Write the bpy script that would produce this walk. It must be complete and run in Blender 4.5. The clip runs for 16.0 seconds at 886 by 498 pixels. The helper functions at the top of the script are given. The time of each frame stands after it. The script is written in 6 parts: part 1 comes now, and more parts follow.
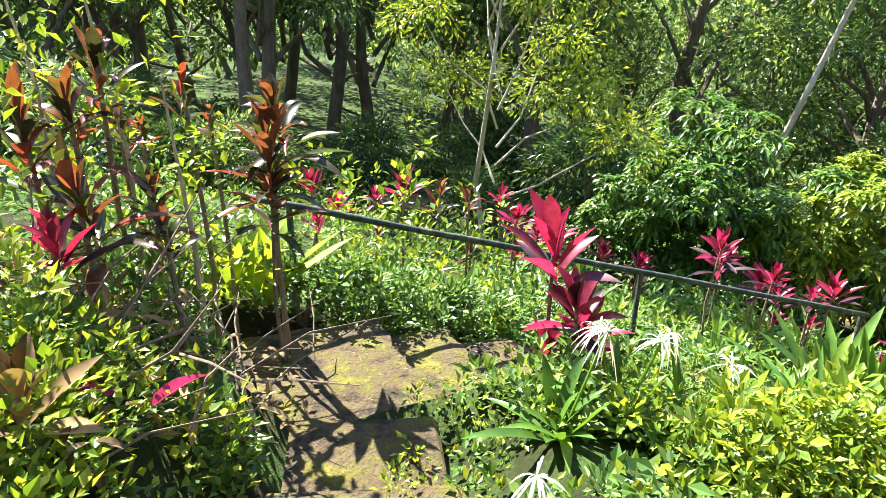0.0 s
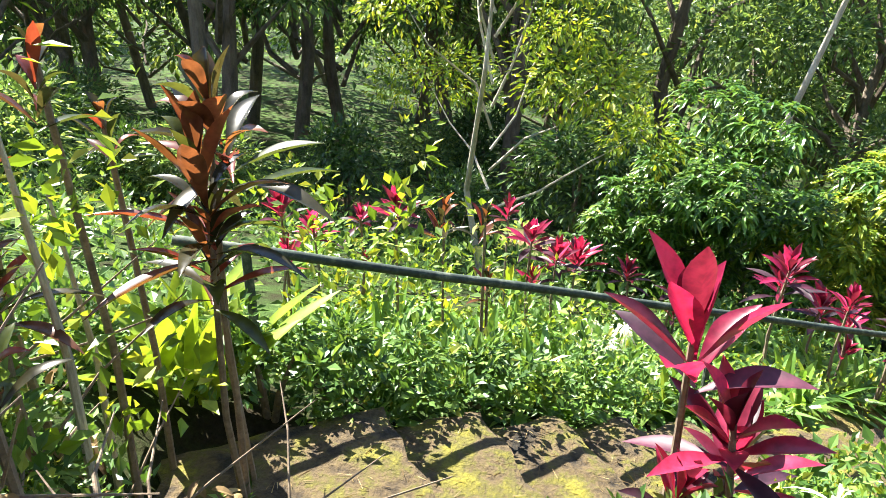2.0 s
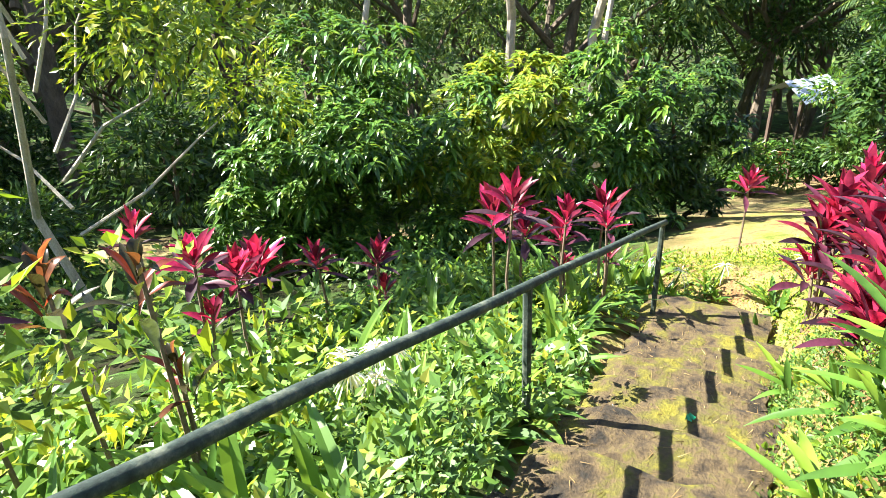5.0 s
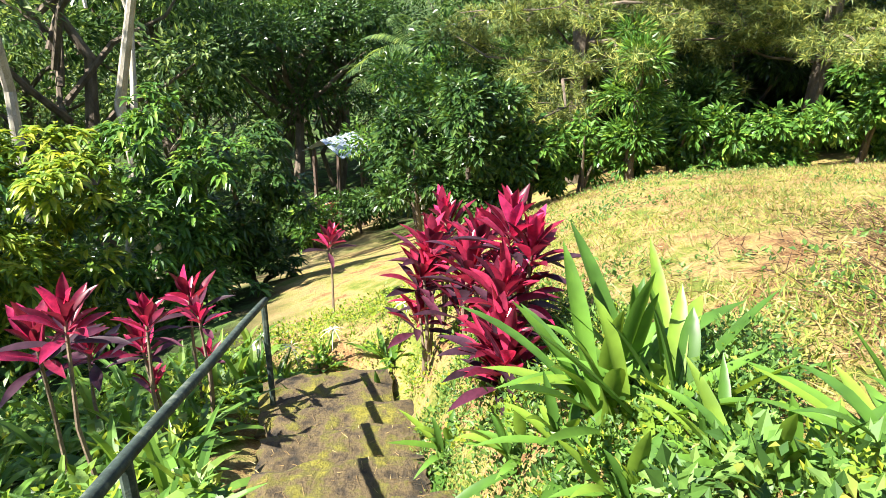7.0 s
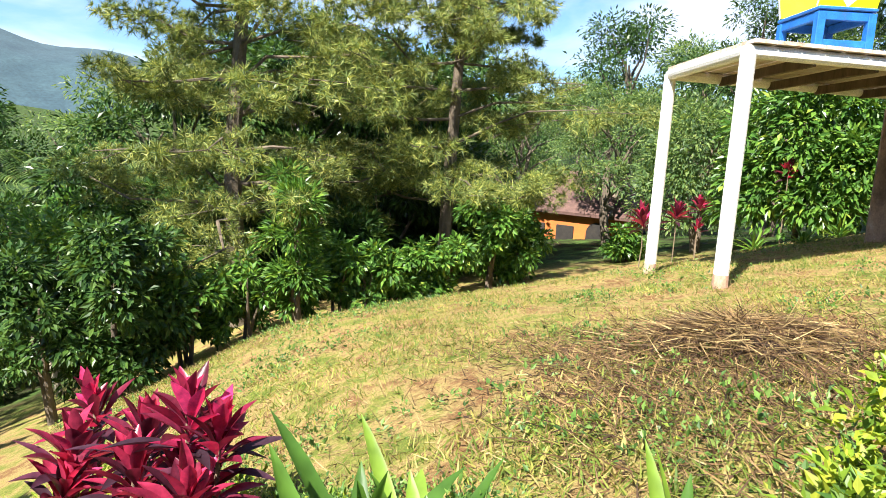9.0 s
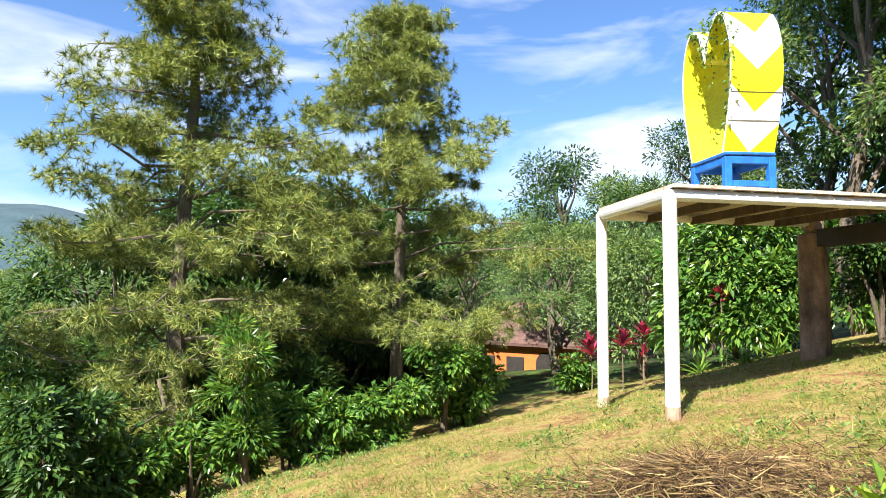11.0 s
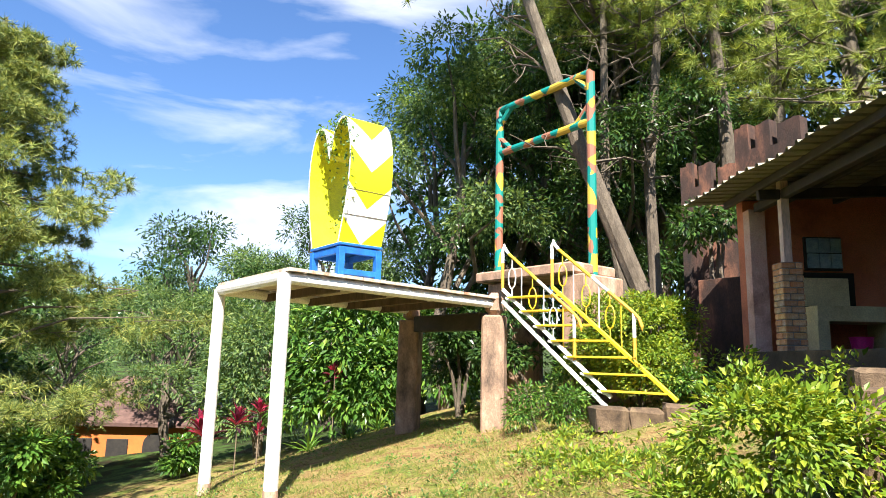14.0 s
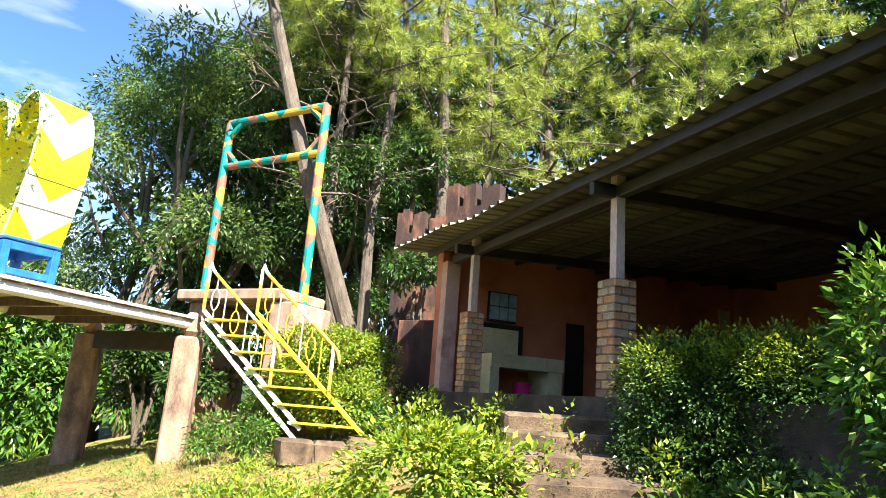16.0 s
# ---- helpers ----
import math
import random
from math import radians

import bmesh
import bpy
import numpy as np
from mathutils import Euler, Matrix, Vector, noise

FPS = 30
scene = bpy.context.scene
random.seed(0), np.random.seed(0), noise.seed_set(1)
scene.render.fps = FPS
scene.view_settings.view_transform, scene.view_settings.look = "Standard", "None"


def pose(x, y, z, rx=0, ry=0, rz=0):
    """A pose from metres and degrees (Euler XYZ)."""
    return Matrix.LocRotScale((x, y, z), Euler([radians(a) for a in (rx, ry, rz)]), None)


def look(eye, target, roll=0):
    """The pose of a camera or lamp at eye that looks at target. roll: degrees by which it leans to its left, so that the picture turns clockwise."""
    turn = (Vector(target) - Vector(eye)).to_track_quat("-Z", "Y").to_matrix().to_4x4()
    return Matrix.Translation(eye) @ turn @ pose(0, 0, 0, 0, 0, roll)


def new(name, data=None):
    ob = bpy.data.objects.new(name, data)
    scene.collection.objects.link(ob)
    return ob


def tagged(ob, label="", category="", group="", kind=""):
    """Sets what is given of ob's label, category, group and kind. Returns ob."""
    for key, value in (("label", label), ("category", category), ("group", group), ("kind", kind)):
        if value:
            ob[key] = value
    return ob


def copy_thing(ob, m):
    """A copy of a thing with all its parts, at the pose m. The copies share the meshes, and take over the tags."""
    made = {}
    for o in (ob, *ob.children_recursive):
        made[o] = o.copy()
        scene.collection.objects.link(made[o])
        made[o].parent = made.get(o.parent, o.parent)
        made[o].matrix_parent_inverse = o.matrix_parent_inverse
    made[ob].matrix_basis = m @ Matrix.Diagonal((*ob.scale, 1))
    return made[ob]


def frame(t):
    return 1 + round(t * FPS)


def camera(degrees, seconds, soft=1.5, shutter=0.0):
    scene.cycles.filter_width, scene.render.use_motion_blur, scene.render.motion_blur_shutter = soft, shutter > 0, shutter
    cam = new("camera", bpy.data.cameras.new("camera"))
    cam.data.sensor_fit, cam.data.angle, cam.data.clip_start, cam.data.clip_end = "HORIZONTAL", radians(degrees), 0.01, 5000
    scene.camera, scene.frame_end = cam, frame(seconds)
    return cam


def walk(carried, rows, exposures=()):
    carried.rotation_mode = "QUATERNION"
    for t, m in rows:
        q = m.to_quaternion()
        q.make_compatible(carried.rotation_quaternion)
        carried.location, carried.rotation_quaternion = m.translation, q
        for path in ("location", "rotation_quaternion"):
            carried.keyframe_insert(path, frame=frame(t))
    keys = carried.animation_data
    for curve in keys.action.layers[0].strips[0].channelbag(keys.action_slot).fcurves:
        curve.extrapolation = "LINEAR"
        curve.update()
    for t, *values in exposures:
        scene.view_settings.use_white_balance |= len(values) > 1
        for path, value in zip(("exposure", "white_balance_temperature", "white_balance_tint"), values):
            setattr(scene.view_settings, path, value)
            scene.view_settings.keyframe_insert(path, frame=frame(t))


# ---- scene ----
cam = camera(68.8, 16.0, soft=0.6)
METRES, EYE, TILT, LEAN, TURN = 5.5, 1.5, 0.0, 0.0, 0.0
ROWS = [
    (0.0, 0.0, 0.0, 0.0, 0.48, -23.07, -1.12),
    (0.5, -0.0146, 0.0706, -0.0074, -2.66, -26.71, -0.46),
    (1.0, -0.0238, 0.1282, -0.0165, -0.91, -27.25, 0.83),
    (1.5, -0.04, 0.1845, -0.0381, -3.76, -26.05, 1.82),
    (2.0, -0.0491, 0.2485, -0.053, -2.45, -23.03, -0.48),
    (2.5, -0.0589, 0.3084, -0.0709, -6.56, -23.9, -0.19),
    (3.0, -0.0724, 0.3662, -0.0851, -12.4, -27.7, 0.74),
    (5.5, -0.0386, 0.6225, -0.1453, -49.66, -25.85, 2.01),
    (6.0, -0.0147, 0.6515, -0.1501, -58.68, -25.55, 0.64),
    (6.5, 0.0197, 0.6632, -0.1545, -68.69, -25.49, -0.49),
    (7.0, 0.0503, 0.6809, -0.1729, -79.86, -21.61, -0.88),
    (7.5, 0.0816, 0.695, -0.1754, -89.97, -20.29, -0.49),
    (8.0, 0.1142, 0.6957, -0.176, -96.99, -16.03, -1.54),
    (8.5, 0.1266, 0.6965, -0.168, -105.31, -12.04, -1.8),
    (9.0, 0.1301, 0.704, -0.1604, -109.65, -8.91, -3.21),
    (11.5, 0.1162, 0.7193, -0.1228, -116.42, 5.69, 0.7),
    (12.0, 0.1133, 0.7099, -0.119, -122.3, 6.58, -1.06),
    (12.5, 0.1067, 0.708, -0.115, -127.99, 8.2, -1.67),
    (13.0, 0.1018, 0.7019, -0.1137, -133.94, 8.83, -1.77),
    (13.5, 0.0946, 0.6919, -0.112, -140.09, 9.21, -1.95),
    (14.0, 0.0871, 0.6853, -0.1089, -146.1, 9.69, -1.42),
    (14.5, 0.0791, 0.6761, -0.1064, -151.7, 10.14, -1.84),
    (15.0, 0.0687, 0.6686, -0.1051, -160.05, 10.9, -3.08),
    (15.5, 0.0606, 0.6683, -0.1026, -166.67, 12.04, -3.56),
    (16.0, 0.0561, 0.6668, -0.1005, -171.05, 13.36, -4.27),
]
walk(cam, [(t, pose(0, 0, EYE, TILT, LEAN, TURN) @ pose(METRES * x, METRES * y, METRES * z, 90 + pitch, roll, yaw)) for t, x, y, z, yaw, pitch, roll in ROWS],
     exposures=[(0.0, 2.6), (3.0, 2.55), (5.5, 2.45), (9.0, 1.85), (12.5, 1.75), (14.3, 1.8), (16.0, 2.25)])

# ---- world and sun ----
SUN_AWAY = Vector((0.62, -0.78, 0.0)).normalized()
SUN_HIGH = radians(48.5)
world = bpy.data.worlds.new("world")
scene.world = world
world.use_nodes = True
wn, wl = world.node_tree.nodes, world.node_tree.links
sky = wn.new("ShaderNodeTexSky")
sky.sky_type = "NISHITA"
sky.sun_disc = False
sky.sun_elevation = SUN_HIGH
sky.sun_rotation = math.atan2(-SUN_AWAY.x, -SUN_AWAY.y)
sky.air_density, sky.dust_density, sky.ozone_density = 1.2, 0.3, 5.0
wtc = wn.new("ShaderNodeTexCoord")
wmap = wn.new("ShaderNodeMapping")
wmap.inputs["Scale"].default_value = (1.0, 1.0, 4.2)
wnoise = wn.new("ShaderNodeTexNoise")
wnoise.inputs["Scale"].default_value = 2.3
wnoise.inputs["Detail"].default_value = 7
wnoise.inputs["Roughness"].default_value = 0.52
wnoise.inputs["Distortion"].default_value = 0.5
wramp = wn.new("ShaderNodeValToRGB")
wramp.color_ramp.elements[0].position = 0.46
wramp.color_ramp.elements[1].position = 0.74
wmix = wn.new("ShaderNodeMix")
wmix.data_type = "RGBA"
wmix.inputs[7].default_value = (7.4, 7.7, 8.3, 1)
wl.new(wtc.outputs["Generated"], wmap.inputs["Vector"])
wl.new(wmap.outputs["Vector"], wnoise.inputs["Vector"])
wl.new(wnoise.outputs["Fac"], wramp.inputs["Fac"])
wl.new(wramp.outputs["Color"], wmix.inputs[0])
wtint = wn.new("ShaderNodeMix")
wtint.data_type, wtint.blend_type = "RGBA", "MULTIPLY"
wtint.inputs[0].default_value = 1.0
wtint.inputs[7].default_value = (0.82, 0.98, 1.22, 1)
wl.new(sky.outputs["Color"], wtint.inputs[6])
wl.new(wtint.outputs[2], wmix.inputs[6])
wl.new(wmix.outputs[2], wn["Background"].inputs["Color"])
wn["Background"].inputs["Strength"].default_value = 0.053
sun = new("sun", bpy.data.lights.new("sun", "SUN"))
sun.data.energy, sun.data.angle, sun.data.color = 5.0, radians(0.5), (1.0, 0.95, 0.86)
sun.matrix_world = look((0, 0, 30), Vector((0, 0, 30)) + SUN_AWAY * math.cos(SUN_HIGH) - Vector((0, 0, math.sin(SUN_HIGH))))


# ---- materials ----
def nodes_of(name):
    m = bpy.data.materials.new(name)
    m.use_nodes = True
    return m, m.node_tree.nodes, m.node_tree.links, m.node_tree.nodes["Principled BSDF"]


def ramp_of(n, stops):
    r = n.new("ShaderNodeValToRGB")
    e = r.color_ramp.elements
    while len(e) < len(stops):
        e.new(0.5)
    for k, (p, c) in enumerate(stops):
        e[k].position, e[k].color = p, (*c, 1)
    return r


def mixed(n, l, a, b, fac, blend="MIX"):
    x = n.new("ShaderNodeMix")
    x.data_type, x.blend_type = "RGBA", blend
    for s, v in ((6, a), (7, b), (0, fac)):
        if isinstance(v, tuple):
            x.inputs[s].default_value = (*v, 1)
        elif isinstance(v, (int, float)):
            x.inputs[s].default_value = v
        else:
            l.new(v, x.inputs[s])
    return x.outputs[2]


def noise_of(n, l, scale, detail=4, rough=0.6, stretch=(1, 1, 1), kind="Object"):
    tc, mp, nz = n.new("ShaderNodeTexCoord"), n.new("ShaderNodeMapping"), n.new("ShaderNodeTexNoise")
    mp.inputs["Scale"].default_value = stretch
    nz.inputs["Scale"].default_value, nz.inputs["Detail"].default_value, nz.inputs["Roughness"].default_value = scale, detail, rough
    l.new(tc.outputs[kind], mp.inputs["Vector"])
    l.new(mp.outputs["Vector"], nz.inputs["Vector"])
    return nz.outputs["Fac"]


def bumped(n, l, bsdf, height, strength=0.4, distance=0.01):
    b = n.new("ShaderNodeBump")
    b.inputs["Strength"].default_value, b.inputs["Distance"].default_value = strength, distance
    l.new(height, b.inputs["Height"])
    l.new(b.outputs["Normal"], bsdf.inputs["Normal"])


def leaf_mat(name, stops, rough=0.45, thin=0.35, blotch=9.0):
    """Leaves: every leaf takes its own tint from the ramp; part of the light goes through."""
    m, n, l, b = nodes_of(name)
    geo = n.new("ShaderNodeNewGeometry")
    if "red" not in name and "petal" not in name and "straw" not in name and "dry" not in name:
        stops = [(p, (c[0] * 0.86, c[1] * 0.78, c[2] * 0.9)) for p, c in stops]
    r = ramp_of(n, stops)
    l.new(geo.outputs["Random Per Island"], r.inputs["Fac"])
    nz = noise_of(n, l, blotch, 3)
    sh = ramp_of(n, ((0.25, (0.5, 0.52, 0.5)), (0.75, (1.4, 1.35, 1.25))))
    l.new(nz, sh.inputs["Fac"])
    col = mixed(n, l, r.outputs["Color"], sh.outputs["Color"], 1.0, "MULTIPLY")
    l.new(col, b.inputs["Base Color"])
    b.inputs["Roughness"].default_value = rough
    b.inputs["Specular IOR Level"].default_value = 0.35
    t = n.new("ShaderNodeBsdfTranslucent")
    warm = mixed(n, l, col, (1.45, 1.3, 0.7), 1.0, "MULTIPLY") if "red" not in name else mixed(n, l, col, (1.6, 0.9, 0.9), 1.0, "MULTIPLY")
    l.new(warm, t.inputs["Color"])
    mx = n.new("ShaderNodeMixShader")
    mx.inputs[0].default_value = thin
    l.new(b.outputs[0], mx.inputs[1])
    l.new(t.outputs[0], mx.inputs[2])
    l.new(mx.outputs[0], n["Material Output"].inputs["Surface"])
    return m


def rough_mat(name, stops, scale=6.0, rough=0.8, bump=0.4, dist=0.01, metal=0.0, fine=60.0, stretch=(1, 1, 1), vary=0.0):
    """Opaque surface: a ramp over coarse noise, darkened by fine grain, with relief."""
    m, n, l, b = nodes_of(name)
    big, small = noise_of(n, l, scale, 6, 0.65, stretch), noise_of(n, l, fine, 4, 0.7, stretch)
    r = ramp_of(n, stops)
    l.new(big, r.inputs["Fac"])
    g = ramp_of(n, ((0.3, (0.7, 0.7, 0.7)), (0.7, (1.2, 1.2, 1.2))))
    l.new(small, g.inputs["Fac"])
    col = mixed(n, l, r.outputs["Color"], g.outputs["Color"], 1.0, "MULTIPLY")
    if vary:
        oi = n.new("ShaderNodeObjectInfo")
        rv = ramp_of(n, ((0.0, (1 - vary, 1 - vary, 1 - vary * 0.9)), (0.3, (1.15, 0.85, 0.65)), (0.55, (0.85, 0.95, 1.05)), (0.8, (1.2, 1.1, 0.75)), (1.0, (1 + vary, 1 + vary * 0.7, 1 + vary * 0.5))))
        l.new(oi.outputs["Random"], rv.inputs["Fac"])
        col = mixed(n, l, col, rv.outputs["Color"], 1.0, "MULTIPLY")
    l.new(col, b.inputs["Base Color"])
    b.inputs["Roughness"].default_value, b.inputs["Metallic"].default_value = rough, metal
    add = n.new("ShaderNodeMath")
    l.new(big, add.inputs[0])
    l.new(small, add.inputs[1])
    bumped(n, l, b, add.outputs[0], bump, dist)
    return m


leaf_weed = leaf_mat("leaf_weed", ((0, (0.045, 0.12, 0.025)), (0.5, (0.11, 0.25, 0.045)), (0.9, (0.21, 0.38, 0.08)), (1, (0.32, 0.38, 0.06))))
leaf_lime = leaf_mat("leaf_lime", ((0, (0.09, 0.19, 0.02)), (0.5, (0.21, 0.37, 0.03)), (1, (0.42, 0.5, 0.05))), thin=0.38)
# Dark green foliage; also paints deep shade by the pines and the stair.
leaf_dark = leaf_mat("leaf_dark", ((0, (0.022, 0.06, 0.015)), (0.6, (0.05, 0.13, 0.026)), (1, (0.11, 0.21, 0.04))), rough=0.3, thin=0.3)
leaf_bush = leaf_mat("leaf_bush", ((0, (0.04, 0.12, 0.02)), (0.5, (0.08, 0.21, 0.03)), (0.85, (0.15, 0.32, 0.045)), (1, (0.28, 0.42, 0.06))), rough=0.3, thin=0.3)
# Extra blue in these greens tints the valley's haze into the leaves.
leaf_forest = leaf_mat("leaf_forest", ((0, (0.055, 0.12, 0.045)), (0.5, (0.13, 0.26, 0.08)), (1, (0.3, 0.44, 0.13))), thin=0.5)
leaf_strap = leaf_mat("leaf_strap", ((0, (0.06, 0.16, 0.03)), (0.5, (0.13, 0.3, 0.045)), (0.9, (0.24, 0.42, 0.07)), (1, (0.4, 0.42, 0.07))), rough=0.35, thin=0.45, blotch=4)
leaf_strap_a = leaf_mat("leaf_strap_green", ((0, (0.12, 0.28, 0.035)), (1, (0.12, 0.28, 0.035))), rough=0.42, thin=0.33, blotch=5)
leaf_strap_b = leaf_mat("leaf_strap_deep", ((0, (0.07, 0.18, 0.025)), (1, (0.07, 0.18, 0.025))), rough=0.42, thin=0.33, blotch=5)
leaf_strap_c = leaf_mat("leaf_strap_pale", ((0, (0.2, 0.36, 0.04)), (1, (0.2, 0.36, 0.04))), rough=0.42, thin=0.33, blotch=5)
leaf_red = leaf_mat("leaf_red", ((0, (0.09, 0.015, 0.03)), (0.4, (0.22, 0.018, 0.055)), (0.75, (0.5, 0.03, 0.13)), (1, (0.76, 0.08, 0.27))), rough=0.3, thin=0.4, blotch=22)
leaf_maroon = leaf_mat("leaf_red_dark", ((0, (0.06, 0.014, 0.028)), (0.3, (0.19, 0.02, 0.05)), (0.6, (0.4, 0.03, 0.085)), (0.85, (0.58, 0.05, 0.15)), (1, (0.68, 0.12, 0.24))), rough=0.28, thin=0.3, blotch=22)
leaf_purple = leaf_mat("leaf_red_purple", ((0, (0.018, 0.012, 0.018)), (0.5, (0.05, 0.016, 0.032)), (1, (0.2, 0.025, 0.07))), rough=0.5, thin=0.2, blotch=22)
leaf_bronze = leaf_mat("leaf_bronze", ((0, (0.025, 0.03, 0.015)), (0.3, (0.06, 0.06, 0.025)), (0.45, (0.22, 0.04, 0.03)), (0.58, (0.06, 0.09, 0.02)), (0.78, (0.1, 0.12, 0.035)), (0.93, (0.4, 0.05, 0.05)), (1, (0.42, 0.38, 0.08))), rough=0.26, thin=0.4, blotch=20)
leaf_pine = leaf_mat("leaf_pine", ((0, (0.06, 0.115, 0.035)), (0.5, (0.18, 0.28, 0.06)), (1, (0.46, 0.52, 0.12))), rough=0.5, thin=0.25, blotch=1.2)
# Brighter version of leaf_pine for the pines above the shelter.
leaf_pine_bright = leaf_mat("leaf_pine_bright", ((0, (0.13, 0.22, 0.045)), (0.5, (0.32, 0.47, 0.08)), (1, (0.58, 0.68, 0.13))), rough=0.5, thin=0.25, blotch=1.2)
leaf_dry = leaf_mat("leaf_dry", ((0, (0.08, 0.05, 0.022)), (0.5, (0.21, 0.14, 0.06)), (1, (0.38, 0.29, 0.14))), rough=0.7, thin=0.15)
leaf_straw_dark = leaf_mat("leaf_straw_brown", ((0, (0.03, 0.016, 0.01)), (0.6, (0.1, 0.055, 0.026)), (1, (0.27, 0.17, 0.08))), rough=0.8, thin=0.1)
leaf_grass = leaf_mat("leaf_grass", ((0, (0.08, 0.16, 0.02)), (0.4, (0.19, 0.29, 0.04)), (0.7, (0.32, 0.33, 0.07)), (1, (0.42, 0.35, 0.13))), rough=0.6, thin=0.3, blotch=0.9)
petal = leaf_mat("petal_white", ((0, (0.7, 0.72, 0.66)), (1, (0.85, 0.86, 0.82))), rough=0.6, thin=0.35)
bark = rough_mat("bark", ((0.3, (0.06, 0.045, 0.032)), (0.6, (0.16, 0.125, 0.09)), (0.8, (0.26, 0.22, 0.16))), 5, 0.9, 0.8, 0.03, stretch=(1, 1, 0.35))
bark_pale = rough_mat("bark_pale", ((0.3, (0.24, 0.21, 0.16)), (0.55, (0.42, 0.38, 0.3)), (0.75, (0.55, 0.52, 0.44))), 4, 0.85, 0.5, 0.02, stretch=(1, 1, 0.4))
stem_brown = rough_mat("stem_brown", ((0.3, (0.10, 0.07, 0.045)), (0.7, (0.24, 0.18, 0.12))), 14, 0.85, 0.5, 0.005)
moss_stone = rough_mat("mossy_concrete", ((0.34, (0.014, 0.011, 0.006)), (0.42, (0.05, 0.034, 0.016)), (0.5, (0.1, 0.07, 0.03)), (0.56, (0.09, 0.08, 0.014)), (0.67, (0.17, 0.15, 0.014))), 5.5, 0.95, 1.0, 0.02, fine=48)
# Dark uneven concrete for the shelter's floor slab.
slab_dark = rough_mat("dark_concrete", ((0.3, (0.025, 0.02, 0.016)), (0.55, (0.07, 0.05, 0.038)), (0.75, (0.14, 0.1, 0.07))), 3.0, 0.92, 0.6, 0.01)
step_earth = rough_mat("earthy_concrete", ((0.3, (0.03, 0.02, 0.012)), (0.48, (0.1, 0.064, 0.038)), (0.62, (0.17, 0.115, 0.068)), (0.75, (0.1, 0.1, 0.03))), 4.5, 0.95, 0.8, 0.012)
rail_mat = rough_mat("weathered_green_pipe", ((0.32, (0.008, 0.016, 0.012)), (0.5, (0.026, 0.045, 0.034)), (0.7, (0.12, 0.14, 0.1))), 14, 0.85, 0.5, 0.004, stretch=(1, 1, 1))
white_paint = rough_mat("chipped_white_paint", ((0.22, (0.42, 0.36, 0.30)), (0.34, (0.78, 0.76, 0.73)), (0.7, (0.84, 0.83, 0.8))), 7, 0.5, 0.2, 0.004)
yellow_paint = rough_mat("yellow_paint", ((0.3, (0.4, 0.26, 0.05)), (0.42, (0.66, 0.45, 0.02)), (0.7, (0.74, 0.55, 0.03))), 5, 0.5, 0.2, 0.003)
orange_paint = rough_mat("orange_paint", ((0.25, (0.3, 0.12, 0.04)), (0.4, (0.72, 0.33, 0.04)), (0.7, (0.8, 0.42, 0.05))), 6, 0.55, 0.2, 0.003)
blue_paint = rough_mat("blue_paint", ((0.25, (0.06, 0.09, 0.14)), (0.4, (0.01, 0.11, 0.42)), (0.7, (0.02, 0.17, 0.55))), 6, 0.5, 0.2, 0.003)
concrete_stain = rough_mat("stained_concrete", ((0.3, (0.06, 0.042, 0.034)), (0.43, (0.22, 0.145, 0.1)), (0.56, (0.4, 0.25, 0.17)), (0.72, (0.52, 0.43, 0.34))), 2.6, 0.92, 0.6, 0.01, stretch=(1, 1, 0.5))
wall_orange = rough_mat("terracotta_plaster", ((0.28, (0.34, 0.11, 0.065)), (0.5, (0.62, 0.2, 0.11)), (0.75, (0.7, 0.28, 0.17))), 1.3, 0.9, 0.35, 0.008)
wall_pink = rough_mat("faded_pink_plaster", ((0.3, (0.2, 0.1, 0.08)), (0.5, (0.55, 0.33, 0.28)), (0.75, (0.66, 0.5, 0.44))), 1.8, 0.9, 0.4, 0.01)
wall_ruin = rough_mat("blackened_plaster", ((0.36, (0.02, 0.014, 0.012)), (0.5, (0.06, 0.03, 0.022)), (0.62, (0.2, 0.085, 0.05)), (0.78, (0.36, 0.2, 0.15))), 1.6, 0.95, 0.6, 0.015, stretch=(1, 1, 0.4))
roof_metal = rough_mat("dull_roof_sheet", ((0.3, (0.1, 0.09, 0.06)), (0.6, (0.22, 0.2, 0.13)), (0.8, (0.32, 0.29, 0.2))), 1.5, 0.55, 0.15, 0.004)
steel_dark = rough_mat("dark_steel", ((0.3, (0.025, 0.02, 0.018)), (0.7, (0.06, 0.045, 0.04))), 6, 0.6, 0.2, 0.003)
wood_pink = rough_mat("pale_pink_timber", ((0.3, (0.62, 0.42, 0.35)), (0.7, (0.82, 0.64, 0.55))), 6, 0.75, 0.3, 0.004, stretch=(1, 1, 0.2))
cream = rough_mat("cream_tile_plaster", ((0.3, (0.58, 0.46, 0.24)), (0.6, (0.8, 0.7, 0.42)), (0.8, (0.84, 0.78, 0.55))), 2.5, 0.6, 0.2, 0.004)
brick_mat = rough_mat("mixed_brick", ((0.32, (0.34, 0.14, 0.07)), (0.5, (0.52, 0.30, 0.16)), (0.66, (0.5, 0.46, 0.40))), 2.2, 0.9, 0.5, 0.006, vary=0.5)
mortar = rough_mat("grey_mortar", ((0.3, (0.12, 0.10, 0.09)), (0.7, (0.3, 0.27, 0.24))), 10, 0.95, 0.5, 0.005)
pink_plastic = rough_mat("pink_plastic", ((0.3, (0.75, 0.02, 0.2)), (0.7, (0.8, 0.03, 0.25))), 6, 0.35, 0.05, 0.002)
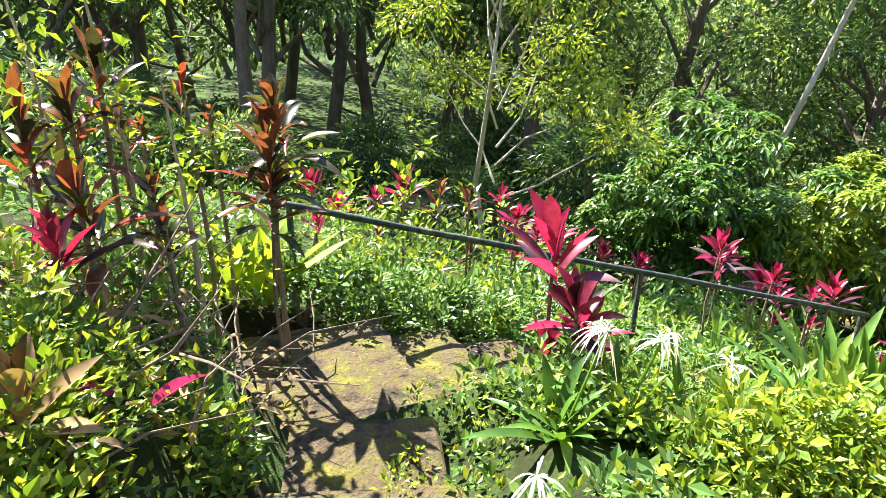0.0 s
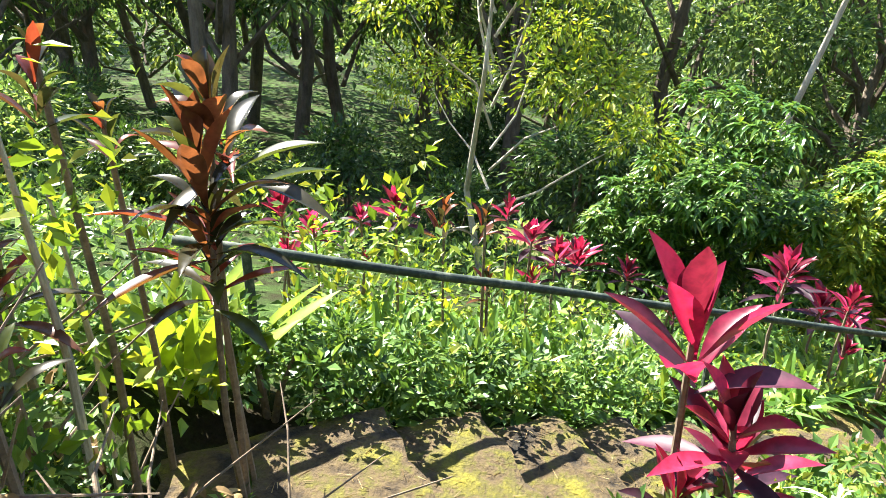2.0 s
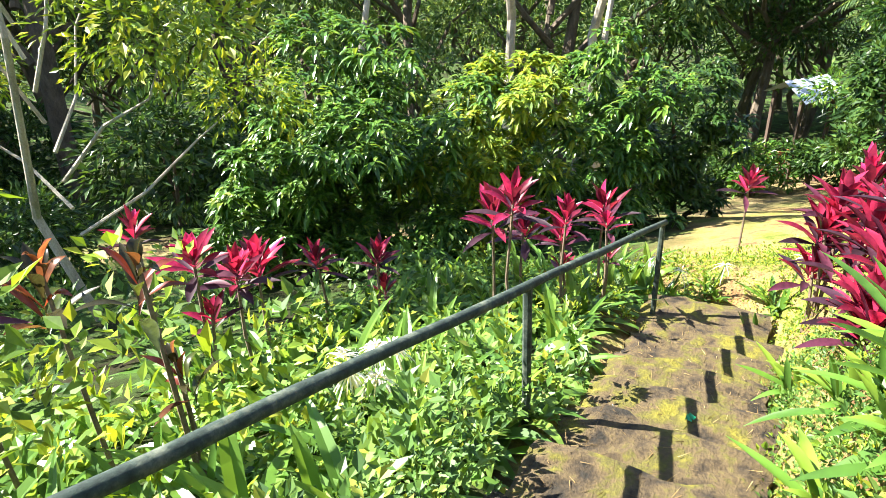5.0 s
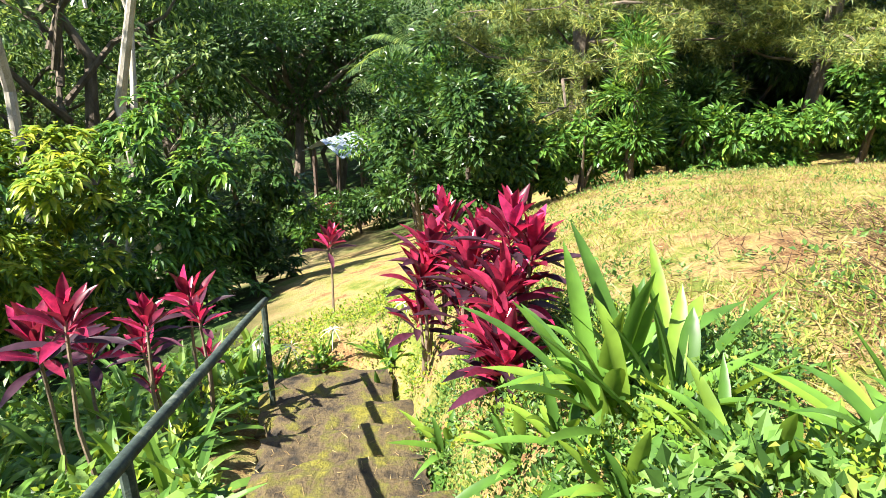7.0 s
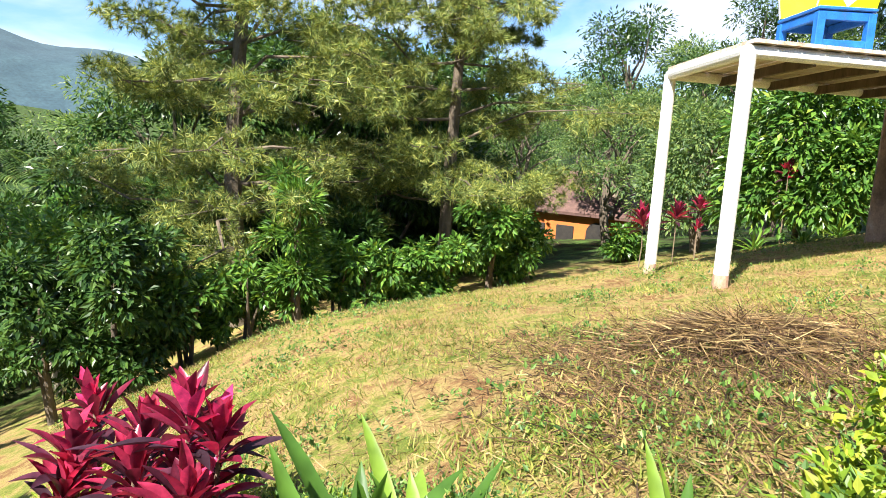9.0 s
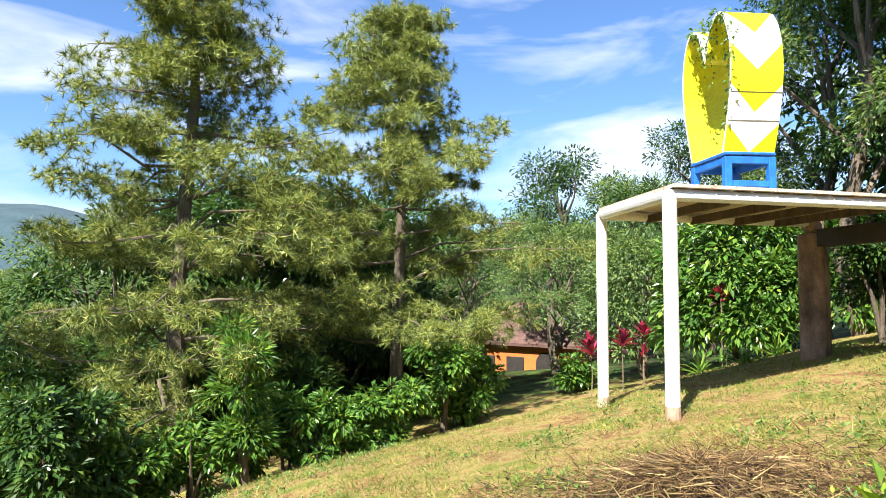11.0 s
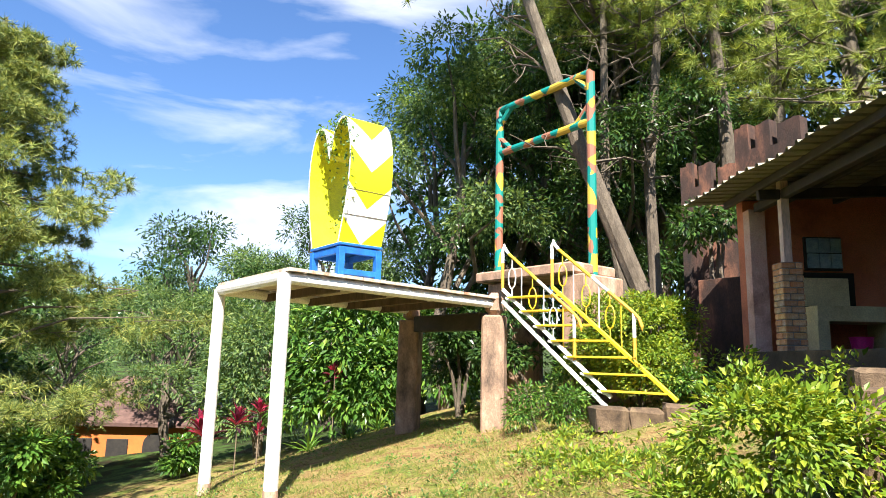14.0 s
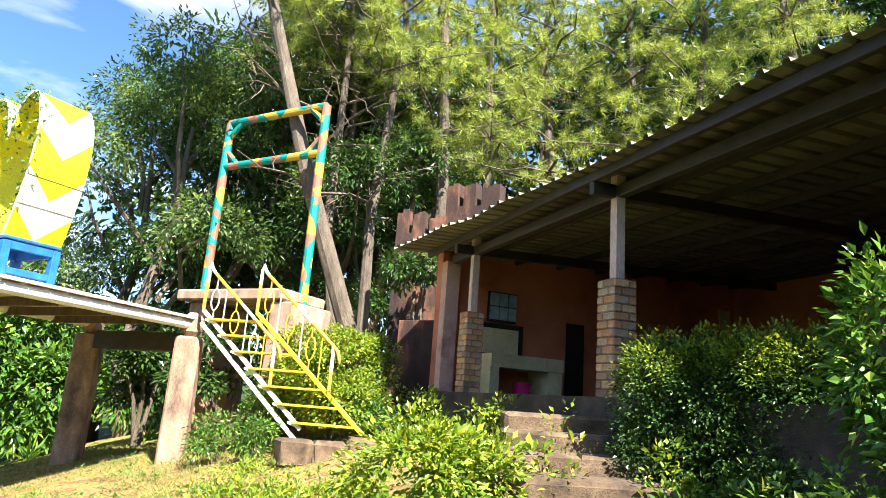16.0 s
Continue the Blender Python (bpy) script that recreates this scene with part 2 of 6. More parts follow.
roof_tile = rough_mat("brown_shingle", ((0.3, (0.05, 0.028, 0.026)), (0.6, (0.1, 0.058, 0.054)), (0.8, (0.14, 0.09, 0.085))), 3, 0.85, 0.4, 0.01, vary=0.25)
house_orange = rough_mat("orange_house_plaster", ((0.3, (0.42, 0.11, 0.025)), (0.7, (0.56, 0.17, 0.035))), 1.2, 0.85, 0.2, 0.005)
zinc_blue = rough_mat("weathered_zinc", ((0.3, (0.25, 0.30, 0.36)), (0.6, (0.48, 0.54, 0.62)), (0.8, (0.6, 0.66, 0.72))), 1.4, 0.5, 0.2, 0.004)
dark_timber = rough_mat("dark_timber", ((0.3, (0.05, 0.035, 0.025)), (0.7, (0.15, 0.10, 0.07))), 6, 0.85, 0.4, 0.005, stretch=(1, 1, 0.2))
deck_rust = rough_mat("rusty_deck_edge", ((0.3, (0.34, 0.14, 0.06)), (0.42, (0.52, 0.40, 0.31)), (0.7, (0.62, 0.58, 0.52))), 5, 0.8, 0.3, 0.004)
# The blue-green base colour paints the haze over the far ridge.
mountain_mat = rough_mat("far_mountain_haze", ((0.3, (0.02, 0.045, 0.06)), (0.6, (0.035, 0.07, 0.085)), (0.8, (0.05, 0.09, 0.1))), 0.02, 1.0, 0.2, 0.5, fine=0.2)
glass_block = rough_mat("cloudy_glass_block", ((0.3, (0.16, 0.24, 0.27)), (0.7, (0.3, 0.4, 0.42))), 8, 0.15, 0.1, 0.003)
straw_brown = rough_mat("brown_straw_thatch", ((0.3, (0.025, 0.014, 0.009)), (0.5, (0.07, 0.04, 0.022)), (0.7, (0.16, 0.1, 0.05))), 7, 0.95, 0.9, 0.03, stretch=(1, 4, 1))
green_film = rough_mat("green_wrapper", ((0.3, (0.0, 0.2, 0.08)), (0.7, (0.02, 0.35, 0.15))), 20, 0.3, 0.1, 0.002)
lemon_paint = rough_mat("lemon_paint", ((0.3, (0.62, 0.58, 0.02)), (0.6, (0.78, 0.75, 0.01))), 4, 0.55, 0.1, 0.003)
# Near-black for windows, the splash border and one wall panel.
black_void = rough_mat("plain_black", ((0.3, (0.012, 0.01, 0.01)), (0.7, (0.03, 0.025, 0.02))), 6, 0.9, 0.2, 0.003)


# ---- building helpers ----
def mesh_of(name, verts, faces, smooth=False):
    me = bpy.data.meshes.new(name)
    me.from_pydata(np.asarray(verts, dtype=float).tolist(), [], faces.tolist() if isinstance(faces, np.ndarray) else faces)
    if smooth:
        me.polygons.foreach_set("use_smooth", [True] * len(me.polygons))
    me.update()
    return me


def part(name, geom, material, parent=None, label="", smooth=False):
    """One mesh object from (verts, faces) or from a mesh."""
    me = geom if isinstance(geom, bpy.types.Mesh) else mesh_of(name, geom[0], geom[1], smooth)
    if not me.materials:
        me.materials.append(material)
    ob = new(name, me)
    if parent is not None:
        ob.parent = parent
    return tagged(ob, label)


def thing(name, x, y, z, label, category, group="", turn=0.0, kind=""):
    ob = new(name)
    ob.empty_display_size = 0.1
    ob.matrix_basis = pose(x, y, z, 0, 0, turn)
    return tagged(ob, label, category, group, kind)


def joined(items):
    vs, fs, k = [], [], 0
    for v, f in items:
        v = np.asarray(v, dtype=float)
        vs.append(v)
        fs.extend([[i + k for i in q] for q in (f.tolist() if isinstance(f, np.ndarray) else f)])
        k += len(v)
    return np.concatenate(vs), fs


def moved(geom, m):
    v = np.asarray(geom[0], dtype=float)
    a = np.array(m)
    return v @ a[:3, :3].T + a[:3, 3], geom[1]


def block(sx, sy, sz, b=0.01):
    """A box on z = 0, centred in x and y, with chamfered edges."""
    bm = bmesh.new()
    bmesh.ops.create_cube(bm, size=1)
    for v in bm.verts:
        v.co = Vector((v.co.x * sx, v.co.y * sy, (v.co.z + 0.5) * sz))
    if b:
        bmesh.ops.bevel(bm, geom=list(bm.edges), offset=min(b, 0.4 * min(sx, sy, sz)), segments=1, affect="EDGES")
    bm.verts.index_update()
    out = (np.array([v.co[:] for v in bm.verts]), [[v.index for v in q.verts] for q in bm.faces])
    bm.free()
    return out


def beam(a, b, w, h, bev=0.006):
    """A squared bar from a to b; w across, h in height."""
    a, b = Vector(a), Vector(b)
    d = b - a
    g = block(w, h, d.length, bev)
    z = d.normalized()
    x = z.cross(Vector((0, 0, 1)))
    x = Vector((1, 0, 0)) if x.length < 1e-4 else x.normalized()
    y = z.cross(x)
    m = Matrix(((x.x, y.x, z.x, a.x), (x.y, y.y, z.y, a.y), (x.z, y.z, z.z, a.z), (0, 0, 0, 1)))
    return moved(g, m)


def tube(pts, radii, n=8, cap=True):
    """A round bar along points."""
    p = np.asarray(pts, dtype=float)
    r = np.full(len(p), radii) if np.isscalar(radii) else np.asarray(radii, dtype=float)
    d = np.gradient(p, axis=0)
    d /= np.maximum(np.linalg.norm(d, axis=1, keepdims=True), 1e-9)
    ref = np.array([0.0, 0.0, 1.0]) if abs(d[0][2]) < 0.8 else np.array([1.0, 0.0, 0.0])
    vs = []
    for i in range(len(p)):
        x = np.cross(d[i], ref)
        x /= max(np.linalg.norm(x), 1e-9)
        y = np.cross(d[i], x)
        a = np.arange(n) * 2 * np.pi / n
        vs.append(p[i] + r[i] * (np.cos(a)[:, None] * x + np.sin(a)[:, None] * y))
    fs = [[i * n + k, i * n + (k + 1) % n, (i + 1) * n + (k + 1) % n, (i + 1) * n + k] for i in range(len(p) - 1) for k in range(n)]
    if cap:
        fs += [list(range(n))[::-1], [(len(p) - 1) * n + k for k in range(n)]]
    return np.concatenate(vs), fs


def unit(v):
    return v / np.maximum(np.linalg.norm(v, axis=-1, keepdims=True), 1e-9)


def blades(base, way, length, width, droop, seg=4, waist=0.35, fold=0.15, blunt=1.8, neck=0.25):
    """Long leaves: N strips that arch from base along way; waist: where they are widest (0 to 1)."""
    base, way = np.asarray(base, dtype=float), unit(np.asarray(way, dtype=float))
    n = len(base)
    length, width, droop = (np.broadcast_to(np.asarray(q, dtype=float), (n,)) for q in (length, width, droop))
    side = unit(np.cross(way, np.array([0, 0, 1.0])) + 1e-4)
    up = np.cross(side, way)
    vs = np.zeros((n, seg + 1, 3, 3))
    for i in range(seg + 1):
        s = i / seg
        w = (math.sin(min(s / waist, 1.0) * math.pi / 2) ** (0.6 if neck > 0.2 else 1.4) * (1 - neck) + neck) if s < waist else max(1 - ((s - waist) / (1 - waist)) ** blunt, 0.03)
        c = base + way * (length * s)[:, None] + np.array([0, 0, -1.0]) * (droop * length * s * s)[:, None]
        hw = (width * 0.5 * w)[:, None]
        lift = up * (hw * fold * 2)
        vs[:, i, 0], vs[:, i, 1], vs[:, i, 2] = c - side * hw + lift, c, c + side * hw + lift
    idx = np.arange(n)[:, None, None] * (seg + 1) * 3
    i = np.arange(seg)[None, :, None] * 3
    q = np.concatenate([np.array([[0, 1, 4, 3]]), np.array([[1, 2, 5, 4]])])
    f = (idx[..., None] + i[..., None] + q[None, None]).reshape(-1, 4)
    return vs.reshape(-1, 3), f


def leaflets(base, way, nrm, length, width):
    """Small leaves: N folded lozenges."""
    n = len(base)
    way = unit(way)
    side = unit(np.cross(way, nrm))
    up = np.cross(side, way)
    length, width = (np.broadcast_to(np.asarray(q, dtype=float), (n,))[:, None] for q in (length, width))
    v = np.stack([base, base + way * length * 0.45 - side * width * 0.5 + up * width * 0.12, base + way * length - up * length * 0.12, base + way * length * 0.45 + side * width * 0.5 + up * width * 0.12], axis=1)
    k = np.arange(n)[:, None] * 4
    f = np.concatenate([k + np.array([[0, 1, 2]]), k + np.array([[0, 2, 3]])], axis=1).reshape(-1, 3)
    return v.reshape(-1, 3), f


def rand_dirs(rs, n):
    return unit(rs.normal(size=(n, 3)))


def clump_leaves(rs, centers, out, count, spread, length, width, hang=0.3):
    """Sprays of small leaves round each centre; out: the way each spray faces."""
    n = len(centers)
    c = np.repeat(centers, count, axis=0)
    o = np.repeat(out, count, axis=0)
    j = rand_dirs(rs, n * count)
    base = c + j * (spread * rs.uniform(0.1, 1, (n * count, 1)) ** 0.6)
    way = unit(o * 0.7 + j * 0.9 + np.array([0, 0, -hang]))
    nrm = unit(o * 0.6 + rand_dirs(rs, n * count) * 0.6 + np.array([0, 0, 0.7]))
    L = rs.uniform(0.6, 1.25, n * count)
    return leaflets(base, way, nrm, length * L, width * L)


def spikes(rs, base, way, length, width):
    """Thin needles or cut straws: one triangle each."""
    n = len(base)
    way = unit(way)
    side = unit(np.cross(way, rand_dirs(rs, n))) * np.broadcast_to(np.asarray(width, dtype=float), (n,))[:, None]
    tip = base + way * np.broadcast_to(np.asarray(length, dtype=float), (n,))[:, None]
    v = np.stack([base - side * 0.5, base + side * 0.5, tip], axis=1).reshape(-1, 3)
    return v, np.arange(n * 3).reshape(-1, 3)


# ---- ground ----
def soft_steps(v, xs, ys, w=0.5):
    out = 0
    for k in (-1.0, -0.5, 0.0, 0.5, 1.0):
        out = out + np.interp(np.asarray(v, dtype=float) + k * w, xs, ys)
    return out / 5


def ground_z(x, y):
    """Height of the hillside: falls to the valley ahead and to the east, rises to the shelter behind."""
    x, y = np.asarray(x, dtype=float), np.asarray(y, dtype=float)
    g = soft_steps(y, [-40, -12, -3.35, 2.5, 5.6, 9.5, 15, 40, 90], [4.5, 1.6, 0.49, -0.2, -1.6, -2.8, -4.4, -8.0, -9.0], 0.7)
    e = soft_steps(x, [-60, -8, 0, 9.5, 14, 22, 60], [4.0, 1.36, 0, -1.6, -3.0, -4.2, -6.0], 1.0)
    z = g + e
    a, w = (x + 0.47) * 0.935 + (y - 4.02) * 0.355, (x + 0.47) * 0.355 - (y - 4.02) * 0.935
    on = np.clip((0.85 - np.abs(w - 0.5)) / 0.35, 0, 1) * np.clip((5.9 - a) / 0.6, 0, 1) * np.clip((a + 1.3) / 0.3, 0, 1)
    z = z + on * (-0.97 - 0.337 * np.clip(a, -0.2, 6) - z)
    on = np.clip((0.7 - np.abs(x + 0.25)) / 0.3, 0, 1) * np.clip((2.9 - y) / 0.3, 0, 1) * np.clip((y + 1.5) / 0.5, 0, 1)
    z = z + on * (-0.72 + (2.6 - y) * 0.235 - z)
    far = np.hypot(x, y)
    z = z + np.clip((far - 70) / 260, 0, 1) ** 1.2 * (22 + 16 * np.sin(x * 0.011 + 1.0) * np.cos(y * 0.013))
    return z
graded = lambda k, n, a, r: np.array([math.copysign(abs(i) * a + (math.exp(abs(i) * r) - 1), i) for i in range(-n, n + 1)]) + k
gx, gy = graded(3.0, 118, 0.13, 0.066), graded(2.0, 118, 0.13, 0.066)
GX, GY = np.meshgrid(gx, gy)
GZ = ground_z(GX, GY)
near_bump = np.array([noise.noise(Vector((a * 0.9, b * 0.9, 0.3))) for a, b in zip(GX.ravel(), GY.ravel())]).reshape(GX.shape)
GZ = GZ + 0.05 * near_bump
nn = len(gx)
kk = (np.arange(nn - 1)[:, None] * nn + np.arange(nn - 1)[None, :]).ravel()
ground_me = mesh_of("ground", np.stack([GX, GY, GZ], axis=-1).reshape(-1, 3), np.stack([kk, kk + 1, kk + nn + 1, kk + nn], axis=1), True)


def near_line(px, py, line):
    best = np.full(px.shape, 1e9)
    for (ax, ay), (bx, by) in zip(line[:-1], line[1:]):
        dx, dy = bx - ax, by - ay
        t = np.clip(((px - ax) * dx + (py - ay) * dy) / (dx * dx + dy * dy), 0, 1)
        best = np.minimum(best, np.hypot(px - ax - t * dx, py - ay - t * dy))
    return best


DIRT = [(-6, 19), (-2.4, 18), (2.8, 16.6), (4.6, 15.3), (6.75, 13.2), (10, 10.6), (14, 9.8), (20.5, 10.2), (26, 11)]
SPUR = [(6.6, 6.8), (7.5, 7.3), (9.8, 7.2), (13.5, 7.6), (20.5, 10.2)]
lawn_side = np.clip((GX * 0.36 - GY * 0.93 + 4.35) / 0.5, 0, 1) * np.clip((GX - 1.2) / 0.5, 0, 1)
lawn_side *= np.clip((17 - np.hypot(GX - 3, GY)) / 3, 0, 1)
dirt_w = np.clip(1.35 - np.minimum(near_line(GX, GY, DIRT), near_line(GX, GY, SPUR) + 0.75), 0, 1)
for nm, arr in (("lawn", lawn_side), ("dirt", dirt_w)):
    at = ground_me.attributes.new(nm, "FLOAT", "POINT")
    at.data.foreach_set("value", arr.ravel().astype(np.float32))
gm, n_, l_, b_ = nodes_of("hillside_ground")
soil = ramp_of(n_, ((0.36, (0.03, 0.024, 0.014)), (0.46, (0.035, 0.045, 0.016)), (0.55, (0.05, 0.09, 0.022)), (0.7, (0.1, 0.17, 0.04))))
l_.new(noise_of(n_, l_, 1.1, 8, 0.7), soil.inputs["Fac"])
turf = ramp_of(n_, ((0.34, (0.08, 0.13, 0.02)), (0.45, (0.19, 0.2, 0.045)), (0.52, (0.34, 0.25, 0.1)), (0.6, (0.19, 0.095, 0.045)), (0.7, (0.38, 0.28, 0.12))))
l_.new(noise_of(n_, l_, 1.5, 10, 0.8), turf.inputs["Fac"])
sand = ramp_of(n_, ((0.35, (0.18, 0.12, 0.06)), (0.52, (0.3, 0.23, 0.11)), (0.62, (0.14, 0.16, 0.04))))
l_.new(noise_of(n_, l_, 0.8, 8, 0.7), sand.inputs["Fac"])
at1, at2 = n_.new("ShaderNodeAttribute"), n_.new("ShaderNodeAttribute")
at1.attribute_name, at2.attribute_name = "lawn", "dirt"
c1 = mixed(n_, l_, soil.outputs["Color"], turf.outputs["Color"], at1.outputs["Fac"])
c2 = mixed(n_, l_, c1, sand.outputs["Color"], at2.outputs["Fac"])
fine_g = ramp_of(n_, ((0.3, (0.6, 0.6, 0.6)), (0.7, (1.25, 1.25, 1.25))))
fine_n = noise_of(n_, l_, 45, 5, 0.75)
l_.new(fine_n, fine_g.inputs["Fac"])
l_.new(mixed(n_, l_, c2, fine_g.outputs["Color"], 1.0, "MULTIPLY"), b_.inputs["Base Color"])
b_.inputs["Roughness"].default_value = 1.0
b_.inputs["Specular IOR Level"].default_value = 0.1
bumped(n_, l_, b_, fine_n, 0.9, 0.03)
ground = part("ground", ground_me, gm)
tagged(ground, "grassy hillside falling to a wooded valley", "ground", kind="structure")


def gz1(x, y):
    return float(ground_z(x, y))


# ---- steps and landing beside the rail ----
U, V = Vector((0.935, 0.355, 0)).normalized(), Vector((0.355, -0.935, 0)).normalized()
FOOT = Vector((-0.47, 4.02, 0))
TREAD, RISE, TOP_Z = 0.52, 0.175, -0.7
steps = tagged(new("garden_steps"), "mossy concrete garden steps beside a pipe rail", "steps", kind="structure")


def slab(a0, a1, w0, w1, ztop, thick, seed, name="tread"):
    """A worn slab of the steps between a0 and a1 along U and w0 and w1 along V."""
    rs = np.random.RandomState(seed)
    nx, ny = 9, 11
    top = []
    for i in range(nx):
        for j in range(ny):
            a, w = a0 + (a1 - a0) * i / (nx - 1), w0 + (w1 - w0) * j / (ny - 1)
            edge = 0.02 * (i in (0, nx - 1)) + 0.025 * (j in (0, ny - 1))
            a += rs.uniform(-0.012, 0.012) * (1 + 2 * (i in (0, nx - 1)))
            w += rs.uniform(-0.02, 0.02) * (j in (0, ny - 1))
            p = FOOT + U * a + V * w
            top.append((p.x, p.y, ztop - edge + rs.uniform(-0.008, 0.008)))
    rim = [i * ny for i in range(nx)] + [(nx - 1) * ny + j for j in range(1, ny)] + [i * ny + ny - 1 for i in range(nx - 2, -1, -1)] + [j for j in range(ny - 2, 0, -1)]
    v = top + [(top[i][0], top[i][1], ztop - thick) for i in rim]
    f = [[i * ny + j, (i + 1) * ny + j, (i + 1) * ny + j + 1, i * ny + j + 1] for i in range(nx - 1) for j in range(ny - 1)]
    k = len(top)
    f += [[rim[q], k + q, k + (q + 1) % len(rim), rim[(q + 1) % len(rim)]] for q in range(len(rim))]
    return part(name, (v, f), moss_stone, steps)


slab(-1.0, 0.0, 0.05, 1.45, TOP_Z, 0.4, 11, "landing")
for k in range(9):
    slab(k * TREAD - 0.015, (k + 1) * TREAD, 0.04, 1.0 + 0.05 * (k % 3), TOP_Z - RISE * (k + 1), 0.3, 20 + k)
slab(9 * TREAD - 0.015, 9 * TREAD + 0.7, -0.05, 1.0, TOP_Z - RISE * 10 + 0.02, 0.3, 41, "foot_slab")
for k in range(5):
    y0 = 2.62 - k * 0.62
    rs = np.random.RandomState(60 + k)
    g = block(0.78 + 0.06 * (k % 2), 0.64, 0.35, 0.03)
    v = g[0] + rs.uniform(-0.015, 0.015, g[0].shape)
    part("path_step", moved((v, g[1]), pose(-0.36 + 0.09 * k, y0 - 0.3, TOP_Z + 0.15 * (k + 1) - 0.35, 0, 0, 6)), moss_stone, steps)

# ---- pipe rail ----
rail = tagged(new("pipe_rail"), "weathered green-painted pipe handrail on three posts", "railing")
R0, R1 = Vector((-1.333, 4.033, 0.129)), Vector((4.29, 5.763, -1.578))
rail_pts = [R0.lerp(R1, i / 14) + Vector((0, 0, 0.004 * math.sin(i * 1.7))) for i in range(15)]
part("handrail", tube([p[:] for p in rail_pts], [0.024 + 0.001 * math.sin(i * 2.1) for i in range(15)], 10), rail_mat, rail, smooth=True)
for q in (0.051, 0.535, 0.985):
    p = R0.lerp(R1, q)
    p.z -= 0.01
    part("post", tube([(p.x, p.y, gz1(p.x, p.y) - 0.25), (p.x, p.y, p.z * 0.5 + gz1(p.x, p.y) * 0.5), (p.x, p.y, p.z)], 0.023, 8), rail_mat, rail)

# ---- viewing platform ----
P1, P2 = Vector((*(6.49, -1.66), 0)), Vector((*(8.72, -2.42), 0))
C1 = Vector((*(5.86, -5.76), 0))
C2 = C1 + (P2 - P1) * 1.05
DECK = 1.9
platform = tagged(new("viewing_platform"), "raised photo platform of white pipe and boards on poles", "platform")
for p in (P1, P2):
    z0 = gz1(p.x, p.y)
    part("pole", tube([(p.x, p.y, z0 - 0.3), (p.x, p.y, DECK - 0.05)], 0.085, 14), white_paint, platform, smooth=False)
    part("pole_sleeve", tube([(p.x, p.y, z0 - 0.1), (p.x, p.y, z0 + 0.16)], [0.1, 0.088], 12), concrete_stain, platform)
for name, a, b in (("edge_pipe", P1, C1), ("edge_pipe", P1, P2), ("edge_pipe", P2, C2)):
    part(name, tube([(a.x, a.y, DECK - 0.06), (b.x, b.y, DECK - 0.06)], 0.075, 12), white_paint, platform)
for s in (0.2, 0.4, 0.6, 0.8):
    a, b = P1.lerp(C1, s), P2.lerp(C2, s)
    part("joist", beam((a.x, a.y, DECK - 0.1), (b.x, b.y, DECK - 0.1), 0.06, 0.12), dark_timber, platform)
for i in range(14):
    s0, s1 = i / 14, (i + 0.94) / 14
    a0, a1, b0, b1 = P1.lerp(C1, s0), P1.lerp(C1, s1), P2.lerp(C2, s0), P2.lerp(C2, s1)
    w = (P1 - P2).normalized() * 0.12
    zz = DECK + 0.02
    v = [(*(a0 + w).xy, zz), (*(a1 + w).xy, zz), (*(b1 - w).xy, zz), (*(b0 - w).xy, zz)]
    v += [(x, y, z + 0.04) for x, y, z in v]
    part("deck_board", (v, [[3, 2, 1, 0], [4, 5, 6, 7], [0, 1, 5, 4], [1, 2, 6, 5], [2, 3, 7, 6], [3, 0, 4, 7]]), deck_rust, platform)
ends_ = (C2 - C1).normalized() * 0.25
part("cross_beam", beam((*(C1 + ends_).xy, DECK - 0.34), (*(C2 - ends_).xy, DECK - 0.34), 0.24, 0.3, 0.02), steel_dark, platform)
for p, w in ((C1, 0.38), (C2, 0.4)):
    z0 = gz1(p.x, p.y) - 0.3
    col = thing("concrete_column", p.x, p.y, z0, "stained bare concrete column under the platform", "column", "platform columns", 20)
    g = block(w, w, DECK - 0.25 - z0, 0.03)
    part("shaft", g, concrete_stain, col)
    part("broken_cap", moved(block(w * 0.8, w * 0.8, 0.4, 0.1), pose(0, 0, DECK - 0.27 - z0)), concrete_stain, col)

# ---- shelter ----
FL = 1.1
SB1, SB2 = Vector((*(-0.31, -2.7), 0)), Vector((*(1.42, -5.46), 0))
SA = (SB2 - SB1).normalized()
SN = Vector((SA.y, -SA.x, 0))
if SN.y > 0:
    SN = -SN
shelter = tagged(new("open_shelter"), "open shelter with corrugated roof on brick pillars", "shelter")


def sh(a, b, z):
    p = SB1 + SA * a + SN * b
    return (p.x, p.y, z)


def wall_box(a0, a1, b0, b1, z0, z1, bev=0.01):
    v = [sh(a, b, z) for z in (z0, z1) for a, b in ((a0, b0), (a1, b0), (a1, b1), (a0, b1))]
    return v, [[3, 2, 1, 0], [4, 5, 6, 7], [0, 1, 5, 4], [1, 2, 6, 5], [2, 3, 7, 6], [3, 0, 4, 7]]


EAVE_B, EAVE_Z, A_FAR, A_NEAR, PITCH = -0.48, FL + 2.17, 4.4, -3.5, 0.05


def eave(a):
    return -0.45 - 0.092 * max(a, 0.0)


def roof_z(b):
    return EAVE_Z + (b - EAVE_B) * PITCH


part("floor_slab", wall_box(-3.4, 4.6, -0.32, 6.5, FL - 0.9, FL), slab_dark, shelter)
part("back_wall", wall_box(-3.4, 4.2, 6.0, 6.2, FL, roof_z(6.0) - 0.04), wall_orange, shelter)
ew = wall_box(4.2, 4.4, -0.12, 6.2, FL, FL + 2.1)
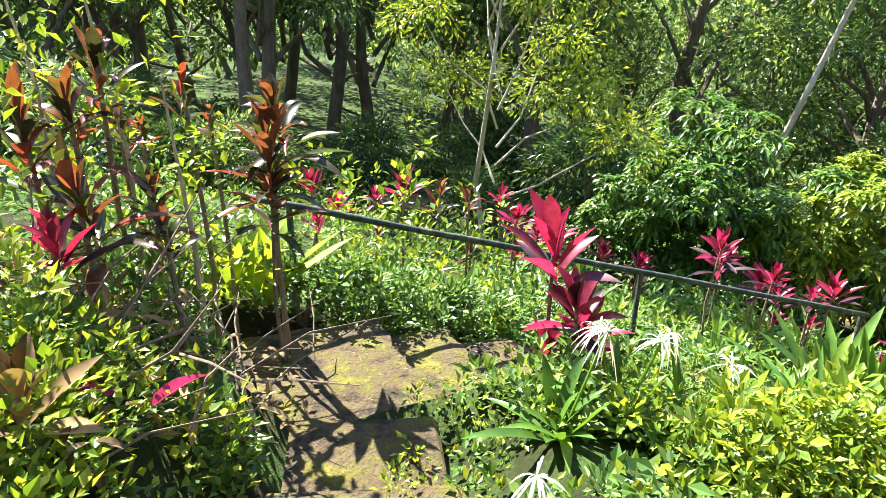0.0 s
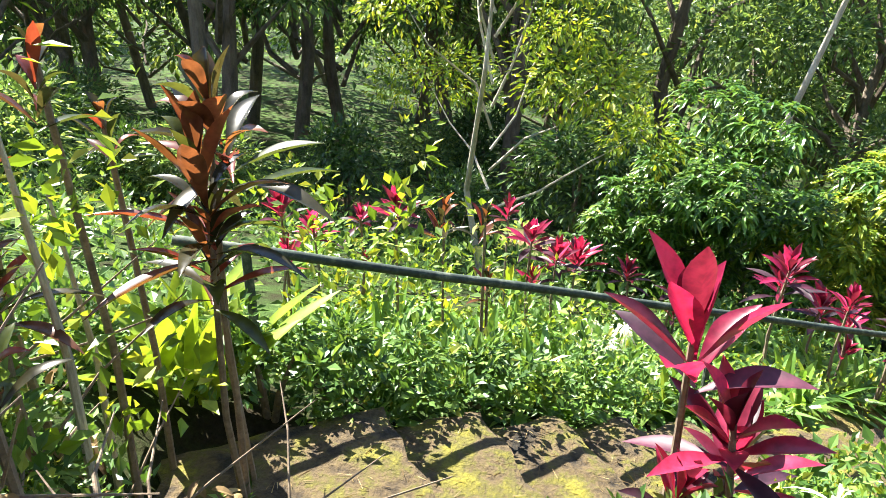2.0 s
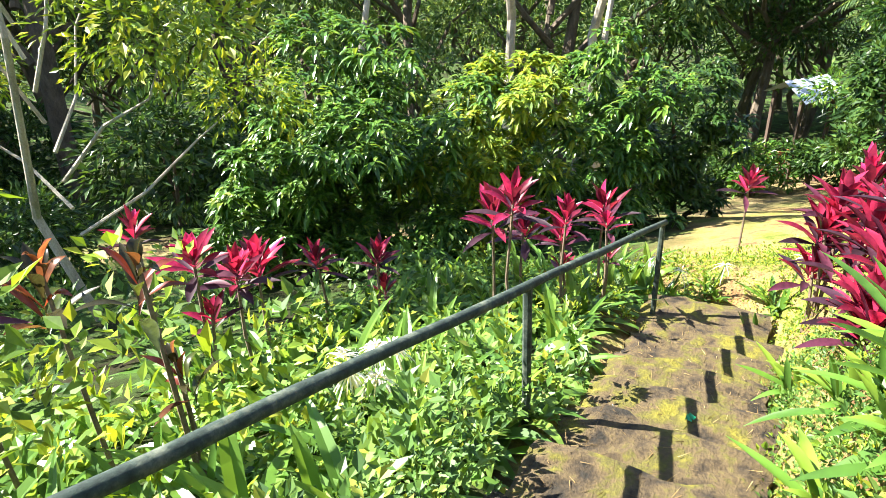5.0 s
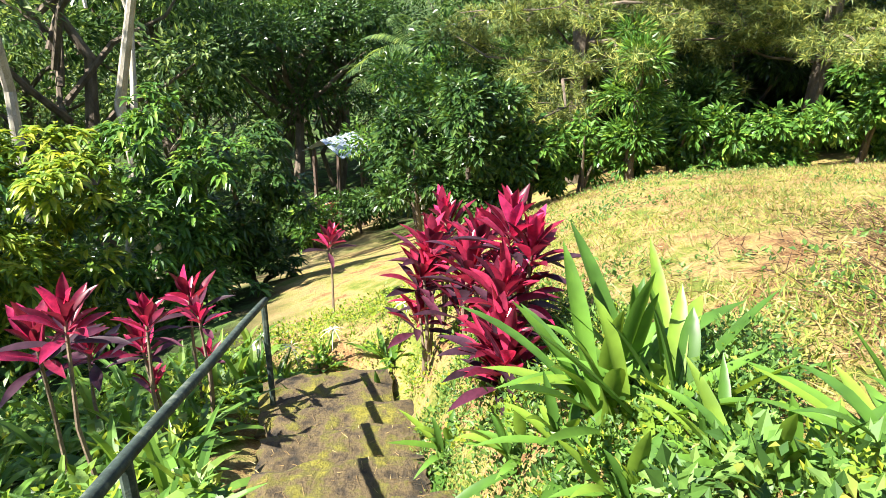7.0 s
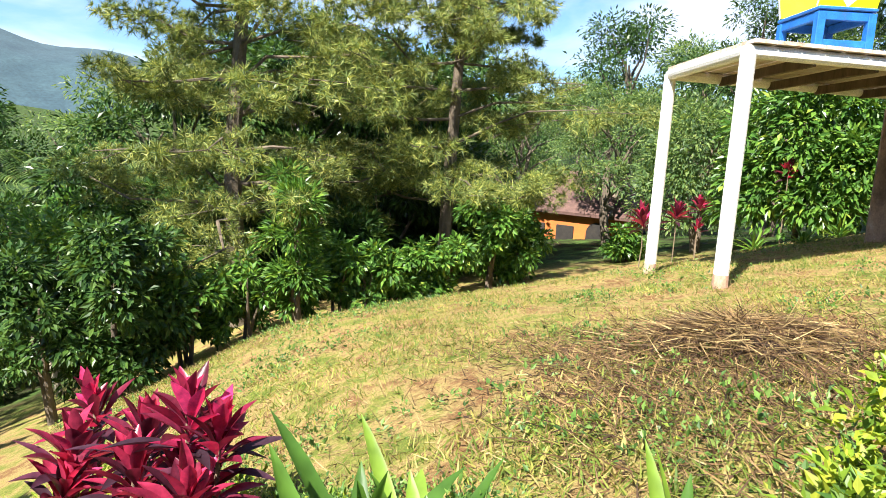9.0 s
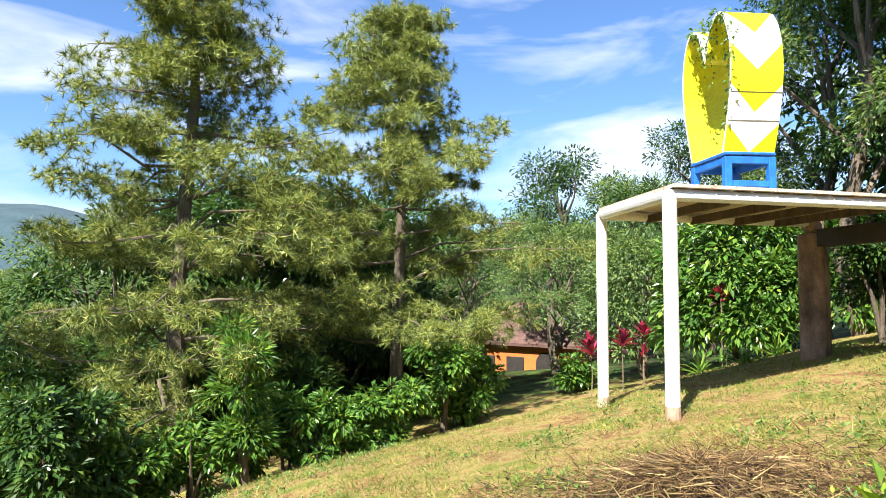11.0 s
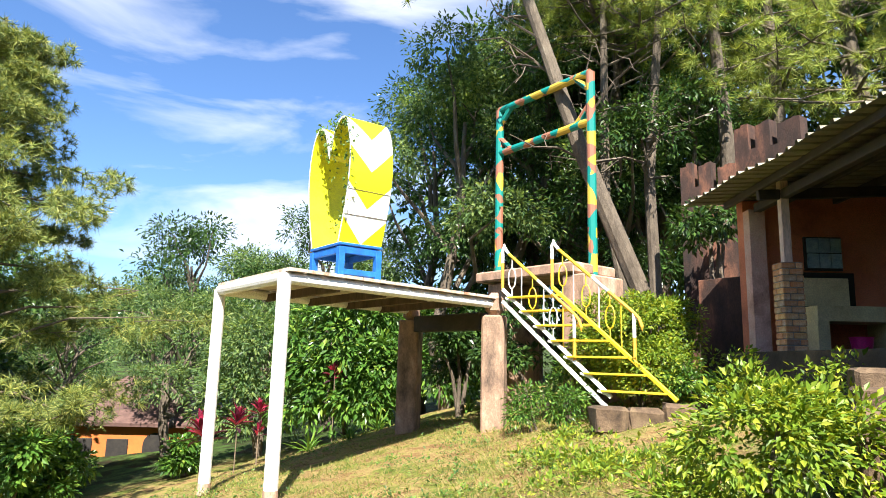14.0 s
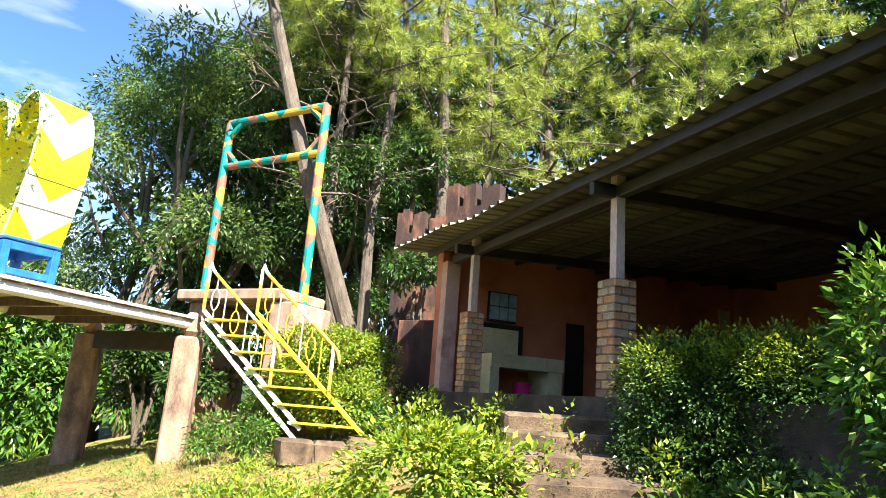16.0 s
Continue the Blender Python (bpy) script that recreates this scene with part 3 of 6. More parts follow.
part("end_wall", ([(x, y, z if z < FL + 1 else roof_z((Vector((x, y, 0)) - SB1).dot(SN)) - 0.02) for x, y, z in ew[0]], ew[1]), wall_orange, shelter)
part("far_wall", wall_box(-3.4, -3.2, -0.1, 6.0, FL, FL + 2.1), wall_orange, shelter)

for a in (0.0, (SB2 - SB1).length):
    pil = part("brick_pillar", wall_box(a - 0.122, a + 0.122, -0.122, 0.122, FL, FL + 1.12), mortar, shelter)
    part("timber_post", wall_box(a - 0.05, a + 0.05, -0.05, 0.05, FL + 1.12, FL + 2.2), wood_pink, shelter)
# ribbed sheet: ribs run from the eave to the back
rib_v, rib_a, a = [], [], A_NEAR
while a < A_FAR:
    rib_a += [(a, 0.0), (a + 0.13, 0.0), (a + 0.145, 0.04), (a + 0.185, 0.04)]
    a += 0.2
for a, h in rib_a:
    sag = 0.012 * math.sin(a * 2.3) + 0.008 * math.sin(a * 5.1)
    rib_v += [sh(a, eave(a) + 0.02 * math.sin(a * 3.7), roof_z(eave(a)) + h + sag), sh(a, 2.5, roof_z(2.5) + h), sh(a, 6.4, roof_z(6.4) + h)]
rib_f = [[3 * i + k, 3 * i + k + 1, 3 * i + k + 4, 3 * i + k + 3] for i in range(len(rib_a) - 1) for k in (0, 1)]
part("roof_sheet", (rib_v, rib_f), roof_metal, shelter, "ribbed metal roof sheet seen from below")
for b in (-0.3, 0.45, 1.2, 2.0, 2.8, 3.6, 4.4, 5.2, 5.9):
    part("purlin", beam(sh(A_NEAR, b, roof_z(b) - 0.055), sh(A_FAR - 0.05, b, roof_z(b) - 0.055), 0.06, 0.1), steel_dark, shelter)
for a in (0.0, (SB2 - SB1).length, -3.0):
    part("rafter", beam(sh(a, -0.32, roof_z(-0.3) - 0.17), sh(a, 6.0, roof_z(6.0) - 0.17), 0.08, 0.13), steel_dark, shelter)
part("eave_beam", beam(sh(A_NEAR, 0, FL + 2.02), sh(A_FAR - 0.4, 0, FL + 2.02), 0.1, 0.12), steel_dark, shelter)


# ---- garden plants by the path ----
def rosette(rs, n, size, wide, low=0.05, high=1.45, droop=0.18, seg=11, waist=0.5, deep=0.45):
    """A whorl of broad leaves round the stem's tip."""
    k = np.arange(n)
    az = k * 2.39996 + rs.uniform(-0.25, 0.25, n)
    el = low + (high - low) * (k / n) ** 0.8 + rs.uniform(-0.1, 0.1, n)
    way = np.stack([np.cos(az) * np.cos(el), np.sin(az) * np.cos(el), np.sin(el)], axis=1)
    ln = size * rs.uniform(0.75, 1.15, n) * (1.0 - 0.25 * (k / n))
    base = np.stack([np.zeros(n), np.zeros(n), (k / n - 1) * size * deep], axis=1)
    return blades(base, way, ln, wide * rs.uniform(0.8, 1.15, n), droop * rs.uniform(0.4, 1.5, n), seg, waist, 0.28, 1.6, 0.12)


def cordyline(x, y, z, heads, mat, label, seed, group="ti plants"):
    """heads: (dx, dy, height, leaf length, leaf count)."""
    rs = np.random.RandomState(seed)
    ob = thing("ti_plant", x, y, z, label, "plant", group)
    for dx, dy, h, size, n in heads:
        sway = rs.uniform(-0.04, 0.04, 2)
        pts = [(0, 0, -0.1), (dx * 0.4 + sway[0], dy * 0.4 + sway[1], h * 0.45), (dx, dy, h)]
        part("stem", tube(pts, [0.016, 0.013, 0.01], 6), stem_brown, ob)
        bronze = mat is leaf_bronze
        count = int(n * (1.25 if bronze else 1.05)) + 1
        geom = rosette(rs, count, size * (1.25 if bronze else 1.12), size * (0.22 if bronze else 0.24), 0.5 if n < 13 else 0.05, droop=0.4 if bronze else 0.18, waist=0.58, deep=0.85 if bronze else 0.5)
        v, f = moved(geom, pose(dx, dy, h, rs.uniform(-12, 12), rs.uniform(-12, 12), rs.uniform(0, 360)))
        old = 0 if mat not in (leaf_red, leaf_maroon) else int(count * (0.22 if mat is leaf_red else 0.24))
        nv, nf = len(v) // count, len(f) // count
        if old:
            part("old_leaves", (v[:old * nv], f[:old * nf]), leaf_purple, ob, "dark purple lower leaves", True)
        part("leaves", (v[old * nv:], f[old * nf:] - old * nv), mat, ob, smooth=True)
    return ob


def at_head(p, drop):
    """The ground spot under a leaf head and the head's height over it."""
    zg = gz1(p[0], p[1])
    return p[0], p[1], zg, max(p[2] - zg, drop)


PINK = "ti plant with hot pink leaves on a thin bare stem"
DARK = "ti plant with dark maroon and pink leaves"
BRONZE = "tall ti plant with bronze, red and yellow leaves"
for k, (p, size, n, mat, lab) in enumerate((
    ((0.56, 3.02, 0.25), 0.44, 11, leaf_red, PINK),
    ((-0.43, 6.39, -0.53), 0.30, 20, leaf_red, PINK), ((-0.75, 6.76, -0.75), 0.2, 14, leaf_red, PINK),
    ((-0.04, 6.2, -0.49), 0.3, 12, leaf_bronze, BRONZE), ((1.4, 7.43, -1.46), 0.34, 24, leaf_red, PINK),
    ((2.47, 7.41, -1.8), 0.27, 20, leaf_maroon, DARK), ((2.88, 6.18, -1.05), 0.32, 18, leaf_red, PINK),
    ((3.49, 6.17, -1.36), 0.26, 18, leaf_red, PINK), ((3.88, 6.06, -1.52), 0.2, 14, leaf_red, PINK),
    ((3.1, 6.62, -1.36), 0.36, 16, leaf_red, PINK), ((3.71, 6.83, -1.76), 0.33, 18, leaf_maroon, DARK),
    ((3.69, 6.39, -1.68), 0.26, 16, leaf_red, PINK), ((4.3, 6.39, -1.6), 0.34, 14, leaf_red, PINK),
    ((2.11, 7.85, -1.84), 0.27, 20, leaf_maroon, DARK), ((0.85, 7.07, -1.08), 0.3, 20, leaf_red, PINK),
    ((1.11, 7.09, -1.29), 0.28, 22, leaf_maroon, DARK), ((0.74, 7.92, -1.12), 0.25, 16, leaf_red, PINK),
    ((0.23, 5.68, -0.36), 0.25, 9, leaf_bronze, BRONZE), ((6.47, 6.05, -1.92), 0.3, 18, leaf_red, "ti plant with bright red leaves beside the lawn"),
    ((-1.29, 7.45, -1.11), 0.3, 20, leaf_red, PINK), ((-1.37, 6.41, -0.53), 0.3, 12, leaf_red, PINK),
    ((13.37, -5.73, -0.75), 0.55, 26, leaf_maroon, DARK), ((13.68, -6.95, -0.61), 0.5, 26, leaf_maroon, DARK),
    ((13.73, -7.67, -0.42), 0.4, 22, leaf_maroon, DARK), ((11.42, -7.88, 0.55), 0.42, 16, leaf_maroon, DARK),
)):
    gx_, gy_, gz_, h_ = at_head(p, 0.25)
    extra = [(0.03, -0.02, h_ * 0.62, size * 0.85, max(n // 2, 8))] if k % 3 == 2 else []
    cordyline(gx_, gy_, gz_, [(0.0, 0.0, h_, size, n)] + extra, mat, lab, 100 + k)
# the two-headed one beside the steps
p0 = (0.68, 2.91, -0.03)
cordyline(p0[0], p0[1], gz1(p0[0], p0[1]), [(0, 0, p0[2] - gz1(p0[0], p0[1]), 0.32, 14), (0.06, 0.05, p0[2] - gz1(p0[0], p0[1]) - 0.16, 0.3, 14), (-0.12, 0.0, 0.25, 0.22, 12)], leaf_maroon, DARK, 140)
# dense stand at the lawn's corner
for k, p in enumerate(((4.81, 4.51, -1.02), (4.5, 4.57, -1.11), (3.77, 3.96, -0.66), (4.15, 4.17, -0.91), (3.68, 3.83, -0.74), (3.95, 4.21, -1.02), (3.47, 3.96, -0.93), (3.27, 3.97, -1.1), (3.17, 3.9, -1.17), (4.39, 4.59, -1.28))):
    gx_, gy_, gz_, h_ = at_head(p, 0.2)
    cordyline(gx_, gy_, gz_, [(0, 0, h_, 0.33, 24), (0.05, 0.04, h_ * 0.6, 0.3, 16)], leaf_maroon if k % 2 or k > 5 else leaf_red, DARK if k % 2 or k > 5 else PINK, 150 + k, "ti plants by the lawn")
# tall bronze ones on the bank above the rail
for k, (p, size, n) in enumerate((
    ((-0.93, 3.48, 0.85), 0.33, 18), ((-0.95, 3.37, 0.68), 0.33, 18), ((-0.94, 3.37, 0.45), 0.28, 14),
    ((-1.49, 2.83, 1.16), 0.27, 12), ((-1.57, 2.68, 1.0), 0.3, 14), ((-1.39, 2.31, 0.74), 0.3, 20), ((-1.37, 2.09, 0.6), 0.24, 14),
    ((-1.66, 2.5, 0.95), 0.28, 12), ((-1.41, 2.98, 0.53), 0.22, 14), ((-1.31, 3.57, 0.77), 0.18, 8), ((-1.54, 3.03, 0.84), 0.2, 10), ((-1.05, 1.33, 0.51), 0.25, 12), ((-1.18, 2.54, 0.5), 0.2, 10),
    ((-1.31, 3.25, 1.0), 0.2, 8), ((-1.54, 3.25, 0.77), 0.16, 9),
)):
    gx_, gy_, gz_, h_ = at_head(p, 0.25)
    cordyline(gx_, gy_, gz_, [(0, 0, h_, size, n)], leaf_maroon if k == 6 else leaf_dry if k == 11 else leaf_bronze, BRONZE, 170 + k, "bronze ti plants")


mats_of = [leaf_strap_a, leaf_strap_b, leaf_strap_c]


def strap_clump(name, x, y, z, n, size, wide, label, seed, group, mat=None, flowers=0, low=0.35, droop=0.35, each=True, blunt=1.8):
    rs = np.random.RandomState(seed)
    ob = thing(name, x, y, z, label, "plant", group)
    k = np.arange(n)
    az = k * 2.39996 + rs.uniform(-0.3, 0.3, n)
    el = low + (1.4 - low) * (k / n) + rs.uniform(-0.12, 0.12, n)
    way = np.stack([np.cos(az) * np.cos(el), np.sin(az) * np.cos(el), np.sin(el)], axis=1)
    stand = 0.05 + 0.12 * (size > 0.7)
    base = np.stack([np.cos(az * 1.7) * stand, np.sin(az * 1.7) * stand, np.full(n, -0.03)], axis=1)
    way = way + rs.normal(size=(n, 3)) * 0.08 * (size > 0.7)
    ln = size * rs.uniform(0.65, 1.15, n)
    wd, dr = wide * rs.uniform(0.8, 1.2, n), droop * rs.uniform(0.3, 1.7, n)
    for q in range(n if each else 0):
        part("leaf", blades(base[q:q + 1], way[q:q + 1], ln[q:q + 1], wd[q:q + 1], dr[q:q + 1], 7, 0.55, 0.22, blunt), mats_of[q % 3] if mat is None else mat, ob, smooth=True)
    if not each:
        part("leaves", blades(base, way, ln, wd, dr, 6, 0.45, 0.22), mat or leaf_strap, ob)
    for q in range(flowers):
        a, h = rs.uniform(0, 6.28), size * rs.uniform(0.85, 1.1)
        tip = np.array([math.cos(a) * 0.14, math.sin(a) * 0.14, h])
        stalk = part("flower_stalk", tube([(0, 0, 0), tip * 0.6, tip], 0.007, 5), leaf_strap, ob)
        m = 60 if flowers > 3 else 20
        d = rand_dirs(rs, m) + np.array([0, 0, 0.35])
        part("flower", blades(np.repeat(tip[None], m, 0), d, rs.uniform(0.09, 0.15, m), 0.011 if flowers > 3 else 0.008, 0.7, 4, 0.5, 0.0), petal, stalk, "white spidery lily flower")
    return ob


# large lily clump by the lawn
pa = (2.54, 3.33, -1.02)
strap_clump("lily_clump", pa[0], pa[1], gz1(pa[0], pa[1]), 64, 0.78, 0.07, "large clump of broad green strap leaves on the lawn", 7, "", low=0.3, droop=0.26, blunt=2.2)
for k, p in enumerate(((2.37, 3.59, -1.09), (1.94, 3.41, -0.85), (2.58, 3.79, -1.29), (2.08, 3.14, -0.9), (3.24, 4.2, -1.29))):
    strap_clump("lily_clump", p[0], p[1], gz1(p[0], p[1]), 20, 0.42, 0.05, "small lily clump with arching green leaves", 8 + k, "lily clumps", low=0.1)
for k, (p, n, size, fl) in enumerate((
    ((4.6, 5.6, -1.84), 26, 0.55, 0), ((4.77, 5.95, -1.71), 16, 0.45, 2), ((5.02, 5.64, -1.7), 14, 0.45, 1), ((4.72, 4.99, -1.67), 26, 0.55, 0), ((5.11, 5.03, -1.73), 24, 0.5, 1),
    ((0.82, 2.42, -0.14), 22, 0.5, 2), ((1.1, 2.38, -0.08), 20, 0.5, 2), ((0.53, 2.24, -0.16), 22, 0.45, 1),
    ((1.91, 2.69, -0.13), 34, 0.62, 0), ((1.88, 3.07, -0.3), 22, 0.55, 0), ((0.41, 1.44, 0.16), 10, 0.3, 1), ((1.67, 3.53, -0.41), 22, 0.5, 0),
    ((0.19, 5.4, -1.05), 22, 0.55, 0), ((1.23, 5.71, -1.19), 20, 0.5, 5), ((0.91, -0.59, 0.79), 10, 0.3, 1), ((9.76, -6.68, -0.15), 24, 0.7, 0), ((10.71, -6.49, -0.46), 24, 0.7, 0), ((9.95, -7.83, 0.05), 24, 0.7, 0), ((8.04, -8.54, 0.86), 24, 0.6, 0),
)):
    strap_clump("spider_lily", p[0], p[1], gz1(p[0], p[1]), n, size, 0.05, "spider lily clump with white flowers" if fl else "lily clump with arching green strap leaves", 30 + k, "spider lilies", flowers=fl)
# bird's nest fern at the rail's upper post
pf = (-1.3, 3.98, -0.5)
strap_clump("nest_fern", pf[0], pf[1], max(gz1(pf[0], pf[1]), -0.62) + 0.06, 30, 0.74, 0.1, "bright green nest fern beside the rail post", 77, "", mat=leaf_lime, low=0.6, droop=0.2)
# bed of lilies that fills the slope below the rail
rsb = np.random.RandomState(5)
bed = [strap_clump("bed_lily", -0.6, 5.2, gz1(-0.6, 5.2), 22, 0.5, 0.045, "lily clump with arching strap leaves in the bed", 60, "bed lilies", droop=0.65, each=False),
       strap_clump("bed_lily", 0.4, 5.6, gz1(0.4, 5.6), 26, 0.55, 0.035, "grassy lily clump with narrow leaves in the bed", 61, "bed lilies", low=0.4, droop=0.8, each=False),
       strap_clump("bed_lily", 1.4, 6.0, gz1(1.4, 6.0), 18, 0.45, 0.055, "lily clump with arching strap leaves in the bed", 62, "bed lilies", droop=0.55, each=False)]
spots = [(a, w) for a in np.arange(0.2, 6.4, 0.36) for w in np.arange(-0.35, -2.9, -0.4)]
for k, (a, w) in enumerate(spots):
    a, w = a + rsb.uniform(-0.17, 0.17), w + rsb.uniform(-0.17, 0.17)
    p = FOOT + U * a + V * w
    s = rsb.uniform(1.1, 1.8)
    copy_thing(bed[k % 3], pose(p.x, p.y, gz1(p.x, p.y) - 0.02, 0, 0, rsb.uniform(0, 360)) @ Matrix.Diagonal((s, s, s, 1)))


# ---- low growth ----
def weeds(name, rs, xy, hmin, hmax, per, leaf, mat, label, spread=0.07, hang=0.15, gap=-0.12):
    """A carpet of leafy weeds: one object for a patch that nobody could count."""
    zg = ground_z(xy[:, 0], xy[:, 1])
    lump = np.array([noise.noise(Vector((a * 1.7, b * 1.7, 2.2))) for a, b in xy])
    ok = lump + rs.normal(size=len(xy)) * 0.12 > gap
    xy, zg, lump = xy[ok], zg[ok], lump[ok]
    h = rs.uniform(hmin, hmax, len(xy)) * np.clip(0.95 + 2.2 * lump, 0.2, 2.0)
    c = np.stack([xy[:, 0], xy[:, 1], zg + h], axis=1)
    size_ = leaf * rs.uniform(0.7, 1.5, len(xy))
    out = unit(np.stack([rs.normal(size=len(xy)) * 0.5, rs.normal(size=len(xy)) * 0.5, np.ones(len(xy))], axis=1))
    ob = part(name, clump_leaves(rs, c, out, per, spread, np.repeat(size_, per), np.repeat(size_, per) * 0.55, hang), mat)
    return tagged(ob, label, "weeds", kind="stuff")


def scatter(rs, n, keep, x0, x1, y0, y1):
    xy = np.stack([rs.uniform(x0, x1, n), rs.uniform(y0, y1, n)], axis=1)
    return xy[keep(xy[:, 0], xy[:, 1])]


def aw(x, y):
    return (x + 0.47) * 0.935 + (y - 4.02) * 0.355, (x + 0.47) * 0.355 - (y - 4.02) * 0.935


def off_path(x, y):
    """Off the steps, the landing and the path, and clear of the nest fern."""
    a, w = aw(x, y)
    at_fern = np.hypot(x - pf[0] - 0.1, y - pf[1] + 0.2) < 0.45
    on_steps = (w > 0.03) & (w < 1.02) & (a > -0.12) & (a < 5.5)
    on_land = (w > 0.12) & (w < 1.0) & (a > -0.62) & (a <= 0.05)
    on_path = (np.abs(x + 0.45) < 0.24) & (y < 3.0) & (y > -1.5)
    return ~(on_steps | on_land | on_path | at_fern)


def lawn_area(x, y):
    a, w = aw(x, y)
    return (w > 1.75) & (x > 1.7)


rw = np.random.RandomState(9)
bank = scatter(rw, 4200, lambda x, y: off_path(x, y) & (x < -0.3), -3.6, -0.2, -0.3, 4.6)
weeds("bank_weeds", rw, bank, 0.0, 0.3, 11, 0.055, leaf_weed, "tangled green weeds on the bank beside the path")
fresh = scatter(rw, 800, lambda x, y: off_path(x, y), -1.45, -0.62, 0.75, 2.0)
weeds("fresh_weeds", rw, fresh, 0.15, 0.4, 8, 0.042, leaf_lime, "fresh green nettle-like weeds at the path's edge", 0.08)
below = scatter(rw, 1500, lambda x, y: off_path(x, y) & (aw(x, y)[1] < 0.12) & (aw(x, y)[1] > -1.2) & (aw(x, y)[0] < 3.2), -1.6, 3.2, 3.4, 6.2)
weeds("rail_weeds", rw, below, 0.0, 0.34, 12, 0.055, leaf_weed, "leafy weeds under the pipe rail")
tall = scatter(rw, 900, lambda x, y: off_path(x, y) & (((aw(x, y)[1] < 0.05) & (aw(x, y)[1] > -0.6) & (aw(x, y)[0] < 1.5)) | ((x < -0.95) & (y > 3.3))), -2.2, 1.2, 3.2, 5.0)
weeds("tall_weeds", rw, tall, 0.08, 0.4, 11, 0.06, leaf_weed, "tall leafy weeds beside the landing", 0.1)
right = scatter(rw, 5200, lambda x, y: off_path(x, y) & ((aw(x, y)[1] > 0.95) & (aw(x, y)[1] < 2.1) | (np.hypot(x - 5.2, y - 5.6) < 1.3)), -0.2, 6.6, 0.2, 7.0)
pg = (2.72, 4.01, -1.74)
verge = scatter(rw, 3600, lambda x, y: (aw(x, y)[1] > 0.98) & (np.hypot(x - pg[0], y - pg[1]) < 1.2), pg[0] - 1.2, pg[0] + 1.2, pg[1] - 1.2, pg[1] + 1.2)
weeds("verge_weeds", rw, verge, 0.0, 0.12, 12, 0.028, leaf_weed, "low green weeds between the steps and lilies", gap=-0.6)
weeds("step_edge_weeds", rw, right, 0.0, 0.15, 14, 0.03, leaf_lime, "bright low weeds along the steps", gap=-0.5)
rightp = scatter(rw, 900, lambda x, y: off_path(x, y) & (x > 0.1) & (x < 1.9), 0.1, 1.9, 0.6, 3.4)
weeds("path_edge_weeds", rw, rightp, 0.0, 0.2, 12, 0.05, leaf_weed, "green weeds beside the path")
lime = scatter(rw, 1100, lambda x, y: ((x - 1.35) / 0.75) ** 2 + ((y - 1.95) / 0.6) ** 2 < 1, 0.5, 2.3, 1.2, 2.8)
weeds("lime_shrub_patch", rw, lime, 0.02, 0.3, 14, 0.05, leaf_lime, "sunlit yellow-green shrub patch over dry twigs")
vine = scatter(rw, 500, lambda x, y: ((x + 0.1) / 1.5) ** 2 + ((y - 6.0) / 0.7) ** 2 < rw.uniform(0.4, 1.3, len(x)), -1.8, 1.8, 5.0, 7.0)
weeds("vine_patch", rw, vine, 0.1, 1.0, 10, 0.085, leaf_lime, "yellow-green climbing vine patch behind the rail", 0.12)


bedw = scatter(rw, 800, lambda x, y: (aw(x, y)[1] < -0.1) & (aw(x, y)[1] > -2.6) & (aw(x, y)[0] > 0.5) & (aw(x, y)[0] < 6.2), -0.5, 6.5, 4, 9)
weeds("bed_weeds", rw, bedw, 0.0, 0.3, 9, 0.05, leaf_lime, "bright weeds between the lilies")
far_g = scatter(rw, 3000, lambda x, y: (near_line(x, y, DIRT) > 1.9) & (near_line(x, y, SPUR) > 1.5), -9, 9, 7.5, 20)
weeds("valley_weeds", rw, far_g, 0.0, 0.3, 9, 0.13, leaf_weed, "rough green growth in the valley", 0.2)


def grassy(name, rs, xy, size, wide, mat, label, lean=0.7, seg=2):
    n = len(xy)
    base = np.stack([xy[:, 0], xy[:, 1], ground_z(xy[:, 0], xy[:, 1]) - 0.01], axis=1)
    way = np.stack([rs.normal(size=n) * lean, rs.normal(size=n) * lean, np.ones(n)], axis=1)
    ob = part(name, blades(base, way, size * rs.uniform(0.5, 1.3, n), wide, 0.4, seg, 0.3, 0.0), mat)
    return tagged(ob, label, "grass", kind="stuff")


def turf_bits(name, rs, xy, size, wide, mat, label, lean, lift=0.0):
    n = len(xy)
    base = np.stack([xy[:, 0], xy[:, 1], ground_z(xy[:, 0], xy[:, 1]) + rs.uniform(-0.01, 0.01 + lift, n)], axis=1)
    way = np.stack([rs.normal(size=n) * lean, rs.normal(size=n) * lean, np.ones(n)], axis=1)
    ob = part(name, spikes(rs, base, way, size * rs.uniform(0.5, 1.4, n), wide), mat)
    return tagged(ob, label, "grass", kind="stuff")


def patchy(rs, xy, scale, cut):
    """Keeps points where a slow noise is high, so that growth comes in patches."""
    v = np.array([noise.noise(Vector((a * scale, b * scale, 5.1))) for a, b in xy])
    return xy[v + rs.normal(size=len(xy)) * 0.12 > cut]


def near_lawn(x, y):
    d = np.hypot(x - 0.5, y - 3.8)
    return lawn_area(x, y) & (d < 15) & (rw.uniform(size=len(x)) < 4.5 / (1.0 + d))


gr = patchy(rw, scatter(rw, 170000, near_lawn, 1.5, 14, -9, 6), 0.8, -0.12)
turf_bits("lawn_grass", rw, gr, 0.075, 0.011, leaf_grass, "short sunlit lawn grass, green and straw-coloured", 0.9)
dry = scatter(rw, 52000, near_lawn, 1.5, 13, -8, 6)
turf_bits("mown_straw", rw, dry, 0.12, 0.007, leaf_dry, "dry mown straw lying on the lawn", 3.5, 0.02)
clover = patchy(rw, scatter(rw, 34000, near_lawn, 1.5, 13, -8, 6), 0.6, 0.1)
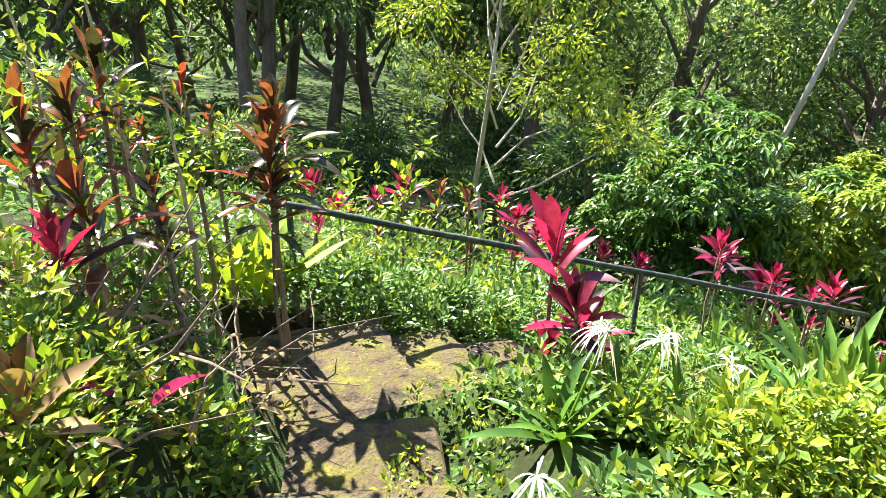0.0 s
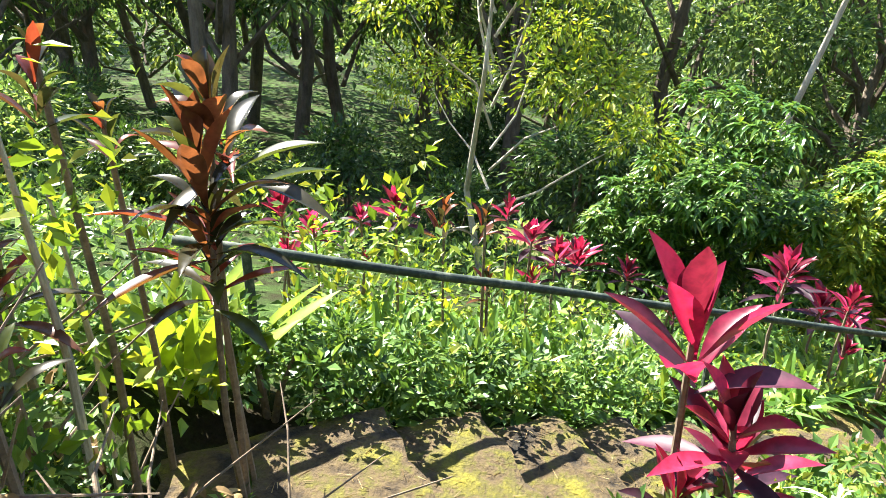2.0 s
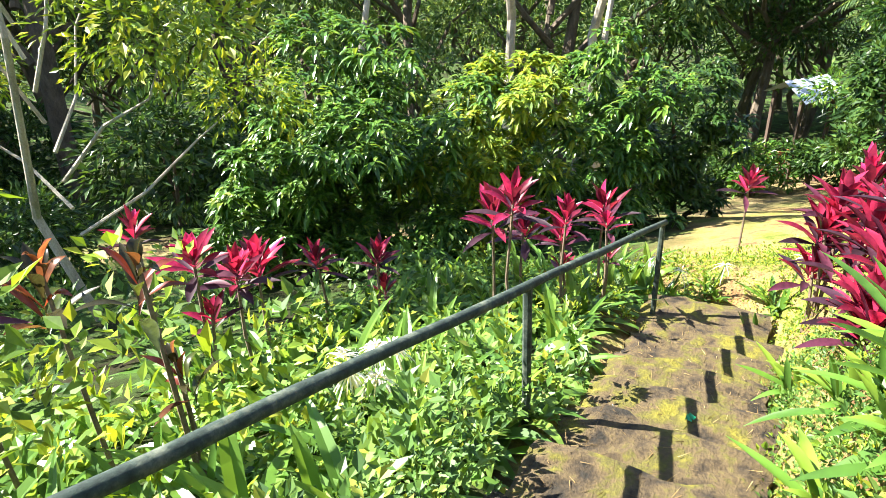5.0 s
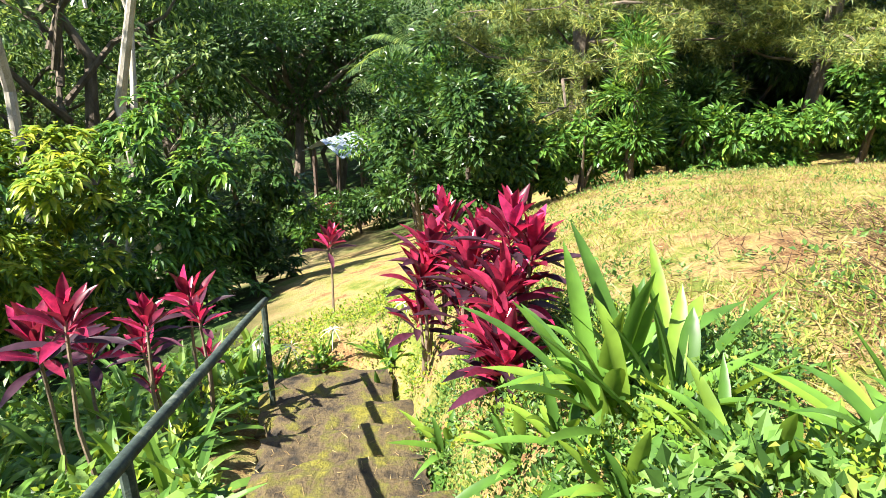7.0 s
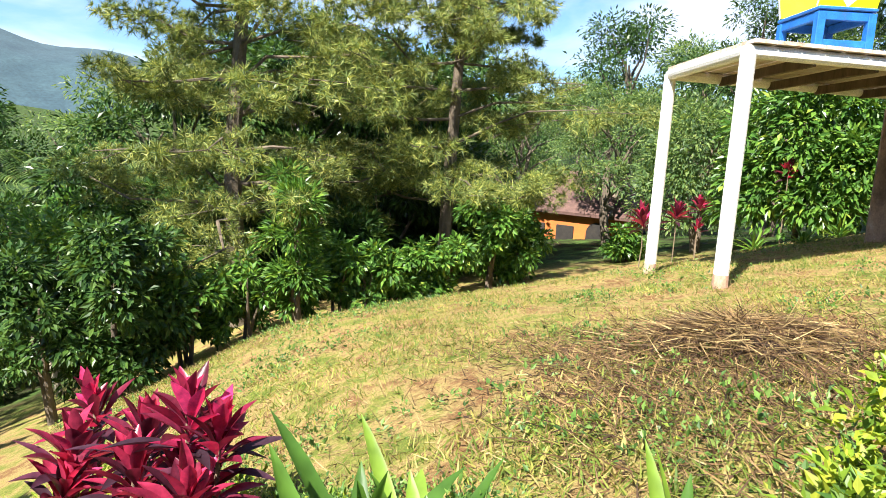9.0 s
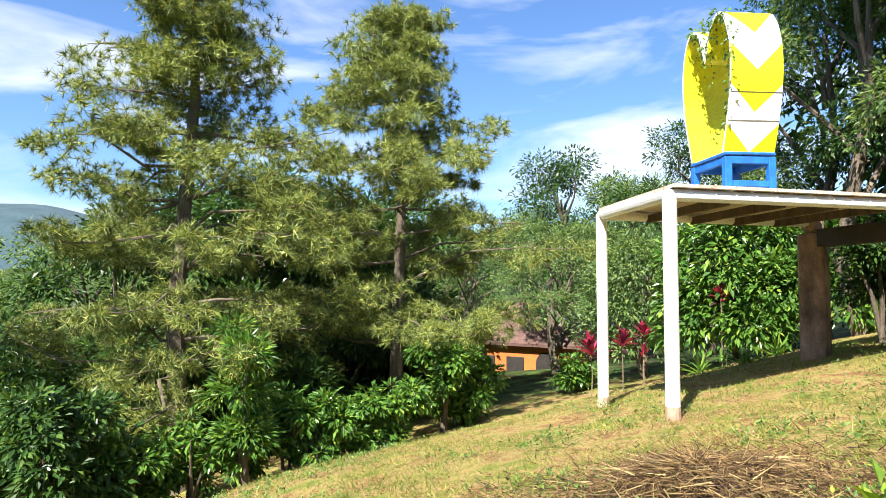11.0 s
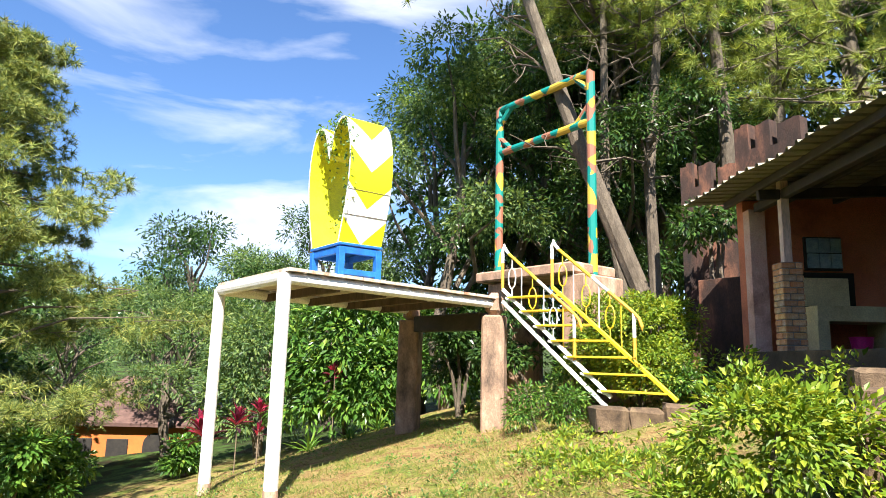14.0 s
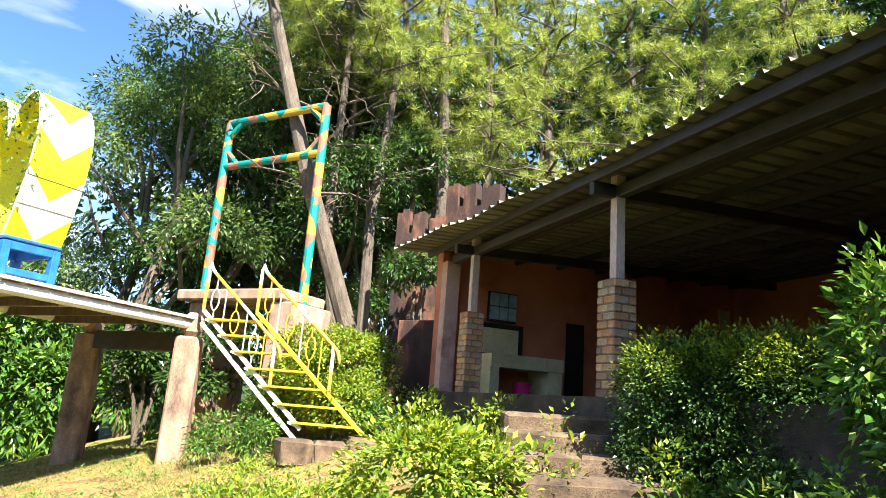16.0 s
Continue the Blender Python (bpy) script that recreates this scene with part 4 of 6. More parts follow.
weeds("lawn_clover", rw, clover, 0.0, 0.05, 5, 0.035, leaf_weed, "patches of green clover and weeds in the lawn", 0.05)
pm = (4.1, 0.5, -0.63)
heap = thing("straw_heap", pm[0], pm[1], gz1(pm[0], pm[1]), "heap of dry brown cut grass on the lawn", "heap")
hr = np.random.RandomState(31)
hv, hf = [], []
for i in range(9):
    for j in range(28):
        r, a = i / 8, j * 2 * math.pi / 28
        hx, hy = r * 0.62 * math.cos(a) * (1 + 0.15 * math.sin(3 * a)), r * 0.48 * math.sin(a) * (1 + 0.12 * math.cos(2 * a))
        hv.append((hx, hy, gz1(pm[0] + hx, pm[1] + hy) - gz1(pm[0], pm[1]) + 0.22 * (1 - r * r) ** 1.2 * (0.55 + 0.45 * math.sin(2 * a + 1.1) * r + 0.9 * noise.noise(Vector((hx * 4, hy * 4, 2)))) + hr.uniform(-0.025, 0.025) - 0.02 * r))
hf = [[i * 28 + j, (i + 1) * 28 + j, (i + 1) * 28 + (j + 1) % 28, i * 28 + (j + 1) % 28] for i in range(8) for j in range(28)]
part("mound", (hv, hf), straw_brown, heap)
ha, hq = hr.uniform(0, 6.28, 5200), np.abs(hr.normal(size=5200)) * 0.5
hb_ = np.stack([np.cos(ha) * 1.0 * hq, np.sin(ha) * 0.8 * hq, 0.14 * np.clip(1 - hq * hq, 0, 1) ** 1.5 + hr.uniform(-0.01, 0.06, 5200)], axis=1)
hb_[:, 2] += ground_z(hb_[:, 0] + pm[0], hb_[:, 1] + pm[1]) - gz1(pm[0], pm[1])
hw_ = np.stack([np.cos(ha + hr.normal(size=5200) * 1.2), np.sin(ha + hr.normal(size=5200) * 1.2), hr.normal(size=5200) * 0.25 - 0.1], axis=1)
hb_[:, 2] += 0.03
part("straw", spikes(hr, hb_[:3300], hw_[:3300], hr.uniform(0.08, 0.26, 3300), 0.007), leaf_straw_dark, heap)
part("straw", spikes(hr, hb_[3300:], hw_[3300:], hr.uniform(0.1, 0.34, 1900), 0.009), leaf_dry, heap, "pale dry straws on top")
# Brown cut grass; its dark spread also paints the shadow beside the heap.
brown = scatter(rw, 34000, lambda x, y: lawn_area(x, y) & (rw.normal(size=len(x)) * 0.55 + 1.15 > np.hypot((x - pm[0] + 0.7) * 0.75, y - pm[1] - 0.25)), pm[0] - 2.6, pm[0] + 2.2, pm[1] - 2, pm[1] + 2)
turf_bits("cut_grass", rw, brown, 0.14, 0.009, leaf_straw_dark, "brown cut grass round the heap, a shadow put into its colour", 3.5, 0.03)
tuft = scatter(rw, 5000, lambda x, y: (np.hypot(x - 2.5, y - 1.2) < 1.9) & (x > 1.3), 1.0, 4.5, -0.8, 3.2)
grassy("lawn_tufts", rw, tuft, 0.15, 0.012, leaf_grass, "longer green grass tufts at the lawn's edge", 0.8, 3)
litter = scatter(rw, 5000, lambda x, y: ~off_path(x, y), -1.2, 5.0, 1.0, 6.2)
la, lw_ = aw(litter[:, 0], litter[:, 1])
lz = np.where(la > 0, TOP_Z - RISE * (np.floor(la / TREAD) + 1), TOP_Z)
keep = (la > -0.6) & (la < 4.6)
tagged(part("step_litter", spikes(rw, np.stack([litter[:, 0], litter[:, 1], lz + 0.006], axis=1)[keep], np.stack([rw.normal(size=keep.sum()), rw.normal(size=keep.sum()), rw.uniform(0, 0.15, keep.sum())], axis=1), rw.uniform(0.02, 0.09, keep.sum()), 0.005), leaf_dry), "dry straws and leaf litter on the steps", "litter", kind="stuff")


def twigs(name, rs, n, x0, x1, y0, y1, label, mat, size=0.6, lift=0.28):
    ob = tagged(new(name), label, "twigs")
    for k in range(n):
        x, y = rs.uniform(x0, x1), rs.uniform(y0, y1)
        a, t = rs.uniform(0, 6.28), rs.uniform(-0.1, 0.7)
        z = gz1(x, y) + lift * rs.uniform(0.2, 1.2)
        d = np.array([math.cos(a) * math.cos(t), math.sin(a) * math.cos(t), math.sin(t)]) * size * rs.uniform(0.5, 1.2)
        p = np.array([x, y, z])
        part("twig", tube([p, p + d * 0.5 + rs.normal(size=3) * 0.03, p + d + rs.normal(size=3) * 0.05], [0.006, 0.005, 0.002], 5), mat, ob)
    return ob


twigs("dead_branches", np.random.RandomState(3), 120, -2.0, -0.7, 0.8, 3.2, "dead brown branches tangled on the bank", stem_brown)
for k, (t_x, t_y) in enumerate(((-1.55, 3.0), (-1.75, 2.7), (-1.4, 3.3), (-2.0, 3.2), (-1.25, 2.9), (-1.7, 2.2))):
    rs = np.random.RandomState(200 + k)
    z = gz1(t_x, t_y)
    h = rs.uniform(1.1, 1.7)
    sap = thing("sapling", t_x, t_y, z, "thin sapling with sparse yellow-green leaves", "plant", "saplings on the bank")
    pts = [(0, 0, -0.1), (0.03, 0.02, h * 0.5), (rs.uniform(-0.1, 0.1), rs.uniform(-0.1, 0.1), h)]
    part("stem", tube(pts, [0.016, 0.012, 0.005], 6), bark_pale, sap)
    c = np.stack([rs.normal(size=24) * 0.14, rs.normal(size=24) * 0.14, rs.uniform(0.3, 1.05, 24) * h], axis=1)
    part("leaves", clump_leaves(rs, c, rand_dirs(rs, 24), 5, 0.1, 0.075, 0.04), leaf_lime, sap)

# fallen leaves, scraps
rl = np.random.RandomState(44)
for k, (p, mat, lab) in enumerate((((-1.21, 1.62, 0.11), leaf_red, "fallen dark red ti leaf on the weeds"), ((-0.93, 1.69, 0.0), leaf_red, "fallen dark red ti leaf on the weeds"), ((-1.15, 1.49, 0.1), leaf_lime, "fallen yellow leaf on the weeds"), ((-1.02, 1.71, 0.06), leaf_red, "fallen dark red ti leaf on the weeds"), ((-1.58, 2.12, 0.09), leaf_dry, "dry curled brown leaf on the bank"), ((-1.44, 2.07, 0.07), leaf_dry, "dry curled brown leaf on the bank"), ((-1.4, 2.14, 0.05), leaf_dry, "dry curled brown leaf on the bank"))):
    lf = thing("fallen_leaf", p[0], p[1], p[2] + 0.2, lab, "leaf", "fallen leaves")
    part("blade", blades(np.zeros((1, 3)), np.array([[math.cos(k * 1.1), math.sin(k * 1.1), 0.25]]), 0.26, 0.06, 0.3, 5, 0.5, 0.3), mat, lf)
for p, mat, lab, nm in (((2.19, 4.77, -1.84), petal, "crumpled white paper scrap on the steps", "paper_scrap"), ((2.44, 4.45, -1.81), green_film, "small crumpled green wrapper on the steps", "wrapper")):
    a_ = (p[0] + 0.47) * 0.935 + (p[1] - 4.02) * 0.355
    sc = thing(nm, p[0], p[1], TOP_Z - RISE * (math.floor(a_ / TREAD) + 1) + 0.005, lab, "litter")
    v = rl.uniform(-0.03, 0.03, (9, 3)) * np.array([1, 1, 0.5]) + np.array([0, 0, 0.02])
    part("sheet", (v, [[0, 1, 2], [1, 2, 3], [2, 3, 4], [3, 4, 5], [4, 5, 6], [5, 6, 7], [6, 7, 8]]), mat, sc)
for k, (px, h) in enumerate((((21.7, 7.55, -6.34), 1.1), ((21.22, 7.35, -6.22), 1.35), ((22.1, 7.73, -6.43), 0.9))):
    sk = thing("garden_stake", px[0], px[1], gz1(px[0], px[1]), "thin pale wooden stake in the lawn", "stake", "stakes")
    part("stick", tube([(0, 0, -0.1), (0.02, 0.01, h * 0.5), (0.0, 0.03, h)], [0.018, 0.015, 0.012], 6), bark_pale, sk)

foot_w = np.concatenate([np.array([[p[0], p[1]]]) + rw.normal(size=(260, 2)) * 0.3 for p in ((-0.66, -0.83, 0.7), (-1.08, -0.51, 0.73), (-1.31, -0.21, 0.72), (-0.34, -0.79, 0.57))])
weeds("hedge_foot_weeds", rw, foot_w, 0.0, 0.2, 10, 0.05, leaf_weed, "green weeds at the foot of the hedge")
slope_w = np.concatenate([np.array([[p[0], p[1]]]) + rw.normal(size=(140, 2)) * 0.4 for p in ((2.36, -2.29, 0.18), (3.12, -2.31, 0.06), (2.37, -2.49, 0.04), (3.41, -2.84, -0.16), (3.73, -4.23, 0.06))])
weeds("slope_weeds", rw, slope_w, 0.0, 0.07, 8, 0.05, leaf_lime, "low green growth on the slope below the stair")

bl_xy = scatter(rw, 520, lambda x, y: off_path(x, y), -2.3, -0.65, 0.7, 3.6)
bl_n = len(bl_xy)
bl_b = np.stack([bl_xy[:, 0], bl_xy[:, 1], ground_z(bl_xy[:, 0], bl_xy[:, 1]) + rw.uniform(0.05, 0.38, bl_n)], axis=1)
tagged(part("bank_litter", blades(bl_b, np.stack([rw.normal(size=bl_n), rw.normal(size=bl_n), rw.normal(size=bl_n) * 0.4], axis=1), rw.uniform(0.05, 0.14, bl_n), 0.03, 0.4, 4, 0.5, 0.3), leaf_dry), "dead curled brown leaves caught in the bank's weeds", "litter", kind="stuff")


# ---- bushes and trees ----
def shell_points(rs, blobs, per_m2, inner=0.55):
    """Spray centres over lumpy ellipsoids, thicker towards the skin, with the way each faces."""
    cs, os_ = [], []
    for bx, by, bz, rx, ry, rz in blobs:
        n = max(int(per_m2 * 4 * math.pi * ((rx * ry + ry * rz + rx * rz) / 3)), 6)
        d = rand_dirs(rs, n)
        d[:, 2] = np.where(d[:, 2] < -0.55, -d[:, 2], d[:, 2])
        r = rs.uniform(inner, 1.0, (n, 1)) ** 0.6
        lump = 1 + 0.16 * np.sin(d[:, :1] * 5 + bx * 3) * np.cos(d[:, 1:2] * 6 + by * 2)
        cs.append(np.array([bx, by, bz]) + d * r * lump * np.array([rx, ry, rz]))
        os_.append(d)
    return np.concatenate(cs), np.concatenate(os_)


def bush(x, y, z, blobs, mat, label, seed, per=14, count=20, leaf=0.12, spread=0.22, wide=0.36, hang=0.5, group="", name="bush", stems=3, category="bush", trunk_mat=None):
    rs = np.random.RandomState(seed)
    ob = thing(name, x, y, z, label, category, group)
    top = max(b[2] + b[5] * 0.6 for b in blobs)
    for q in range(stems):
        b = blobs[q % len(blobs)]
        e = (b[0] + rs.uniform(-0.3, 0.3) * b[3], b[1] + rs.uniform(-0.3, 0.3) * b[4], b[2] + b[5] * 0.5)
        w = 0.018 * top + 0.012
        part("stem", tube([(rs.uniform(-0.1, 0.1), rs.uniform(-0.1, 0.1), -0.25), (e[0] * 0.4, e[1] * 0.4, e[2] * 0.5), e], [w, w * 0.8, w * 0.3], 7), trunk_mat or bark, ob)
    c, o = shell_points(rs, blobs, per)
    part("crown", clump_leaves(rs, c, o, count, spread, leaf, leaf * wide, hang), mat, ob)
    return ob


def fruit_bush(x, y, z, blobs, mat, label, seed, per, count=11, leaf=0.2, wide=0.32):
    """A bush whose twigs end in whorls of long leaves that hang outwards."""
    rs = np.random.RandomState(seed)
    ob = thing("bush", x, y, z, label, "bush", "fruit bushes")
    for q in range(4):
        b = blobs[q * 3 % len(blobs)]
        part("stem", tube([(rs.uniform(-0.1, 0.1), rs.uniform(-0.1, 0.1), -0.25), (b[0] * 0.4, b[1] * 0.4, b[2] * 0.5), b[:3]], [0.06, 0.045, 0.015], 7), bark, ob)
    c, o = shell_points(rs, blobs, per, 0.7)
    n = len(c)
    az = (np.arange(count) * 2.39996)[None, :] + rs.uniform(0, 6.28, (n, 1))
    el = rs.uniform(-0.35, 0.55, (n, count))
    way = np.stack([np.cos(az) * np.cos(el), np.sin(az) * np.cos(el), np.sin(el)], axis=-1) + 0.55 * o[:, None, :] + rs.normal(size=(n, count, 3)) * 0.15
    way = way.reshape(-1, 3)
    ln = leaf * rs.uniform(0.6, 1.25, n * count)
    part("crown", blades(np.repeat(c, count, axis=0) + rs.normal(size=(n * count, 3)) * 0.03, way, ln, ln * wide, 0.55, 3, 0.45, 0.25, 2.0), mat, ob)
    return ob


def lumpy(rs, blobs, n, size):
    """Breaks big rounded masses into many uneven ones."""
    out = []
    for bx, by, bz, rx, ry, rz in blobs:
        for d in rand_dirs(rs, n):
            if d[2] < -0.5:
                continue
            q, s = rs.uniform(0.55, 0.95), size * rs.uniform(0.7, 1.4)
            out.append((bx + d[0] * rx * q, by + d[1] * ry * q, bz + d[2] * rz * q, rx * s, ry * s, rz * s * 0.8))
    return out


def rise(p):
    return gz1(p[0], p[1])


# thicket under the pines; its dark leaf colour stands for the deep shade there
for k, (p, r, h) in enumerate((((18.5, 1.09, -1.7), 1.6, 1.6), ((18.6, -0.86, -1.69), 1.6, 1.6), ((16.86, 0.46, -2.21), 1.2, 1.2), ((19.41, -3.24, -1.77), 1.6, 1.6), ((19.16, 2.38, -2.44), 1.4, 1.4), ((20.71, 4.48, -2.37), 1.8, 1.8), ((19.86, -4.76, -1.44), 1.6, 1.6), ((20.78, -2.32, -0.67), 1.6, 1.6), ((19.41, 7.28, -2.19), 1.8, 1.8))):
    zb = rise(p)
    bush(p[0], p[1], zb, lumpy(np.random.RandomState(290 + k), [(0, 0, p[2] - zb, r, r, h), (0.4, 0.3, (p[2] - zb) * 0.4, r, r, h * 0.8)], 12, 0.36), leaf_dark, "dark thicket under the pines, deep shade put into its leaf colour", 280 + k, 6, 18, 0.24, 0.28, 0.4, 0.5, "dark thicket")

# leafy weeds that stand over the landing
for k, (a, w, r) in enumerate(((-0.5, -0.12, 0.27), (-0.2, -0.25, 0.22), (0.2, -0.3, 0.2), (0.65, -0.32, 0.18), (-1.2, 0.8, 0.14))):
    p = FOOT + U * a + V * w
    bush(p.x, p.y, gz1(p.x, p.y), lumpy(np.random.RandomState(270 + k), [(0, 0, r * 1.25, r, r, r * 1.1)], 12, 0.42), leaf_weed, "leafy weed clump beside the landing", 260 + k, 55, 12, 0.055, 0.07, 0.55, 0.3, "weed clumps", stems=2, category="weeds", name="weed_clump", trunk_mat=stem_brown)

# three dense broad-leaved bushes below the bed
for k, (p, r, h, per, mat, lab) in enumerate((
    ((5.11, 10.68, -1.8), 1.55, 1.55, 15, leaf_bush, "large rounded green fruit bush with drooping glossy leaves"),
    ((4.44, 11.59, -2.2), 0.9, 1.2, 15, leaf_bush, "green fruit bush with drooping glossy leaves"),
    ((6.46, 9.91, -1.92), 1.05, 1.15, 15, leaf_lime, "fruit bush with bright yellow-green new leaves"),
    ((8.19, 9.2, -2.04), 1.2, 1.2, 15, leaf_bush, "large rounded green fruit bush with drooping glossy leaves"),
    ((9.99, 8.73, -2.69), 0.85, 1.15, 13, leaf_dark, "dark green rounded bush beside the dirt track"),
    ((3.37, 11.24, -2.61), 0.85, 0.75, 14, leaf_bush, "low spreading green bush beside the dirt track"),
)):
    zb = rise(p)
    bl = [(0, 0, 0.4, r, r, 0.5), (0, 0, p[2] - zb, r, r, h), (r * 0.5, -r * 0.3, (p[2] - zb) * 0.75, r * 0.7, r * 0.7, h * 0.8), (-r * 0.5, r * 0.2, (p[2] - zb) * 0.7, r * 0.75, r * 0.75, h * 0.8), (0, 0, (p[2] - zb) * 0.35, r * 0.85, r * 0.85, h * 0.8)]
    fruit_bush(p[0], p[1], zb, lumpy(np.random.RandomState(310 + k), bl, 13, 0.3), mat, lab, 300 + k, 9)

# bushes along the lawn's far edge
for k, (p, r) in enumerate((
    ((12.62, 5.4, -2.13), 1.25), ((13.31, 4.26, -2.11), 0.8), ((12.94, 6.47, -2.38), 0.9), ((13.49, 3.15, -2.28), 0.65), ((13.67, 1.36, -1.88), 0.6), ((13.34, 0.79, -1.94), 0.5),
    ((13.7, -0.16, -1.9), 0.5), ((13.85, -0.98, -1.81), 0.55), ((13.22, 2.32, -2.01), 0.45), ((14.83, -2.54, -1.45), 0.95), ((15.07, -3.19, -1.62), 0.8), ((13.59, 0.17, -2.12), 0.4), ((16.06, -7.33, -1.76), 0.5),
)):
    zb = rise(p)
    hh = max(p[2] - zb, 0.3)
    bush(p[0], p[1], zb, lumpy(np.random.RandomState(330 + k), [(0, 0, hh, r, r, r * 0.9), (r * 0.3, r * 0.2, hh * 0.42, r * 0.9, r * 0.9, hh * 0.45)], 12, 0.36), leaf_dark if k in (0, 2) else leaf_bush, "dark glossy shrub at the lawn's edge" if k in (0, 2) else "rounded green coffee shrub at the lawn's edge", 320 + k, 13, 16, 0.16, 0.17, 0.5, 0.6, "shrubs along the lawn")

# papaya-like shrub with open tiers
pt = (13.01, 2.29, -2.3)
bush(pt[0], pt[1], rise(pt), [(0, 0, 0.9, 0.5, 0.5, 0.35), (0.2, 0.1, 1.7, 0.6, 0.5, 0.3), (-0.2, 0, 2.4, 0.5, 0.4, 0.25), (0.3, 0.2, 2.8, 0.35, 0.3, 0.2)], leaf_bush, "feathery light green shrub with open tiers", 340, 16, 22, 0.17, 0.22, 0.28, 0.2)

# coffee bush behind the platform, hedge mounds by the stair and shelter
for k, (p, r, h, mat, lab, leaf) in enumerate((
    ((12.17, -9.23, 1.05), 1.75, 1.75, leaf_bush, "large glossy coffee bush behind the platform", 0.22),
    ((10.3, -11.26, 1.27), 1.5, 1.5, leaf_bush, "green shrubbery behind the platform", 0.2),
    ((10.88, -9.0, 0.51), 0.9, 0.9, leaf_bush, "green shrubbery behind the platform", 0.2),
    ((15.62, -9.3, 0.66), 1.6, 1.6, leaf_forest, "pale green shrub beside the orange house", 0.16),
)):
    zb = rise(p)
    bush(p[0], p[1], zb, [(0, 0, p[2] - zb, r, r, h), (0.3, 0.3, (p[2] - zb) * 0.5, r * 0.9, r * 0.9, h * 0.7)], mat, lab, 350 + k, 9 if r > 1.4 else 13, 18, leaf, 0.26, 0.4, 0.5)
# Dark leaves at 0, 1, 5 put shade into colour; 5 screens the ruin.
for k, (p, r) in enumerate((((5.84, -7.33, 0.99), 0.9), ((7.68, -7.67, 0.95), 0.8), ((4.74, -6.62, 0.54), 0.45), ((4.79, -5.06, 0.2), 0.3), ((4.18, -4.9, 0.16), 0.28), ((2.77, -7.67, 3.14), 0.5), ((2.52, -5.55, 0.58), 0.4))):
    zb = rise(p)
    bush(p[0], p[1], zb, lumpy(np.random.RandomState(370 + k), [(0, 0, max(p[2] - zb, 0.2), r, r, r)], 12, 0.4), leaf_dark if k in (0, 1, 5) else leaf_bush, "dark undergrowth shrub, deep shade put into its leaf colour" if k in (0, 1, 5) else "green undergrowth at the stair's foot", 375 + k, 16 if k in (0, 1, 5) else 40, 16, 0.13 if k in (0, 1, 5) else 0.065, 0.14, 0.45, 0.5, "stair undergrowth")
ph = (3.5, -6.12, 1.11)
zb = rise(ph)
bush(ph[0], ph[1], zb, [(0, 0, ph[2] - zb, 0.75, 0.75, 0.85), (0.35, -0.3, (ph[2] - zb) * 0.7, 0.7, 0.7, 0.7), (-0.3, 0.4, 0.5, 0.6, 0.6, 0.5), (0.7, -0.2, 1.55 - zb, 0.45, 0.4, 0.42), (0.75, 0.0, 0.9 - zb, 0.5, 0.4, 0.5), (-0.35, -0.2, ph[2] - zb + 0.3, 0.5, 0.5, 0.5)], leaf_lime, "creeper-covered mound beside the metal stair", 361, 60, 16, 0.06, 0.09, 0.6, 0.3)
pb = (1.11, -0.43, 0.45)
zb = rise(pb)
bush(pb[0], pb[1], zb, [(0, 0, pb[2] - zb, 0.42, 0.42, 0.38), (-0.3, -0.3, (pb[2] - zb) * 0.8, 0.4, 0.4, 0.4), (0.25, 0.1, 0.1, 0.3, 0.3, 0.3), (0.4, 0.2, 0.05, 0.3, 0.3, 0.25)], leaf_lime, "sunlit yellow-green shrub in front of the shelter steps", 362, 75, 14, 0.06, 0.1, 0.5, 0.3)
# clipped hedge
pe = [(-0.54, -1.46, 1.16), (-0.86, -1.3, 1.18), (-1.15, -1.12, 1.2), (-1.41, -0.92, 1.21), (-1.68, -0.74, 1.2), (-1.95, -0.56, 1.2)]
rs = np.random.RandomState(363)
hedge = thing("hedge", pe[1][0], pe[1][1], rise(pe[1]), "clipped dark green hedge before the shelter", "hedge")
bl = [(p[0] - pe[1][0], p[1] - pe[1][1], p[2] - rise(pe[1]) - 0.08, 0.36, 0.36, 0.42) for p in pe] + [(p[0] - pe[1][0], p[1] - pe[1][1], p[2] - rise(pe[1]) - 0.5, 0.38, 0.38, 0.4) for p in pe]
for b in bl[:len(pe)]:
    part("stem", tube([(b[0], b[1], -0.3), (b[0] + 0.05, b[1], b[2])], [0.03, 0.015], 6), bark, hedge)
c, o = shell_points(rs, bl, 75)
part("crown", clump_leaves(rs, c, o, 36, 0.1, 0.032, 0.02, 0.2), leaf_dark, hedge)
# Lime sprays over the crown put the sunlit top into leaf colour.
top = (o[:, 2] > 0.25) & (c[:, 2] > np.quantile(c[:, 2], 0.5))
part("new_growth", clump_leaves(rs, c[top] + np.array([0, 0, 0.06]), o[top], 30, 0.1, 0.032, 0.019, 0.0), leaf_lime, hedge, "lime leaves that put the hedge's sunlit top into colour")
pq = (-1.41, 0.05, 1.32)
zb = rise(pq)
bush(pq[0], pq[1], zb, [(0, 0, pq[2] - zb, 0.26, 0.26, 0.55), (-0.1, 0.1, (pq[2] - zb) * 0.6, 0.3, 0.3, 0.35)], leaf_bush, "leafy upright shrub in front of the hedge", 364, 70, 12, 0.08, 0.12, 0.55, 0.1)


